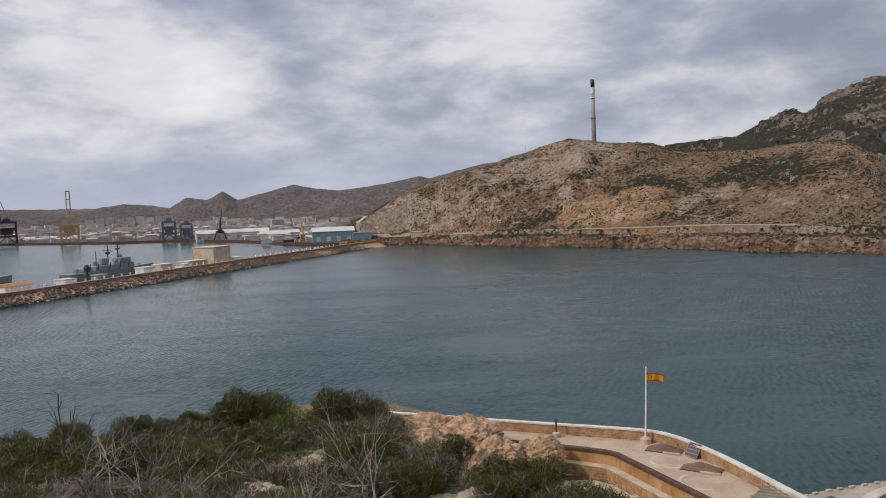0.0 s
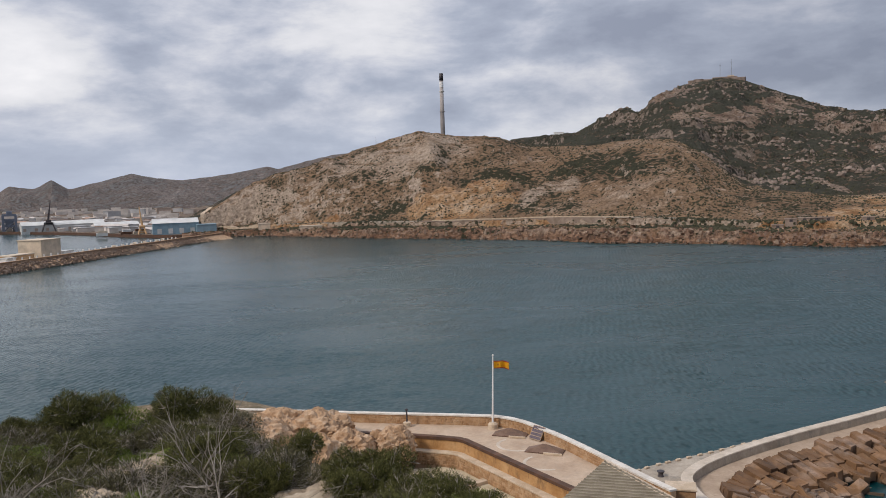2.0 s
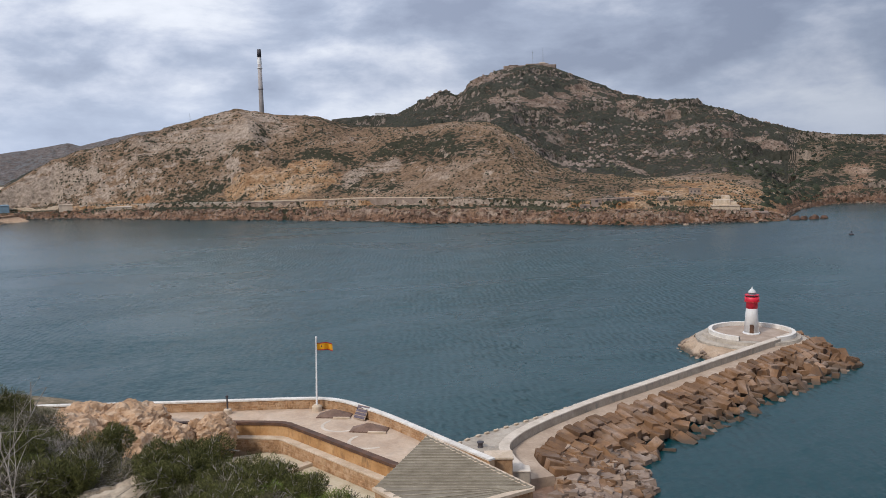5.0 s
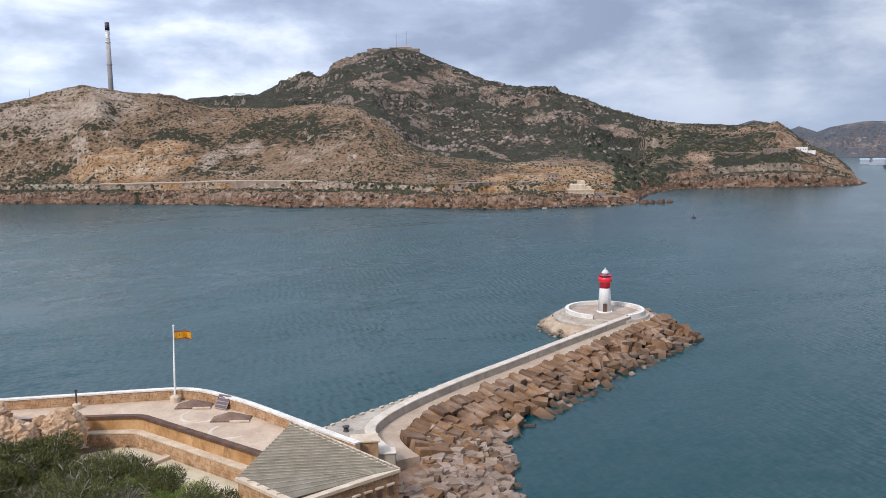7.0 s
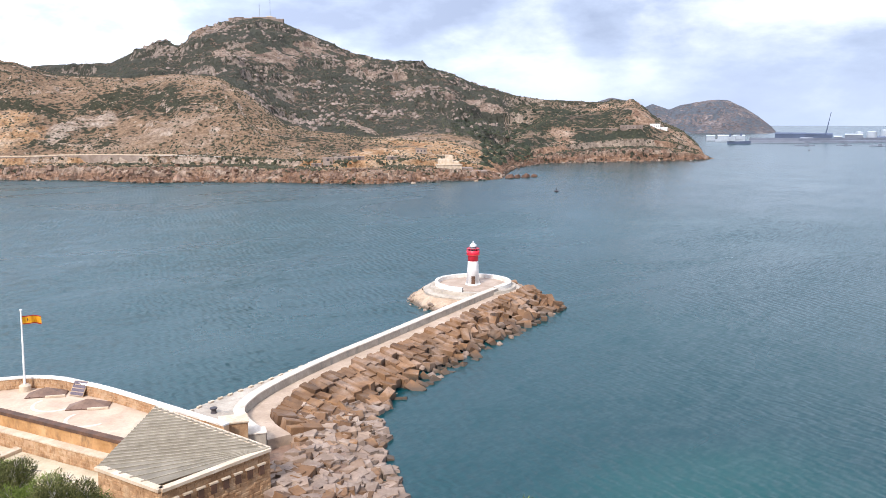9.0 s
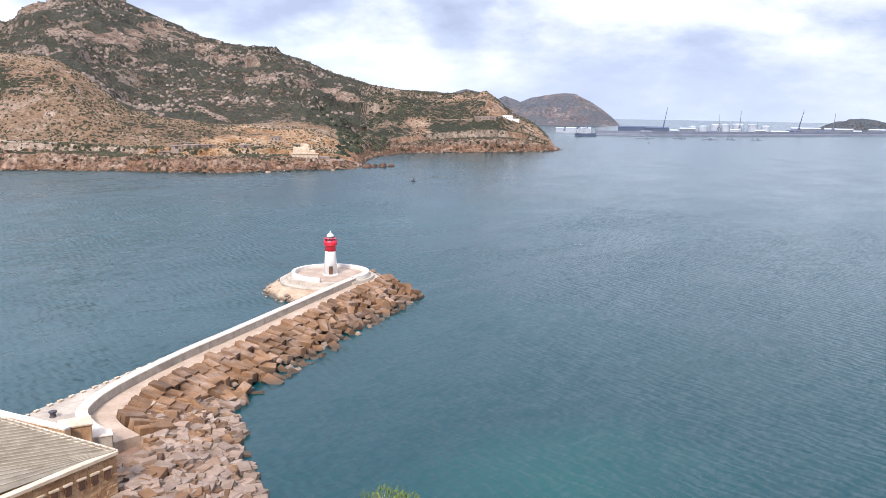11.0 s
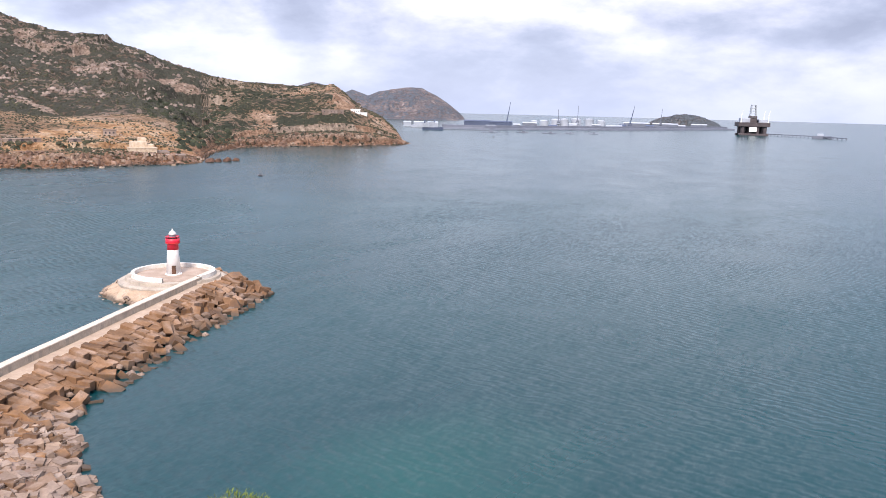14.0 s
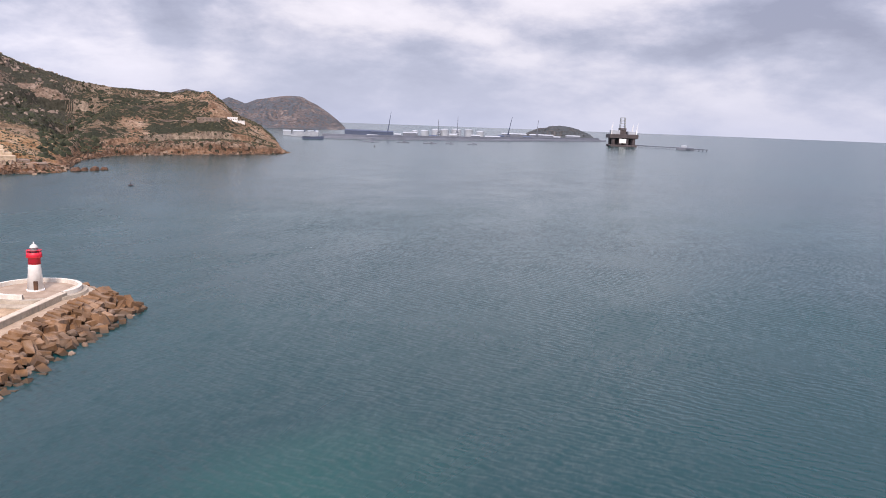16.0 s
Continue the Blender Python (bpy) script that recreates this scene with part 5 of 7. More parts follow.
def naval_ship(m, length, label):
    ob = thing("naval_ship", m, label, "ship")
    k = length / 70
    part("hull", hull(length, 9.5 * k, 4.2 * k), M_NAVY, ob)
    part("deckhouse", box(-16 * k, 14 * k, -3.4 * k, 3.4 * k, 4.2 * k, 7.2 * k, 0.3), M_NAVY, ob)
    part("bridge", box(4 * k, 12 * k, -3.2 * k, 3.2 * k, 7.2 * k, 10.4 * k, 0.4), M_NAVY, ob)
    part("bridge_windows", box(11.9 * k, 12.15 * k, -2.8 * k, 2.8 * k, 8.8 * k, 9.6 * k), M_DARK, ob)
    part("funnel", box(-9 * k, -4 * k, -1.6 * k, 1.6 * k, 7.2 * k, 11 * k, 0.5), M_NAVY, ob)
    for x, h in ((5, 21), (-3, 19)):
        mst = part("mast", bar((x * k, 0, 8 * k), (x * k, 0, h * k), 0.45 * k, 0.2 * k, 6), M_DARK, ob, "dark lattice mast")
        part("radar", box((x - 1.5) * k, (x + 1.5) * k, -0.5, 0.5, (h - 6) * k, (h - 5) * k), M_DARK, mst)
        part("yard", bar((x * k, -3 * k, (h - 4) * k), (x * k, 3 * k, (h - 4) * k), 0.15 * k, seg=6), M_DARK, mst)
    part("gun", lathe([(1.6, 5.0 * k), (1.5, 6.6 * k), (0.8, 7.2 * k), (0, 7.2 * k)], 12), M_NAVY, ob)
    for x, y, z0, h in ((16, 0, 4.2, 3.4), (8, 1.6, 10.4, 2.2), (1, -1.8, 7.2, 2.8), (-13, 0, 7.2, 3.0), (-27, 0, 4.2, 2.6), (22, 0, 4.2, 2.0)):
        part("turret", lathe([(1.5 * k, z0 * k), (1.4 * k, (z0 + h * 0.7) * k), (0.7 * k, (z0 + h) * k), (0, (z0 + h) * k)], 10), M_NAVY, ob).location = (x * k, y * k, 0)
    for x in (9, 2, -6, -15, -21):
        part("davit", bar((x * k, -3.6 * k, 4.2 * k), (x * k, -4.4 * k, 8.6 * k), 0.22 * k, seg=6), M_DARK, ob)
    part("aft_house", box(-24 * k, -18 * k, -2.6 * k, 2.6 * k, 4.2 * k, 6.4 * k, 0.3), M_NAVY, ob)
    part("whip_antenna", bar((-12 * k, 0, 10 * k), (-12 * k, 0, 15 * k), 0.25 * k, seg=6), M_DARK, ob)
    return ob


naval_ship(at(22.6, 592, 0, 90 - 42), 84, "grey patrol ship moored inside the breakwater")
naval_ship(at(31.6, 556, 0, 90 - 50), 84, "grey warship moored astern, partly in view")

for s0 in (420, 432, 447, 455, 470, 486, 500):   # small things parked along the quay
    crate = thing("stacked_crates", on_dam(s0, 20 + (s0 % 3), 2.6, s0 % 40), "pale crates stacked on the breakwater quay", "cargo", "cargo on the quay")
    part("lower", box(-3, 3, -1.2, 1.2, 0, 2.2, 0.1), M_LWHITE if s0 % 2 else M_BEIGE, crate)
    part("upper", box(-2, 1.6, -1.2, 1.2, 2.2, 3.4, 0.1), M_BEIGE, crate)
# far shore of the harbour: quays, sheds, cranes, the town and the hills behind
HILLS = [(34, 0.6, 3200), (28.9, 0.58, 3200), (25.7, 0.46, 3100), (23.5, 0.42, 3000), (21.6, 0.66, 2900), (19.9, 0.5, 2900), (18.8, 0.25, 2800), (17.7, 0.9, 2700), (16.3, 0.75, 2650), (15.25, 1.29, 2600), (14.3, 0.68, 2600), (12.3, 1.15, 2550), (10.45, 1.6, 2500),
         (9.2, 1.3, 2450), (7.3, 1.08, 2400), (5.0, 1.28, 2350), (3.3, 1.57, 2300), (1.7, 1.88, 2250), (0.9, 1.65, 2200), (-1.2, 2.2, 2150), (-3.2, 2.6, 2100), (-4.6, 2.7, 2050), (-8, 2.2, 2050)]
SHORE = [(34, 1560), (29, 1463), (22.5, 1254), (17.8, 1191), (13.5, 1040), (10.6, 919), (8.0, 865), (4, 850), (-8, 980)]


def town_height(az, r, x, y):
    s, e, rh = float(table(az, SHORE, 1)), float(table(az, HILLS, 1)), float(table(az, HILLS, 2))
    if r < s:
        return -3 if r < s - 1 else 2.4
    z = 2.4 + 22 * ease((r - s) / (rh - s)) * 1.0
    zt = 42 + rh * math.tan(radians(e))
    foot = rh - 620
    if r > foot:
        u = (r - foot) / 620
        if u <= 1:
            z += (zt - z) * ease(u) * (0.8 + 0.2 * u) + 13 * fbm(x, y, 3, 150, 5) * math.sin(math.pi * min(1, u)) + 5 * fbm(x, y, 8, 40, 4) * (1 - u * 0.5)
        else:
            z = zt - (r - rh) * 0.2
    return z


town_az = [float(a) for a in np.arange(34, -8.1, -0.16)]


def town_rs(az):
    s, rh = float(table(az, SHORE, 1)), float(table(az, HILLS, 2))
    return [s - 2, s - 0.5] + [float(r) for r in (*np.linspace(s, rh - 620, 16), *np.linspace(rh - 600, rh, 44), rh + 150, rh + 400)]


def flat_rs(az):
    return [r for r in town_rs(az)][:20]


def hill_rs(az):
    return [r for r in town_rs(az)][19:]


land("harbour_ground", M_PLAIN, town_az, flat_rs, town_height, "flat harbour land with quays, paled by painted-in haze", "ground")
land("far_hill", M_FAR, town_az, hill_rs, town_height, "brown hills behind the town, greyed by painted-in haze", "hills")
quay_face = bmesh.new()
tops = [polar(float(a), float(table(a, SHORE, 1)) - 1.2) for a in np.arange(34, 4, -0.5)]
sweep(tops, [(0, -2), (0, 2.9), (-3, 2.9), (-3, -2)], quay_face)
tagged(link_mesh("harbour_quay", quay_face, M_RUST), "dark concrete quay edge of the inner harbour", "quay", kind="structure")

palette = [M_TOWNA, M_TOWNB, M_TOWNA, M_TOWNC, M_TOWNB, M_TOWNA, M_PALE, M_TOWNC]
rest_of_town = bmesh.new()
for i in range(560):
    az = float(rng.uniform(8, 32))
    s = float(table(az, SHORE, 1))
    r = s + 40 + (i / 560) ** 1.3 * 900
    w, d, hh = float(rng.uniform(6, 22)), float(rng.uniform(6, 14)), float(rng.uniform(3, 6.5))
    if az > 20 and r > s + 500:
        hh *= 1.3
    m = at(az, r, town_height(az, r, *polar(az, r).xy), float(rng.uniform(-15, 15)))
    if i >= 290:
        add_box(rest_of_town, -w / 2, w / 2, -d / 2, d / 2, -3, hh, 0, m)
        continue
    block_house("town_building", m, w, d, hh, palette[int(rng.integers(0, 8))],
                "small distant harbour building", "building", [M_TOWNA, M_TOWNC, M_TOWND][int(rng.integers(0, 3))], "harbour buildings", 2.0 if rng.uniform() < 0.3 else 0)
tagged(link_mesh("far_town", rest_of_town, M_TOWNA), "pale houses of the town far behind the quays", "town", kind="stuff")
for i in range(9):
    az = 23.8 - i * 0.62
    q = block_house("apartment_block", at(az, 2150, 24, 0), 19, 12, 7 + 2 * (i % 3), M_TOWNA, "pale apartment block on the rise behind the town", "apartment block", group="apartment blocks")
    openings(q, 17, -6, 2, 4, 1.6, M_TOWNC)
for i in range(26):
    az = float(rng.uniform(0.5, 12))
    block_house("village_house", at(az, 1500 + float(rng.uniform(0, 260)), 14, float(rng.uniform(-20, 20))), float(rng.uniform(10, 26)), 9, float(rng.uniform(4, 8)), palette[int(rng.integers(0, 5))],
                "small distant house at the foot of the hills", "house", None, "houses under the hills")

shed = block_house("white_warehouse", at(14.8, 1165, 2.4, 6), 98, 34, 8.5, M_PALE, "long pale warehouse on the inner quay", "warehouse", M_PALE, pitch=4.5)
openings(shed, 104, -17, 1, 8, 3.4, M_TOWNB)
block_house("white_warehouse", at(11.6, 1110, 2.4, 4), 52, 26, 6.5, M_PALE, "lower pale warehouse on the inner quay", "warehouse", M_PALE, pitch=3.5)
hang = block_house("blue_hangar", at(7.9, 905, 2.4, 3), 46, 30, 12, M_TEAL, "blue-clad hangar with a white roof", "hangar", M_PALE, pitch=4.5)
openings(hang, 44, -15, 1, 4, 4.5, M_PALE)
wing = block_house("blue_hangar", at(5.9, 893, 2.4, 3), 20, 24, 9, M_TEAL, "lower wing of the blue hangar", "hangar", M_TEAL)
for k, az in enumerate((12.5, 11.0, 10.2, 9.7, 9.4)):
    c = thing("stacked_crates", at(az, 935 + k * 5, 2.4, 8 * k), "stack of pale cargo on the quay", "cargo", "cargo on the quay")
    part("lower", box(-6, 6, -2, 2, 0, 3, 0.1), (M_PALE, M_RUST, M_BEIGE)[k % 3], c)
    part("upper", box(-4, 5, -2, 2, 3, 5.5, 0.1), (M_BEIGE, M_PALE, M_RUST)[k % 3], c)


def gantry(m, mat, legs, height, jib, label):
    """A harbour crane: four-legged portal, cab, tower and a raised jib."""
    ob = thing("harbour_crane", m, label, "crane")
    for sx in (-1, 1):
        for sy in (-1, 1):
            part("leg", bar((sx * legs, sy * legs, 0), (sx * legs * 0.55, sy * legs * 0.55, height * 0.5), 1.0, 0.8, 6), mat, ob)
    part("portal", box(-legs * 0.7, legs * 0.7, -legs * 0.7, legs * 0.7, height * 0.48, height * 0.54, 0.2), mat, ob)
    part("cab", box(-3.2, 3.2, -3.2, 3.2, height * 0.54, height * 0.68, 0.3), mat, ob)
    part("tower", bar((0, 0, height * 0.6), (0, 0, height), 1.5, 0.9, 6), mat, ob)
    part("jib", bar((0, 0, height * 0.62), jib, 1.1, 0.5, 6), mat, ob)
    part("stay", bar((0, 0, height), jib, 0.3, seg=6), mat, ob)
    for z in (0.16, 0.32):
        part("brace", bar((-legs * (1 - z * 0.9), 0, height * z), (legs * (1 - z * 0.9), 0, height * z), 0.6, seg=6), mat, ob)
    return ob


def box_crane(m, mat, w, h, mast, label):
    ob = thing("harbour_crane", m, label, "crane")
    for x in (-w / 2, w / 2):
        for y in (-6, 6):
            part("leg", box(x - 1.5, x + 1.5, y - 1.5, y + 1.5, 0, h), mat, ob)
    for z in (h * 0.35, h * 0.7, h):
        part("beam", box(-w / 2 - 1, w / 2 + 1, -6.5, 6.5, z - 1.5, z + 1.5), mat, ob)
    part("brace", bar((-w / 2, -6, 0), (w / 2, -6, h * 0.7), 0.7, seg=6), mat, ob)
    part("brace", bar((w / 2, -6, 0), (-w / 2, -6, h * 0.7), 0.7, seg=6), mat, ob)
    part("machine_house", box(-w * 0.32, w * 0.32, -5, 5, h * 0.42, h * 0.66, 0.4), mat, ob)
    part("trolley", box(-w * 0.2, w * 0.24, -4, 4, h + 1.5, h + 5, 0.3), mat, ob)
    for x in (-2.6, 2.6):
        part("mast_post", bar((x, 0, h), (x, 0, h + mast), 0.95, seg=6), mat, ob)
    part("mast_top", box(-3.4, 3.4, -1, 1, h + mast - 1.2, h + mast + 0.4), mat, ob)
    for k in (0.35, 0.7):
        part("mast_rung", box(-2.8, 2.8, -0.5, 0.5, h + mast * k - 0.5, h + mast * k + 0.5), mat, ob)
    return ob


c1 = box_crane(at(28.6, 1440, 2.4), M_DARK, 27, 34, 6, "dark steel quay crane with a raised jib")
part("jib", bar((-8, 0, 34), (-13, 0, 92), 2.2, 1.3, 6), M_DARK, c1)
part("jib_stay", bar((4, 0, 38), (-12, 0, 84), 0.4, seg=6), M_DARK, c1)
box_crane(at(25.0, 1345, 2.4), M_CRANEY, 24, 36, 42, "ochre-yellow shipyard gantry with a tall mast")
box_crane(at(18.9, 1215, 2.4), M_CRANEB, 17, 26, 6, "blue steel quay crane by the warehouse")
box_crane(at(17.8, 1210, 2.4), M_CRANEB, 15, 22, 5, "blue quay crane beside the warehouse")
gantry(at(15.6, 1150, 2.4), M_DARK, 8, 22, (3.5, 0, 40), "dark jib crane in front of the warehouse")
g2 = gantry(at(10.0, 930, 2.4), M_CRANEY, 4, 14, (-2, 0, 30), "yellow jib crane beside the hangar")
for az, r, h in ((30.5, 1500, 20), (27.3, 1450, 24), (26.2, 1420, 18), (21.4, 1290, 16)):
    lp = thing("lamp_mast", at(az, r, 2.4), "thin quay lamp mast", "lamp post", "quay lamp masts")
    part("pole", bar((0, 0, 0), (0, 0, h), 0.4, 0.25, 6), M_GREY, lp)
    part("head", box(-1.5, 1.5, -0.4, 0.4, h - 0.3, h + 0.4), M_GREY, lp)

# ---- the outer port, the headland and the islet beyond the cape ----
ESC = [(-50, 0.8), (-52.6, 1.05), (-53.8, 1.4), (-54.75, 1.2), (-55.9, 0.68), (-56.5, 0.96), (-57.6, 0.57), (-58.35, 0.88), (-60.2, 1.17), (-61.3, 1.17), (-62.4, 0.68), (-63.3, 0.12), (-64.1, -0.5), (-64.6, -1.0)]


def esc_height(az, r, x, y):
    e = float(table(az, ESC, 1))
    zt = 42 + 2900 * math.tan(radians(e))
    u = (r - 2350) / 550
    if u <= 1:
        return -2 + (zt + 2) * ease(u) ** 0.75 + (10 * fbm(x, y, 2, 160, 5) + 16 * (ridged(x, y, 5, 120, 5) - 1.1) + 5 * fbm(x, y, 5, 45, 4)) * math.sin(math.pi * u) * min(1, max(zt, 0) / 60)
    return zt - (r - 2900) * 0.2


land("headland", M_ESC, [float(a) for a in np.arange(-50, -64.65, -0.09)], lambda az: [float(r) for r in (*np.linspace(2350, 2900, 44), 3000, 3200)], esc_height, "craggy headland beyond the cape, greyed by painted-in haze", "headland")


def islet_height(az, r, x, y):
    u = (az + 79.4) / 2.55
    v = (r - 2330) / 120
    q = max(0.0, 1 - u * u) ** 0.6 * max(0.0, 1 - v * v) ** 0.5
    return -3 + 34 * q + 3 * q * fbm(x, y, 1, 40, 4) + (3.0 if -0.55 < u < 0.3 else 0) * q


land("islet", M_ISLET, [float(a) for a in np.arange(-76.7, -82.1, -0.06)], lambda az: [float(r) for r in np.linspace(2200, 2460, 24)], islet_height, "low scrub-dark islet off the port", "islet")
pier = thing("port_mole", Matrix(), "long low grey mole of the outer port", "breakwater", kind="structure")
MOLE_AT = ((-62.8, 1510), (-66, 1505), (-70, 1600), (-75, 1735), (-79, 1930), (-82.4, 2120))


def inshore(az, r):
    """Distance of a berth behind the outer mole, whose line, nearer on the cape's side, is set to fit the camera's
    view.
    """
    return float(table(az, MOLE_AT, 1)) + (r - 2000) * 0.55


line = [polar(a, r).xy for a, r in ((-62.8, 1510), (-66, 1505), (-70, 1600), (-75, 1735), (-79, 1930), (-82.4, 2120))]
line = [Vector(p) for p in line]
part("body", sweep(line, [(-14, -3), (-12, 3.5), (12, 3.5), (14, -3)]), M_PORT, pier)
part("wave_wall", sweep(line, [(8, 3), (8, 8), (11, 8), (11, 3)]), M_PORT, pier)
jetty = thing("tanker_jetty", Matrix(), "low jetty running out from the rig berth", "jetty", kind="structure")
jl = [polar(a, r).xy for a, r in ((-84.5, 1700), (-87.2, 1640), (-89.4, 1560))]
part("deck", sweep([Vector(p) for p in jl], [(-2, 2.5), (-2, 4), (2, 4), (2, 2.5)]), M_PORT, jetty)
for k in range(22):
    p = Vector(jl[0]).lerp(Vector(jl[2]), k / 21)
    part("pile", bar((p.x, p.y, -3), (p.x, p.y, 2.6), 0.8, seg=6), M_PORT, jetty)
part("berth_head", box(-16, 16, -6, 6, -2, 5, 0.2, at(-88.0, 1610)), M_PORT, jetty)
part("hut", box(-5, 5, -3, 3, 5, 9, 0.2, at(-87.9, 1610)), M_PORTW, jetty)
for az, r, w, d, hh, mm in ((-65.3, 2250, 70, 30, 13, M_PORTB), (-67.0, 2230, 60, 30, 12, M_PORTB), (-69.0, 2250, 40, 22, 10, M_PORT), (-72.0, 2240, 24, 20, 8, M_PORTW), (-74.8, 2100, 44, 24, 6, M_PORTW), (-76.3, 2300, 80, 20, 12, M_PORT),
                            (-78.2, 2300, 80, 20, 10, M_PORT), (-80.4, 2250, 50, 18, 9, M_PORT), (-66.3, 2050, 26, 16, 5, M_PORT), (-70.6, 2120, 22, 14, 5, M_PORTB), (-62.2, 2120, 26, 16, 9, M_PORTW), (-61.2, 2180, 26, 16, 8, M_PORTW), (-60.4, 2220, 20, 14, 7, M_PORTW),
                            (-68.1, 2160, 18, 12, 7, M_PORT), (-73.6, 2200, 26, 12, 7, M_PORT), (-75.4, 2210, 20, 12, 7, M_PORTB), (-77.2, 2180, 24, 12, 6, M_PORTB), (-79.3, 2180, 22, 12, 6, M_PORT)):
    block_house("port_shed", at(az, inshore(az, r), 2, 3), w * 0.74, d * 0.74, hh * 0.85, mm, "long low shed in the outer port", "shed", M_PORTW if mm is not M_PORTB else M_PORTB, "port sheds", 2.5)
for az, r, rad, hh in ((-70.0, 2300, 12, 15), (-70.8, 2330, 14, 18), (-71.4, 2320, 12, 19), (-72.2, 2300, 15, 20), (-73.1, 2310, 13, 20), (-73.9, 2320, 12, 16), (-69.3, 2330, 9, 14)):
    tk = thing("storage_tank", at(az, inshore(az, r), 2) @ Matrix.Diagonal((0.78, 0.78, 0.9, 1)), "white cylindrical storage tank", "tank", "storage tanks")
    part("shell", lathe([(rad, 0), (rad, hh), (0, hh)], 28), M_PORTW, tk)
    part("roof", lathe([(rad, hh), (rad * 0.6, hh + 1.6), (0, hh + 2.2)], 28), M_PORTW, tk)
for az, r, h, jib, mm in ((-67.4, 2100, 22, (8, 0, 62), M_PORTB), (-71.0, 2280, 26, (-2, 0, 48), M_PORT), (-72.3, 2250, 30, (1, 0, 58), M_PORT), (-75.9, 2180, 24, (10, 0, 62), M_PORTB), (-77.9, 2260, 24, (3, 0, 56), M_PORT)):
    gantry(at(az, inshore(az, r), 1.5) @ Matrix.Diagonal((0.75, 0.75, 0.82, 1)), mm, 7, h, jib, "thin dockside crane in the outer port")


def freighter(m, length, mat, label):
    ob = thing("freighter", m, label, "ship")
    part("hull", hull(length, length * 0.15, 7), mat, ob)
    part("superstructure", box(-length * 0.42, -length * 0.2, -6, 6, 7, 19, 0.5), M_PORTW, ob)
    part("bridge", box(-length * 0.34, -length * 0.22, -7.5, 7.5, 19, 22, 0.4), M_PORTW, ob)
    part("funnel", bar((-length * 0.38, 0, 19), (-length * 0.38, 0, 27), 2, 1.8, 10), M_PORTB, ob)
    for x in (0.0, 0.2):
        part("deck_crane", bar((length * x, 0, 7), (length * x, 0, 20), 1.0, 0.6, 6), M_PORTW, ob)
    part("foremast", bar((length * 0.42, 0, 8), (length * 0.42, 0, 17), 0.6, 0.3, 6), M_PORTW, ob)
    return ob


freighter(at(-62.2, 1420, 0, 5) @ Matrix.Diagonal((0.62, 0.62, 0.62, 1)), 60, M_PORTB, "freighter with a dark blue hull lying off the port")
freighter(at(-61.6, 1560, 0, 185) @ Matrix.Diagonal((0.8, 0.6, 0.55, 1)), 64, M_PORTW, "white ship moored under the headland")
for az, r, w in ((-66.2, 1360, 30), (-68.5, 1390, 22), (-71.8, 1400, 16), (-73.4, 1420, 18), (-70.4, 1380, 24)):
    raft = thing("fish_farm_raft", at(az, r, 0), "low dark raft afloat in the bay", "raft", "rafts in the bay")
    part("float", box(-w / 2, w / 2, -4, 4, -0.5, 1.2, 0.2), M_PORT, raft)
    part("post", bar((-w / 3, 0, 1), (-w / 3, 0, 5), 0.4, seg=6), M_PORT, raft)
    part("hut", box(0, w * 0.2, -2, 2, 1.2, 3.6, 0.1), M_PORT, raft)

# semi-submersible drilling rig
rig = thing("drilling_rig", at(-83.75, 1690, 0, 12) @ Matrix.Diagonal((0.76, 0.76, 0.88, 1)), "drilling rig with brown columns, pale deck houses and a derrick", "drilling rig")
for sx in (-1, 1):
    part("pontoon", box(-36, 36, sx * 20 - 7, sx * 20 + 7, -5, 4, 1.0), M_RIGO, rig)
    for x in (-27, -9, 9, 27):
        part("column", bar((x, sx * 20, 3), (x, sx * 20, 20), 5.0, 5.0, 16), M_RIGO, rig, "rust-brown column")
part("deck", box(-38, 38, -28, 28, 19, 28, 0.6), M_RIGO, rig, "dark deck hull")
part("white_stripe", box(-12, 6, -28.3, -27.9, 8, 18), M_LWHITE, rig)
part("deck_house", box(-32, -10, -22, 10, 28, 37, 0.4), M_PORTW, rig, "pale accommodation block")
part("helideck", lathe([(11, 38), (12, 39), (0, 39)], 8, None), M_GREY, rig)
part("drill_floor", box(-9, 9, -9, 9, 28, 42, 0.4), M_RIGO, rig)
for x, y in ((-7, -7), (7, -7), (-7, 7), (7, 7)):
    part("derrick_leg", bar((x, y, 40), (x * 0.75, y * 0.75, 66), 0.9, seg=6), M_GREY, rig)
for z in (46, 52, 58, 65):
    f = 1 - (z - 40) / 26 * 0.25
    part("derrick_ring", box(-7 * f - 0.6, 7 * f + 0.6, -7 * f - 0.6, 7 * f + 0.6, z, z + 1.2), M_GREY, rig)
part("engine_house", box(12, 32, -20, 16, 28, 35, 0.4), M_PORTW, rig)
for x, y in ((-33, -25), (33, -25), (33, 24)):
    part("deck_crane", bar((x, y, 28), (x, y, 46), 1.5, 0.8, 8), M_LWHITE, rig)
    part("crane_jib", bar((x, y, 42), (x + 3, y, 54), 0.7, 0.4, 6), M_LWHITE, rig)

# ---- pale track climbing the end of the hill ----
TRACK = [(2.1, 868), (3.2, 880), (4.4, 893), (5.3, 905), (6.0, 916), (6.0, 926), (5.5, 936)]
tr = smooth_path([tuple(polar(a, r)) for a, r in TRACK], 8)
tr = [Vector((p.x, p.y, max(coast_height(math.degrees(math.atan2(-p.x, p.y)), math.hypot(p.x, p.y), p.x, p.y), 4.0))) for p in tr]
bm = bmesh.new()
rows = []
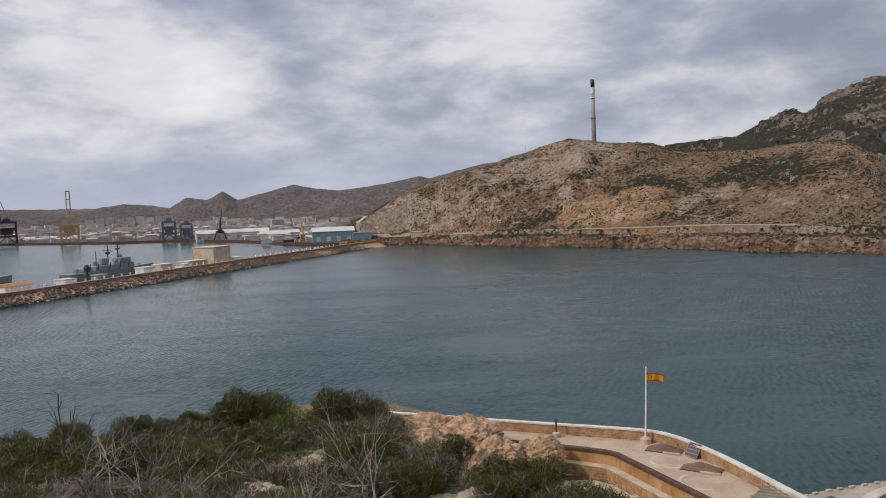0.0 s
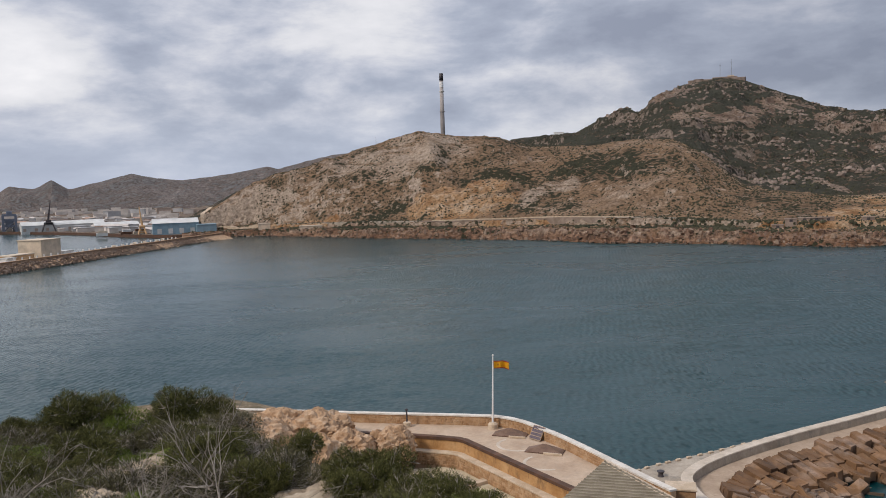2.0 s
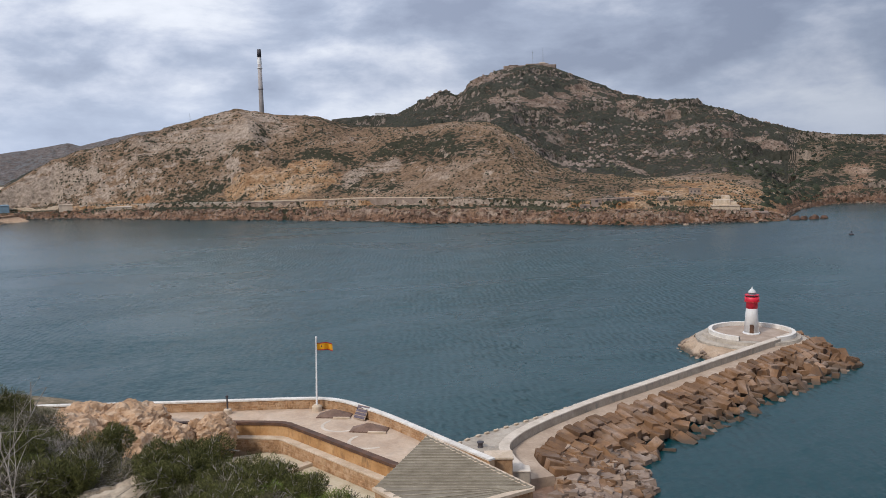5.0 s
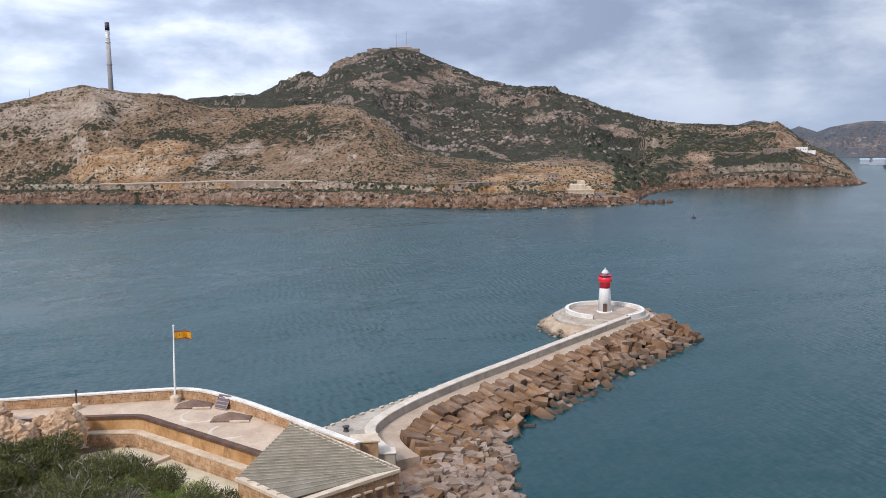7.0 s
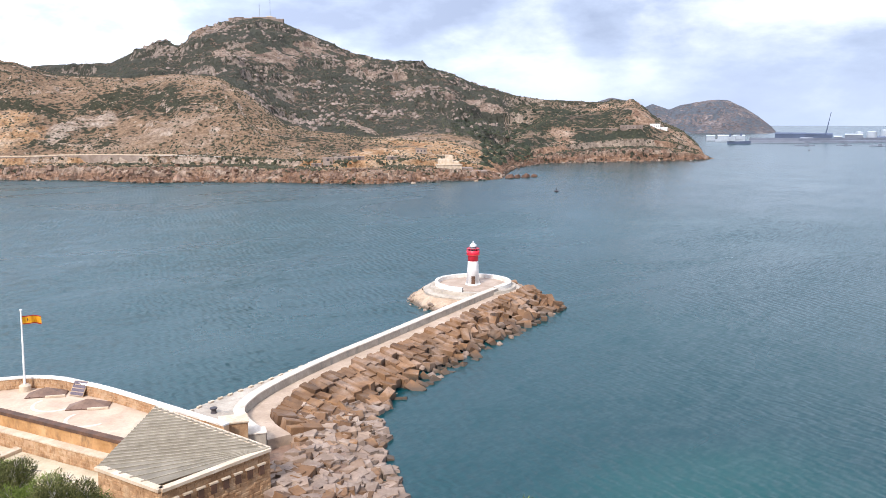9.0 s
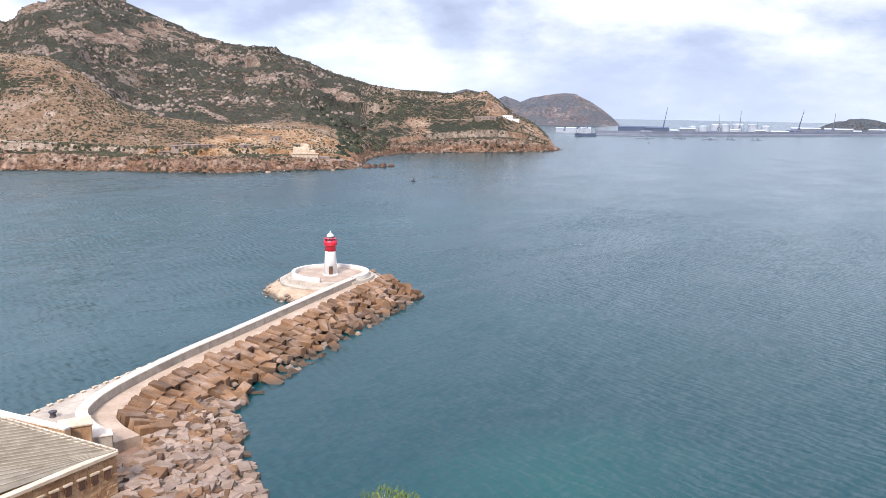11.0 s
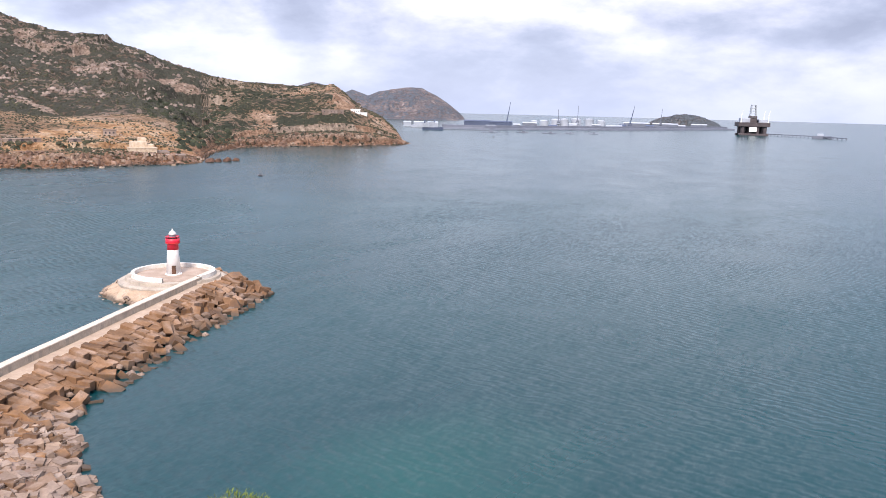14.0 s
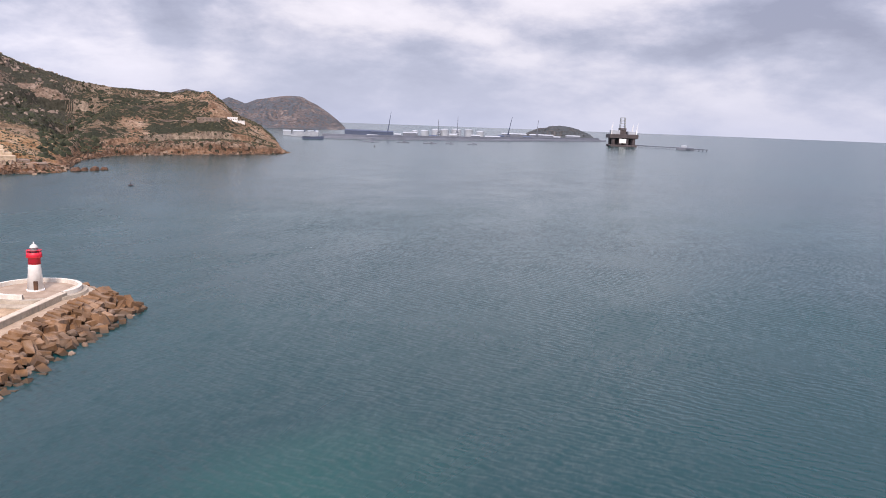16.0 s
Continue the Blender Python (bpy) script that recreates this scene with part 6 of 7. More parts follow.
for p, n in zip(tr, sides(tr)):
    rows.append([bm.verts.new((p.x + n.x * o, p.y + n.y * o, p.z + h)) for o, h in ((-2.4, -3), (-2.4, 1.3), (2.4, 1.3), (2.4, -3))])
for a, b in zip(rows, rows[1:]):
    for k in range(4):
        bm.faces.new((a[k], b[k], b[(k + 1) % 4], a[(k + 1) % 4]))
bmesh.ops.recalc_face_normals(bm, faces=bm.faces)
tagged(link_mesh("track", bm, M_COPING), "pale dirt track climbing the end of the hill", "track", kind="structure")

# ---- armour blocks of the mole ----
def block_mesh(name, w, d, h, seed, mat=None):
    r = random.Random(seed)
    bm = box(-w / 2, w / 2, -d / 2, d / 2, -h / 2, h / 2, 0.06)
    for v in bm.verts:
        v.co += Vector((r.uniform(-0.1, 0.1), r.uniform(-0.1, 0.1), r.uniform(-0.09, 0.09)))
    me = bpy.data.meshes.new(name)
    bm.to_mesh(me)
    bm.free()
    me.materials.append(mat or M_BLOCK)
    return me


BLOCKS = [block_mesh("block", 2.9, 1.55, 1.5, k) for k in range(4)] + [block_mesh("block", 2.2, 1.7, 1.6, 10 + k) for k in range(3)]
PALE = [block_mesh("block", 2.3, 1.7, 1.5, 30 + k, M_PINK) for k in range(4)]
ROUND = []
for k in range(5):
    bm = bmesh.new()
    bmesh.ops.create_icosphere(bm, subdivisions=2, radius=0.85)
    for v in bm.verts:
        v.co *= 1 + 0.4 * noise.noise(v.co * 1.3 + Vector((k * 7, 0, 0)))
        v.co.z *= 0.75
    me = bpy.data.meshes.new("boulder")
    bm.to_mesh(me)
    bm.free()
    me.materials.append(M_PINK)
    ROUND.append(me)

armour = thing("armour_slope", Matrix(), "slope of tumbled ochre concrete blocks outside the mole", "armour blocks", kind="structure")
# the bed under the blocks, coloured near black as the shade in their gaps
full = mole_line + [Vector((138.8, 126.0)), Vector((141.0, 124.8))]
bed = bmesh.new()
bed_rows = []
for i, (p, nrm) in enumerate(zip(full, sides(full))):
    row = []
    for o, z in ((-4.4, 2.0), (-8.0, 0.7), (-12, -1.0), (-17, -3.2)):
        row.append(bed.verts.new((p.x + nrm.x * o, p.y + nrm.y * o, z)))
    bed_rows.append(row)
for a, b in zip(bed_rows, bed_rows[1:]):
    for k in range(3):
        bed.faces.new((a[k], b[k], b[k + 1], a[k + 1]))
part("bed", bed, M_RUST, armour, "rubble bed blackened for the shade between blocks")

brng = random.Random(11)
placed = []


def put_block(me, x, y, z, yaw, tilt, lean, s=1.0):
    placed.append((me, Matrix.Translation((x, y, z)) @ Euler((tilt, lean, yaw)).to_matrix().to_4x4() @ Matrix.Diagonal((s, s * brng.uniform(0.9, 1.1), s, 1))))


lengths = [0.0]
for a, b in zip(full, full[1:]):
    lengths.append(lengths[-1] + (b - a).length)


def along(s):
    i = max(k for k in range(len(full) - 1) if lengths[k] <= s)
    u = (s - lengths[i]) / (lengths[i + 1] - lengths[i])
    d = (full[i + 1] - full[i]).normalized()
    return full[i].lerp(full[i + 1], u), Vector((-d.y, d.x)), math.atan2(d.y, d.x)


total = lengths[-1]
s = 1.0
while s < total - 0.3:
    p, nrm, yaw = along(s)
    start = max(0.0, 1 - s / 42)
    cz, co, cy = brng.uniform(-0.28, 0.28), brng.uniform(-0.5, 0.5), brng.gauss(0, 0.07)
    for k in range(6):   # three laid courses, the rest tumbled
        neat = k < (3 + (brng.random() < 0.5) if s < total * 0.55 else 1 + (brng.random() < 0.5))
        o = -6.0 - k * 1.84 + co * 0.6 + brng.uniform(-0.2, 0.2)
        wild = 0.08 + 0.04 * k if neat else 0.5
        if brng.random() < (0.05 if neat else 0.14):
            continue
        z = 2.75 + cz - 0.62 * k + brng.uniform(-0.15, 0.15) * (1.3 if neat else 2.4)
        q = p + nrm * o
        side = math.pi / 2 if neat else brng.uniform(0.6, 2.6)
        put_block(brng.choice(BLOCKS[:4] if neat else BLOCKS + ROUND[:2]), q.x, q.y, z, yaw + side + cy + brng.gauss(0, wild), brng.gauss(0, wild * 0.6), -0.24 + brng.gauss(0, wild * 0.6), brng.uniform(0.85, 1.0) if neat else brng.uniform(0.55, 1.1))
    s += 1.78 + brng.uniform(-0.06, 0.16)
# round the end of the mole head
for i in range(34):
    a = radians(-100 + i * 3.0 + brng.uniform(-2, 2))
    for rr, z in ((12.4, 1.7), (13.8, 0.7), (15.0, -0.3)):
        if brng.random() < 0.86:
            put_block(brng.choice(BLOCKS + ROUND), LH.x + rr * math.cos(a), LH.y + rr * math.sin(a), z + brng.uniform(-0.3, 0.4), a + brng.gauss(0, 0.5), brng.gauss(0, 0.3), brng.gauss(0, 0.3), brng.uniform(0.8, 1.1))
# boulders and small blocks at the root, below the guardhouse
for i in range(1900):
    x, y = brng.uniform(38, 68), brng.uniform(55, 94)
    edge = 53.5 + (y - 70) * 0.62
    if x < 40.5 + (y - 74) * 0.15 or x > edge + 2.5 or min((Vector((x, y)) - q).length for q in mole_line[::2]) < 5.2 or (x < 42.2 and y > 72.5):
        continue
    z = 1.9 - 2.0 * ease((x - edge + 11) / 12)
    put_block(brng.choice(ROUND[:2] + PALE + PALE + BLOCKS[4:]), x, y, z + brng.uniform(-0.2, 0.3), brng.uniform(0, 3.1), brng.gauss(0, 0.16), brng.gauss(0, 0.16), brng.uniform(0.5, 0.98))
for i in range(60):   # stones along the lee side of the head
    a, rr = radians(brng.uniform(60, 250)), brng.uniform(13.6, 15.8)
    put_block(brng.choice(ROUND), LH.x + rr * math.cos(a), LH.y + rr * math.sin(a), 2.2 - (rr - 12.3) * 0.75, brng.uniform(0, 3), brng.gauss(0, 0.3), brng.gauss(0, 0.3), brng.uniform(0.3, 0.7))
placed.sort(key=lambda e: math.hypot(e[1].translation.x - 55, e[1].translation.y - 88))
for me, m in placed[:300]:
    ob = new("block" if me.name.startswith("block") else "boulder", me)
    ob.parent = armour
    ob.matrix_basis = m
for mat, label in ((M_BLOCK, "more tumbled ochre blocks towards the mole head"), (M_PINK, "more pale boulders and blocks at the mole's root")):
    verts, faces = [], []
    for me, m in placed[300:]:
        if me.materials[0] is not mat:
            continue
        k = len(verts)
        verts += [tuple(m @ v.co) for v in me.vertices]
        faces += [tuple(k + i for i in f.vertices) for f in me.polygons]
    rest = raw_mesh("block_rest", verts, faces, mat)
    rest.parent = armour
    tagged(rest, label, kind="stuff")

# ---- foot of the guardhouse: rocky apron ----
apron = bmesh.new()
grid = []
for i in range(26):
    row = []
    for k in range(30):
        x, y = 34 + i * 1.1, 54 + k * 1.3
        z = 1.6 - 2.8 * ease((x - 47.5 - (y - 70) * 0.62) / 9) - 1.0 * ease((62 - y) / 10) + 0.35 * fbm(x, y, 1, 5, 4)
        row.append(apron.verts.new((x, y, z)))
    grid.append(row)
for a, b in zip(grid, grid[1:]):
    for k in range(29):
        apron.faces.new((a[k], b[k], b[k + 1], a[k + 1]))
tagged(link_mesh("rock_apron", apron, M_SHORE), "low rocky apron below the guardhouse", "rock", kind="structure")


# ---- masonry: stones standing proud of their mortar ----
def face_stones(a, b, z0, z1, out, size, seed):
    """Stones on a wall face from a to b in plan, proud by a few centimetres."""
    r = random.Random(seed * 7 + 1)
    a, b = Vector(a).to_2d(), Vector(b).to_2d()
    d = (b - a)
    length = d.length
    d.normalize()
    vs, fs = [], []
    z = z0
    while z < z1 - size * 0.3:
        h = min(size * r.uniform(0.7, 1.1), z1 - z)
        x = -r.uniform(0, size)
        while x < length:
            w = size * r.uniform(0.7, 2.0)
            x0, x1 = max(0, x + 0.03), min(length, x + w - 0.03)
            x += w
            if x1 - x0 < 0.1:
                continue
            if r.random() < 0.12:
                continue
            e, k = r.uniform(0.02, 0.08), len(vs)
            for lift, q in ((0.0, 0.0), (e, 0.05)):
                for xx, zz in ((x0 + q, z + 0.03 + q), (x1 - q, z + 0.03 + q), (x1 - q, z + h - 0.03 - q), (x0 + q, z + h - 0.03 - q)):
                    p = a + d * xx
                    vs.append((p.x + out[0] * lift, p.y + out[1] * lift, zz + r.uniform(-0.06, 0.06)))
            fs += [(k + 4, k + 5, k + 6, k + 7)] + [(k + i, k + (i + 1) % 4, k + 4 + (i + 1) % 4, k + 4 + i) for i in range(4)]
        z += h
    return vs, fs


def stone_part(name, runs, size, parent, mat, label):
    verts, faces = [], []
    for n, (a, b, z0, z1, out) in enumerate(runs):
        vs, fs = face_stones(a, b, z0, z1, out, size, n)
        k = len(verts)
        verts += vs
        faces += [tuple(k + i for i in f) for f in fs]
    ob = raw_mesh(name, verts, faces, mat)
    ob.parent = parent
    return tagged(ob, label, kind="stuff")


runs = []
for (p, q) in zip(outer, outer[1:]):
    n = Vector((p.y - q.y, q.x - p.x)).normalized()
    runs.append((p - n * 0.30, q - n * 0.30, DECK, TOP - 0.22, (-n.x, -n.y)))
stone_part("rubble_stone", runs, 0.42, parapet, M_STONE, "ochre rubble stones of the parapet")
runs = []
for (p, q) in zip(inner, inner[1:]):
    n = Vector((p.y - q.y, q.x - p.x)).normalized()
    runs.append((p - n * 1.3, q - n * 1.3, COURT, DECK - 2.15, (-n.x, -n.y)))
stone_part("rubble_stone", runs, 0.45, retaining, M_STONE, "ochre rubble stones below the ledge")


def outward(a, b):
    c = (A + R + F + L) / 4
    n = Vector((b.y - a.y, a.x - b.x)).normalized()
    return n if n.dot(((a + b) / 2 - c).to_2d()) > 0 else -n


n1, n2, n3 = outward(F, R), outward(L, F), outward(R, A)
stone_part("rubble_stone", [(F, R, -1, 6.7, n1), (L, F, -1, 6.7, n2), (R, A, 3, 6.7, n3)], 0.5, house, M_STONE, "ochre rubble stones of the guardhouse")
for i in range(8):
    p = F.lerp(R, 0.10 + i * 0.115)
    ang = math.atan2((R - F).y, (R - F).x)
    m = Matrix.Translation((p.x + n1.x * 0.06, p.y + n1.y * 0.06, 5.0)) @ Matrix.Rotation(ang, 4, "Z")
    # no recess: a solid dark slab stands in for the loophole's shade
    lp = part("loophole", box(-0.32, 0.32, -0.16, 0.12, -0.5, 0.5, 0.0, m), M_RUST, house, "dark slab standing for a shaded loophole")
    part("lintel", box(-0.5, 0.5, -0.22, 0.12, 0.5, 0.72, 0.03, m), M_COPING, lp)

# pier at the end of the parapet
pier2 = thing("gate_pier", Matrix.Translation((43.0, 84.6, 0)) @ Matrix.Rotation(radians(-24), 4, "Z"), "square ochre stone pier at the end of the parapet", "pier")
part("shaft", box(-1.6, 1.6, -1.2, 1.2, 0, 6.4, 0.06), M_STONE, pier2)
part("cap", box(-1.75, 1.75, -1.35, 1.35, 6.4, 6.65, 0.05), M_COPING, pier2)
low_wall = thing("low_wall", Matrix.Translation((45.4, 84.2, 0)) @ Matrix.Rotation(radians(-24), 4, "Z"), "low white wall beside the mole's root", "wall")
part("body", box(-1.2, 1.4, -0.9, 0.9, 0, 4.4, 0.05), M_CONC, low_wall)
part("cap", box(-1.3, 1.5, -1.0, 1.0, 4.4, 4.6, 0.05), M_WHITE, low_wall)
boll = thing("mooring_bollard", Matrix.Translation((47.6, 99.4, 2.0)) @ Matrix.Diagonal((0.6, 0.6, 0.6, 1)), "squat black mooring bollard on the quay", "bollard")
part("stem", lathe([(0.75, 0), (0.6, 0.3), (0.55, 0.9)], 16), M_DARK, boll)
part("head", lathe([(0.55, 0.85), (0.85, 1.05), (0.85, 1.3), (0.0, 1.45)], 16), M_DARK, boll)

# ---- things on the terrace ----
flag_pole = thing("flagpole", Matrix.Translation((28.3, 115.7, DECK)), "white flagpole flying a small yellow and red flag", "flagpole")
part("foot", lathe([(0.75, 0), (0.75, 0.75), (0.45, 1.0), (0.0, 1.0)], 20), M_COPING, flag_pole, "round concrete foot")
part("pole", bar((0, 0, 0.9), (0.32, 0.05, 11.1), 0.15, 0.09, 14), M_LWHITE, flag_pole, "white painted pole")
part("truck", lathe([(0.0, 11.05), (0.16, 11.15), (0.16, 11.3), (0.0, 11.4)], 12), M_LWHITE, flag_pole).location = (0.32, 0.05, 0)


def cloth(z0, z1):
    bm = bmesh.new()
    rows = []
    for i in range(15):
        x = 0.38 + i * 0.165
        y = 0.16 * math.sin(i * 0.75) * i / 9
        sag = 0.012 * i * i * 0.12
        rows.append([bm.verts.new((x, y + 0.03 * math.sin(3 * z + i), z - sag - 0.05 * math.sin(i * 0.6))) for z in np.linspace(z0, z1, 4)])
    for a, b in zip(rows, rows[1:]):
        for k in range(3):
            bm.faces.new((a[k], b[k], b[k + 1], a[k + 1]))
    bmesh.ops.solidify(bm, geom=bm.faces, thickness=0.02)
    return bm


flag = part("flag", cloth(9.38, 10.26), M_YELLOW, flag_pole, "yellow middle band of the flag")
part("red_stripe", cloth(10.26, 10.40), M_FRED, flag)
part("red_stripe", cloth(9.24, 9.38), M_FRED, flag)
emblem = bmesh.new()
add_box(emblem, 1.0, 1.35, -0.02, 0.2, 9.65, 10.0, 0.05)
part("emblem", emblem, M_RUST, flag)

for x, y in ((15.9, 120.6), (2.2, 126.2)):
    pst = thing("cannon_post", Matrix.Translation((x, y, DECK)), "short dark post on a pale concrete foot", "post", "posts on the terrace")
    part("foot", lathe([(0.6, 0), (0.6, 0.65), (0.4, 0.8), (0, 0.8)], 16), M_COPING, pst)
    part("stem", bar((0, 0, 0.7), (0, 0, 2.6), 0.14, 0.12, 10), M_DARK, pst)
    part("knob", lathe([(0, 2.45), (0.22, 2.55), (0.22, 2.75), (0, 2.85)], 10), M_DARK, pst)


def low_roof(m, w, d, h):
    """A low hipped lid of rusty sheet over a pit, with a pale kerb in front."""
    ob = thing("pit_cover", m, "low brown hipped cover over a gun pit", "cover", "gun-pit covers")
    bm = bmesh.new()
    vs = [bm.verts.new(v) for v in ((-w / 2, -d / 2, 0.12), (w / 2, -d / 2, 0.12), (w / 2, d / 2, 0.12), (-w / 2, d / 2, 0.12), (-w * 0.05, 0, h), (w * 0.05, 0, h))]
    for f in ((0, 1, 5, 4), (1, 2, 5), (2, 3, 4, 5), (3, 0, 4), (3, 2, 1, 0)):
        bm.faces.new([vs[i] for i in f])
    part("lid", bm, M_LIDBROWN, ob, "brown sheet lid")
    part("kerb", box(0.1, w / 2 + 0.1, -d / 2 - 0.3, -d / 2 - 0.05, 0, 0.3, 0.04), M_COPING, ob)
    part("frame", box(-w / 2, w / 2, -d / 2, d / 2, 0, 0.12), M_RUST, ob)
    for k in range(4):
        x = -w / 2 + w * (k + 0.5) / 4
        part("batten", box(x - 0.05, x + 0.05, -d / 2, d / 2, 0.1, 0.2), M_RUST, ob)
    return ob


M_LIDBROWN = rough_mat("brown_sheet", (0.10, 0.06, 0.045), (0.17, 0.105, 0.075), (0.24, 0.16, 0.12), 0.5, 0.8, 0.02)
low_roof(Matrix.Translation((30.0, 112.0, DECK)) @ Matrix.Rotation(radians(-30), 4, "Z"), 5.0, 2.2, 1.05)
low_roof(Matrix.Translation((32.6, 103.6, DECK)) @ Matrix.Rotation(radians(-32), 4, "Z"), 5.2, 2.2, 1.05)
M_PANEL = plain("dull_violet_print", (0.11, 0.085, 0.11), 0.6, wear=0.2, scale=3.0)
rack = thing("info_panel", Matrix.Translation((32.6, 108.6, DECK)) @ Matrix.Rotation(radians(-60), 4, "Z"), "slanted info board with faded violet print", "panel")
tilt = Matrix.Rotation(radians(-35), 4, "X")
part("board", box(-1.1, 1.1, -0.06, 0.06, 0.1, 2.2, 0.02, tilt), M_WALK, rack)
for k in range(4):
    part("stripe", box(-1.0, 1.0, -0.1, -0.062, 0.22 + k * 0.5, 0.6 + k * 0.5, 0.0, tilt), M_PANEL, rack)
for x in (-0.9, 0.9):
    part("leg", bar((x, 1.3, 0), (x, 0.8, 1.5), 0.06, seg=8), M_DARK, rack)
# faint pale arcs worn into the screed where the guns traversed
for cx, cy in ((29.8, 107.5), (31.3, 99.3)):
    bm = bmesh.new()
    for i in range(14):
        a0, a1 = radians(110 + i * 12), radians(110 + (i + 1) * 12)
        lo, hi = [[bm.verts.new((cx + r * math.cos(a), cy + r * math.sin(a), z)) for r, a in ((2.55, a0), (3.0, a0), (3.0, a1), (2.55, a1))] for z in (DECK - 0.1, DECK + 0.025)]
        bm.faces.new(hi)
        bm.faces.new((lo[0], lo[3], hi[3], hi[0]))
        bm.faces.new((lo[1], hi[1], hi[2], lo[2]))
    tagged(link_mesh("gun_track", bm, M_WHITE), "pale curved gun track set in the screed", "track", "gun tracks", "structure")
bm = box(-3.2, 3.2, -0.55, 0.55, 0, 0.5, 0.06)
step_ob = link_mesh("court_step", bm, M_COPING)
step_ob.matrix_basis = Matrix.Translation((22.6, 104.0, COURT)) @ Matrix.Rotation(radians(24), 4, "Z")
tagged(step_ob, "low pale stone step in the court", "step")


M_BOULDER = rough_mat("pale_limestone", (0.30, 0.235, 0.165), (0.46, 0.375, 0.275), (0.58, 0.49, 0.385), 0.8, 0.95, 0.15, stain=(0.20, 0.15, 0.10))
# ---- rocks on the slope ----
def crag(name, x, y, z, size, seed, label, mat=M_ROCK):
    """Eroded rock: a broken mass with clefts, ledges and a pitted skin."""
    bm = bmesh.new()
    bmesh.ops.create_icosphere(bm, subdivisions=5, radius=1.0)
    for v in bm.verts:
        q = v.co * 1.5 + Vector((seed * 3.7, 0, 0))
        warp = q + 0.25 * noise.noise_vector(q * 2.5)
        d, _ = noise.voronoi(Vector((warp.x, warp.y, warp.z * 1.8)) * 1.3)
        cleft = min(d[1] - d[0], 0.35) / 0.35
        pit = noise.ridged_multi_fractal(q * 3.5, 0.8, 2.2, 4, 1.0, 2.0) - 1.1
        v.co *= 0.90 + 0.09 * cleft + 0.24 * noise.fractal(q, 0.9, 2.1, 5) + 0.05 * pit
        v.co = Vector((v.co.x * size[0], v.co.y * size[1], v.co.z * size[2]))
    ob = link_mesh(name, bm, mat)
    ob.matrix_basis = Matrix.Translation((x, y, z)) @ Matrix.Rotation(seed * 1.3, 4, "Z")
    return tagged(ob, label, "rock", "rocks on the slope")


for k, (az, r, zc, sz) in enumerate([(-1.2, 117, 6.6, (5.5, 5, 3.4)), (1.6, 119, 7.2, (5, 5, 3.0)), (-3.2, 113, 4.6, (4.2, 4.5, 3.6)), (-0.6, 106, 5.0, (4.5, 5, 5.0)), (-6.6, 113.5, 5.0, (3.4, 2.6, 2.9)), (-5.6, 114.5, 4.6, (2.4, 2.4, 2.5)),
                                   (3.0, 110, 7.5, (5, 6, 4)), (-4.6, 104, 2.2, (3.2, 4, 3))]):
    p = polar(az, r)
    crag("rock_outcrop", p.x, p.y, zc, sz, k + 1, "eroded ochre rock outcrop beside the battery")
for k, (az, r, sz) in enumerate([(4.2, 19, (0.9, 0.8, 0.45)), (3.2, 22, (1.1, 0.9, 0.5)), (7.2, 27, (0.8, 0.7, 0.4)), (9.0, 28, (0.7, 0.5, 0.35)), (0.2, 26, (1.3, 0.8, 0.45)), (-1.6, 25.5, (1.4, 0.8, 0.5)), (12.5, 34, (0.8, 0.7, 0.5)), (1.5, 21, (1.0, 0.8, 0.4)), (16, 30, (0.6, 0.5, 0.3)), (-6.2, 22, (0.9, 0.6, 0.35))]):
    p = polar(az, r)
    crag("slope_boulder", p.x, p.y, ground_at(p.x, p.y) + sz[2] * 0.35, sz, k + 20, "pale ochre boulder among the bushes", M_BOULDER)


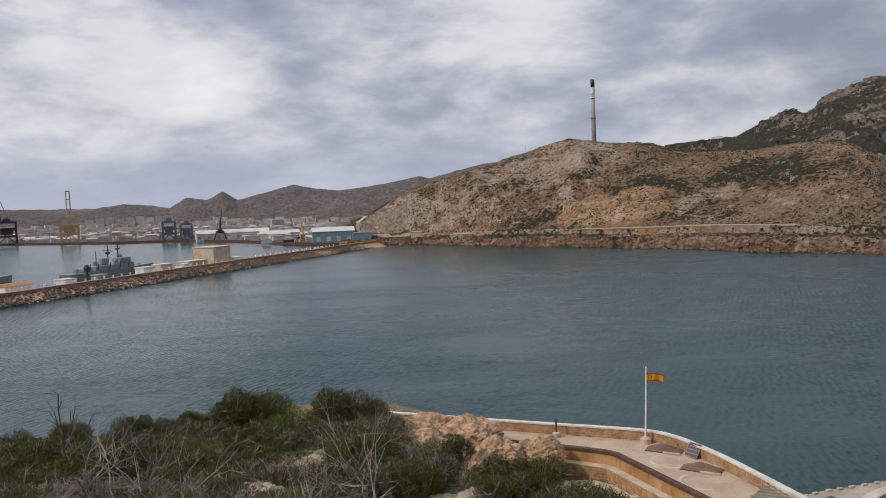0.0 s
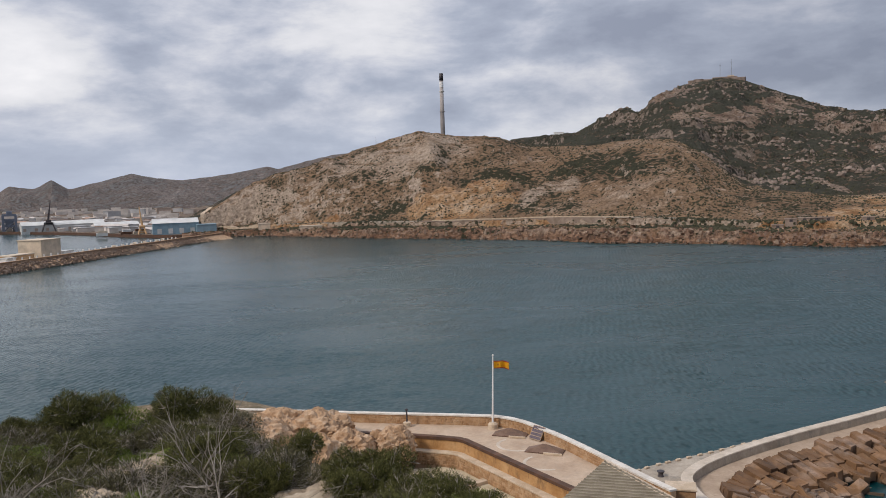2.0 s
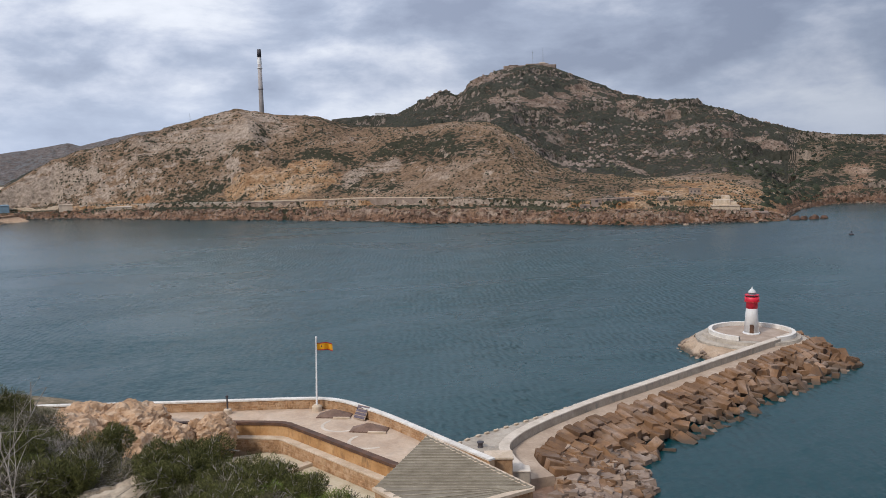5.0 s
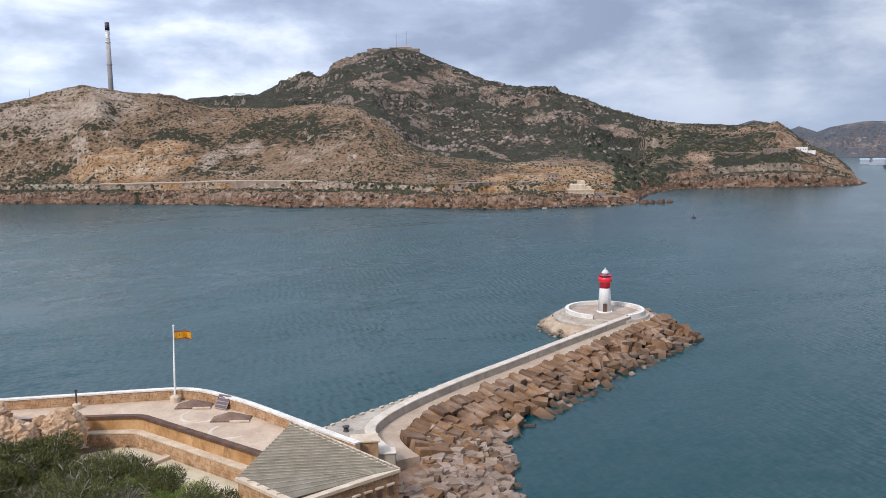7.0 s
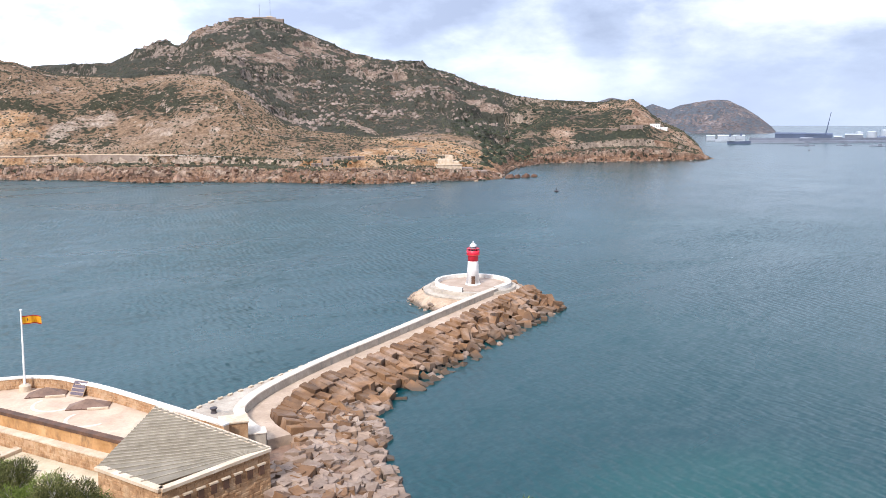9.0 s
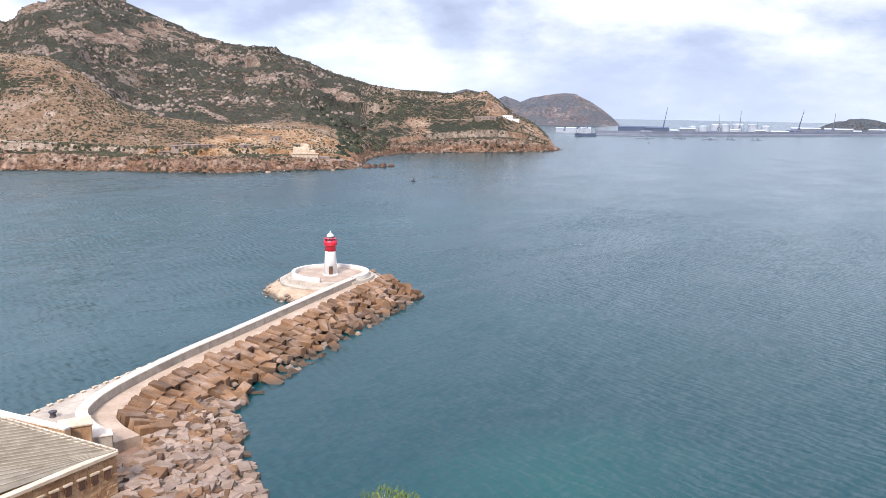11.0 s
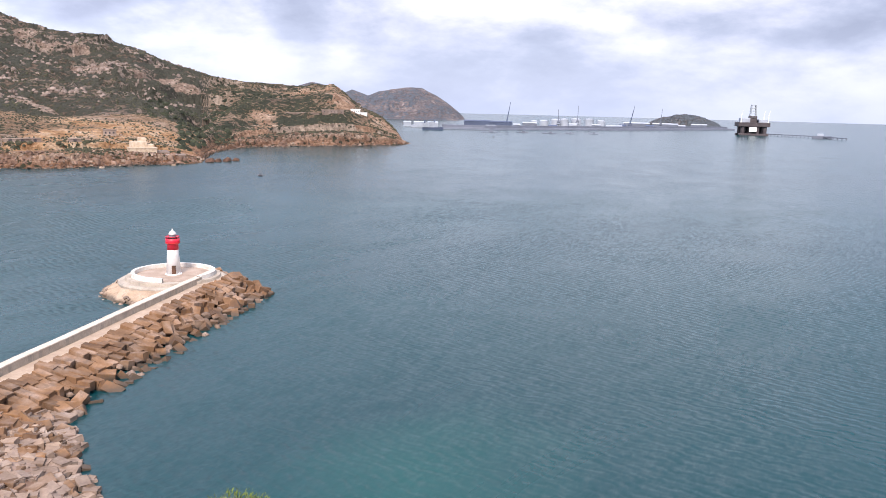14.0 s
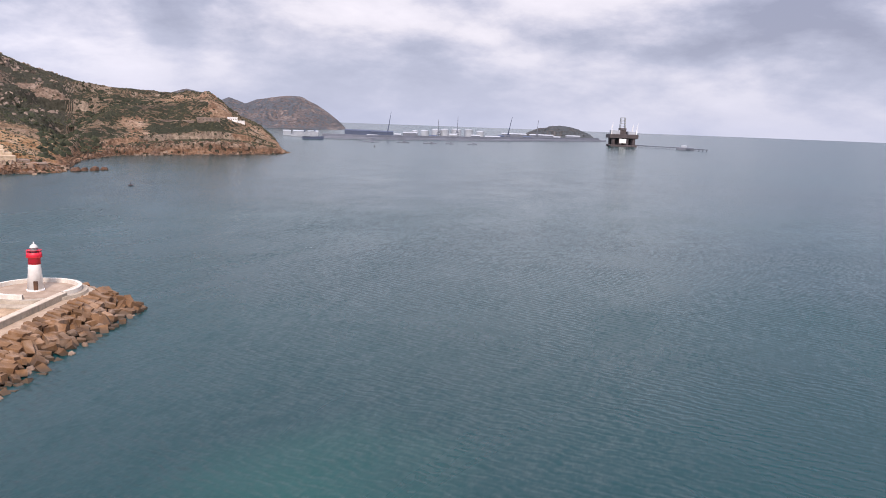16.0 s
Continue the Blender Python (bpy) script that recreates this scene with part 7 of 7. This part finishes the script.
# ---- bushes ----
def bush_parts(ob, seed, mat, leaves, spread, tall, leaf, twigs):
    """Twiggy limbs and a crown of many small leaves round a handful of uneven lobes."""
    r = random.Random(seed)
    lobes = []
    for i in range(9):
        a, q = r.uniform(0, 6.28), r.uniform(0.15, 0.75) * spread
        lobes.append((Vector((q * math.cos(a), q * math.sin(a), tall * r.uniform(0.30, 0.78))), spread * r.uniform(0.30, 0.52)))
    wood = bmesh.new()
    for c, rad in lobes:
        mid = Vector((c.x * 0.45 + r.uniform(-0.1, 0.1), c.y * 0.45 + r.uniform(-0.1, 0.1), c.z * 0.55))
        add_bar(wood, (0, 0, -0.3), mid, 0.035 * spread, 0.022 * spread, 5)
        add_bar(wood, mid, c, 0.022 * spread, 0.012 * spread, 5)
        for k in range(twigs):
            d = Vector((r.gauss(0, 1), r.gauss(0, 1), r.gauss(0.5, 0.8))).normalized()
            e = c + d * rad * r.uniform(0.8, 1.35)
            add_bar(wood, c, e, 0.013 * spread, 0.006 * spread, 3)
            for j in range(2):
                d2 = (d + Vector((r.gauss(0, 0.6), r.gauss(0, 0.6), r.gauss(0, 0.6)))).normalized()
                add_bar(wood, c.lerp(e, 0.6), c.lerp(e, 0.6) + d2 * rad * 0.5, 0.009 * spread, 0.004 * spread, 3)
    part("stem", wood, M_TWIG, ob)
    if not leaves:
        return
    vs, fs = [], []
    for i in range(leaves):
        c, rad = lobes[r.randrange(len(lobes))]
        d = Vector((r.gauss(0, 1), r.gauss(0, 1), r.gauss(0.15, 0.9))).normalized()
        lump = 1 + 0.35 * noise.noise(d * 2.3 + c * 3)
        p = c + d * rad * lump * (0.55 + 0.5 * r.random() ** 0.5)
        if p.z < 0.02:
            continue
        u = (d + Vector((r.gauss(0, 0.55), r.gauss(0, 0.55), r.gauss(0.35, 0.5)))).normalized()
        w = u.cross(Vector((r.gauss(0, 1), r.gauss(0, 1), r.gauss(0, 1)))).normalized()
        s1, s2 = leaf * r.uniform(0.8, 2.0), leaf * r.uniform(0.14, 0.30)
        k = len(vs)
        vs += [tuple(p - u * s1), tuple(p + w * s2), tuple(p + u * s1 + d * s2 * 0.5), tuple(p - w * s2)]
        fs.append((k, k + 1, k + 2, k + 3))
    crown = raw_mesh("foliage", vs, fs, mat)
    crown.parent = ob


def bush_kind(label, seed, mat, leaves, spread, tall, leaf, twigs, group):
    ob = thing("bush", Matrix.Translation((0, 0, -50)), label, "bush", group)
    bush_parts(ob, seed, mat, leaves, spread, tall, leaf, twigs)
    return ob


KINDS = [
    bush_kind("dense dark green evergreen bush on the slope", 1, M_LEAF, 17000, 1.5, 2.1, 0.045, 6, "green bushes"),
    bush_kind("dense dark green evergreen bush on the slope", 2, M_LEAF, 17000, 1.6, 1.9, 0.045, 6, "green bushes"),
    bush_kind("grey-green scrubby bush with bare twigs", 3, M_LEAFG, 9000, 1.4, 1.5, 0.042, 12, "grey scrub"),
    bush_kind("grey-green scrubby bush with bare twigs", 4, M_LEAFG, 8000, 1.5, 1.4, 0.042, 14, "grey scrub"),
    bush_kind("bright green low bush on the slope", 5, M_LEAFB, 13000, 1.3, 1.2, 0.042, 3, "bright bushes"),
    bush_kind("dry leafless thorn bush of grey twigs", 6, M_LEAFG, 0, 1.3, 1.7, 0.05, 22, "dry thorn bushes"),
]
used = set()


def plant(kind, az, r, scale, turn, sink=0.12, tall=1.0):
    p = polar(az, r)
    m = Matrix.Translation((p.x, p.y, ground_at(p.x, p.y) - sink)) @ Matrix.Rotation(turn, 4, "Z") @ Matrix.Diagonal((scale, scale, scale * tall, 1))
    if kind not in used:
        used.add(kind)
        KINDS[kind].matrix_basis = m
    else:
        copy_thing(KINDS[kind], Matrix(m)).matrix_basis = m


# fallen grey branches
def dead_branch(seed, length):
    r = random.Random(seed)
    ob = thing("dead_branch", Matrix.Translation((0, 0, -60)), "bare grey dead branch lying over the scrub", "branch", "dead branches")
    wood = bmesh.new()

    def limb(p, d, rad, n):
        for k in range(n):
            e = p + d * length / 7
            add_bar(wood, p, e, rad, rad * 0.85, 5)
            rad *= 0.85
            if n > 2 and r.random() < 0.75:
                limb(e, (d + Vector((r.gauss(0, 0.7), r.gauss(0, 0.7), r.gauss(0.1, 0.5)))).normalized(), rad * 0.7, n - k - 2 if n - k > 3 else 2)
            p, d = e, (d + Vector((r.gauss(0, 0.22), r.gauss(0, 0.22), r.gauss(0, 0.16)))).normalized()

    limb(Vector((0, 0, 0)), Vector((1, 0, 0.25)).normalized(), 0.034, 7)
    tagged(part("limb", wood, M_TWIG, ob), "crooked grey limb", kind="stuff")
    return ob


def thorn_tree(m, seed, tall):
    r = random.Random(seed)
    ob = thing("thorn_tree", m, "leafless thorn tree with crooked grey limbs", "tree")
    wood = bmesh.new()

    def limb(p, d, rad, n):
        for k in range(n):
            e = p + d * tall / 8
            add_bar(wood, p, e, rad, rad * 0.82, 5)
            rad *= 0.82
            if n > 1:
                for j in range(1 + (r.random() < 0.8)):
                    limb(e, (d * 0.8 + Vector((r.gauss(0, 0.7), r.gauss(0, 0.7), r.gauss(0.2, 0.4)))).normalized(), rad * 0.65, max(1, n - k - 2))
            p, d = e, (d + Vector((r.gauss(0, 0.2), r.gauss(0, 0.2), r.gauss(0.08, 0.15)))).normalized()

    limb(Vector((0, 0, -0.3)), Vector((0.1, 0, 1)).normalized(), 0.075, 6)
    tagged(part("trunk", wood, M_DRYBARK, ob), "crooked dark limbs", kind="stuff")
    return ob


M_DRYBARK = rough_mat("dark_dry_bark", (0.07, 0.055, 0.045), (0.13, 0.105, 0.085), (0.21, 0.175, 0.15), 3.0, 0.9, 0.01)
prng = random.Random(3)
for az, r, tall in ((26.4, 36, 5.6), (24.9, 30, 2.8), (22.2, 38, 3.2), (6.4, 22, 2.4), (-2.4, 20, 1.9)):
    p = polar(az, r)
    thorn_tree(Matrix.Translation((p.x, p.y, ground_at(p.x, p.y))) @ Matrix.Rotation(az, 4, "Z"), int(r * 7), tall)
BRANCHES = [dead_branch(k, 2.6 + 0.6 * k) for k in range(3)]
for k in range(64):
    az, r = prng.uniform(3, 30), prng.uniform(13, 31)
    p = polar(az, r)
    m = Matrix.Translation((p.x, p.y, ground_at(p.x, p.y) + prng.uniform(0.5, 1.15))) @ Euler((prng.gauss(0, 0.3), prng.gauss(-0.15, 0.25), prng.uniform(0, 6.28))).to_matrix().to_4x4()
    if k < 3:
        BRANCHES[k].matrix_basis = m
    else:
        copy_thing(BRANCHES[k % 3], Matrix(m)).matrix_basis = m
# the marked ones first: two tall evergreens stand out on the brow
for kind, az, r, sc in [(0, 7.7, 42, 1.22), (1, 6.6, 41.5, 0.95), (0, 14.0, 42, 1.3), (1, 12.9, 42, 1.15), (4, 12.3, 41, 1.25), (0, 15.4, 43, 0.95), (4, 13.4, 39.5, 1.1), (4, 19.5, 43, 0.85), (0, 22.4, 43, 0.85), (1, 20.4, 43, 0.8), (0, 26, 43, 0.9), (1, 28.5, 43, 0.85), (0, 17.8, 43, 0.78),
                        (2, 6.6, 33, 1.1), (0, 4.9, 31, 0.95), (2, 5.2, 27, 1.2), (0, 3.4, 27, 0.95), (2, 9.0, 38, 0.9), (5, 8.2, 21, 0.9), (5, 3.9, 20, 0.8), (5, 21, 26, 1.0), (5, 14, 20, 0.9), (5, 18, 19, 0.9),
                        (0, -3.0, 24.5, 0.8), (1, -7.6, 23.0, 0.62), (0, -9.4, 22.6, 0.6), (0, -11.4, 21.6, 0.55), (4, -12.6, 20.2, 0.7), (2, -5.4, 21.5, 0.75), (1, -6.6, 20.5, 0.7), (0, -9, 20, 0.6), (2, -3, 20, 0.8), (0, -13.3, 19.6, 0.55),
                        (4, -14.6, 18.5, 0.65), (4, -16.6, 17.6, 0.6), (0, -17.8, 17.0, 0.5), (4, -19.0, 16.3, 0.55), (0, -15.6, 17.2, 0.6), (2, -11, 18.6, 0.7), (4, -46.2, 12.5, 0.58), (4, -49.0, 12.2, 0.68), (4, -51.4, 12.4, 0.56), (2, 0.8, 22, 0.9), (2, 1.2, 28, 1.0), (0, 0.4, 31, 0.8),
                        (0, -4.2, 25.6, 0.85), (4, -5.6, 25.0, 0.8), (0, -6.4, 24.6, 0.85), (1, -8.4, 24.0, 0.75), (0, -10.2, 23.0, 0.7), (2, -2.2, 26.4, 0.8)]:
    plant(kind, az, r, sc, prng.uniform(0, 6.28))
for i in range(150):   # the thicket: low evergreens at the brow, greyer scrub nearer
    az = prng.uniform(3.8, 32)
    r = 16 + 27 * prng.random() ** 0.6
    if az < 6.5 and r < 26 and prng.random() < 0.5:
        continue
    if 9.2 < az < 10.6 and 29 < r < 35 or 13.2 < az < 14.8 and 27 < r < 31:   # stony gaps
        continue
    far = r > 31
    kind = prng.choice([4, 1, 2, 0, 4, 3, 2] if far else [2, 3, 2, 3, 5, 5, 4, 1])
    plant(kind, az, r, prng.uniform(0.9, 1.2), prng.uniform(0, 6.28), tall=prng.uniform(0.6, 0.85) if far else prng.uniform(0.7, 1.0))
for i in range(28):
    az, r = prng.uniform(7.5, 31), prng.uniform(15, 24)
    plant(prng.choice([2, 3, 5, 4, 3, 5, 5]), az, r, prng.uniform(0.8, 1.1), prng.uniform(0, 6.28), tall=prng.uniform(0.7, 1.0))
for i in range(34):   # low scrub and dry twigs close by
    az, r = prng.uniform(-4, 31), prng.uniform(11, 19)
    plant(prng.choice([2, 3, 5, 3, 5, 5, 4]), az, r, prng.uniform(0.4, 0.72), prng.uniform(0, 6.28), tall=prng.uniform(0.6, 0.9))
for i in range(32):
    az = prng.uniform(-19, 3)
    e = float(table(az, SLOPE, 1))
    plant(prng.choice([2, 4, 0, 3, 5]), az, e * prng.uniform(0.6, 0.98), prng.uniform(0.45, 0.72), prng.uniform(0, 6.28), tall=0.8)
for k, (az, r, sz) in enumerate([(13.9, 29, (1.6, 1.2, 0.7)), (14.6, 28, (1.1, 0.8, 0.5)), (13.0, 30, (0.9, 0.8, 0.5)), (9.8, 33, (1.5, 1.0, 0.6)), (10.6, 31.5, (0.9, 0.8, 0.5)), (9.2, 35, (0.8, 0.7, 0.4)), (8.4, 23.5, (1.1, 0.8, 0.5)), (6.0, 24, (1.8, 1.3, 0.8)), (5.0, 22.5, (1.2, 1.0, 0.7)), (0.6, 24, (2.2, 1.1, 0.6))]):
    p = polar(az, r)
    crag("slope_boulder", p.x, p.y, ground_at(p.x, p.y) + sz[2] * 0.5, sz, k + 40, "pale ochre boulder among the bushes", M_BOULDER)

# ---- kerb blocks along the lee edge of the mole's quay ----
kerb = bpy.data.meshes.new("kerb_block")
kb = box(-0.4, 0.4, -0.2, 0.2, 0.0, 0.26, 0.05)
kb.to_mesh(kerb)
kb.free()
kerb.materials.append(M_COPING)
line = smooth_path([(x, y, 0) for x, y in quay_pts[1:]], 12)
walked = 0.0
for a, b in zip(line, line[1:]):
    walked += (b - a).length
    if walked > 1.6:
        walked = 0.0
        ob = new("kerb_block", kerb)
        ob.parent = mole
        ob.matrix_basis = Matrix.Translation((b.x + 0.25, b.y - 0.4, 2.0)) @ Matrix.Rotation(math.atan2((b - a).y, (b - a).x), 4, "Z")
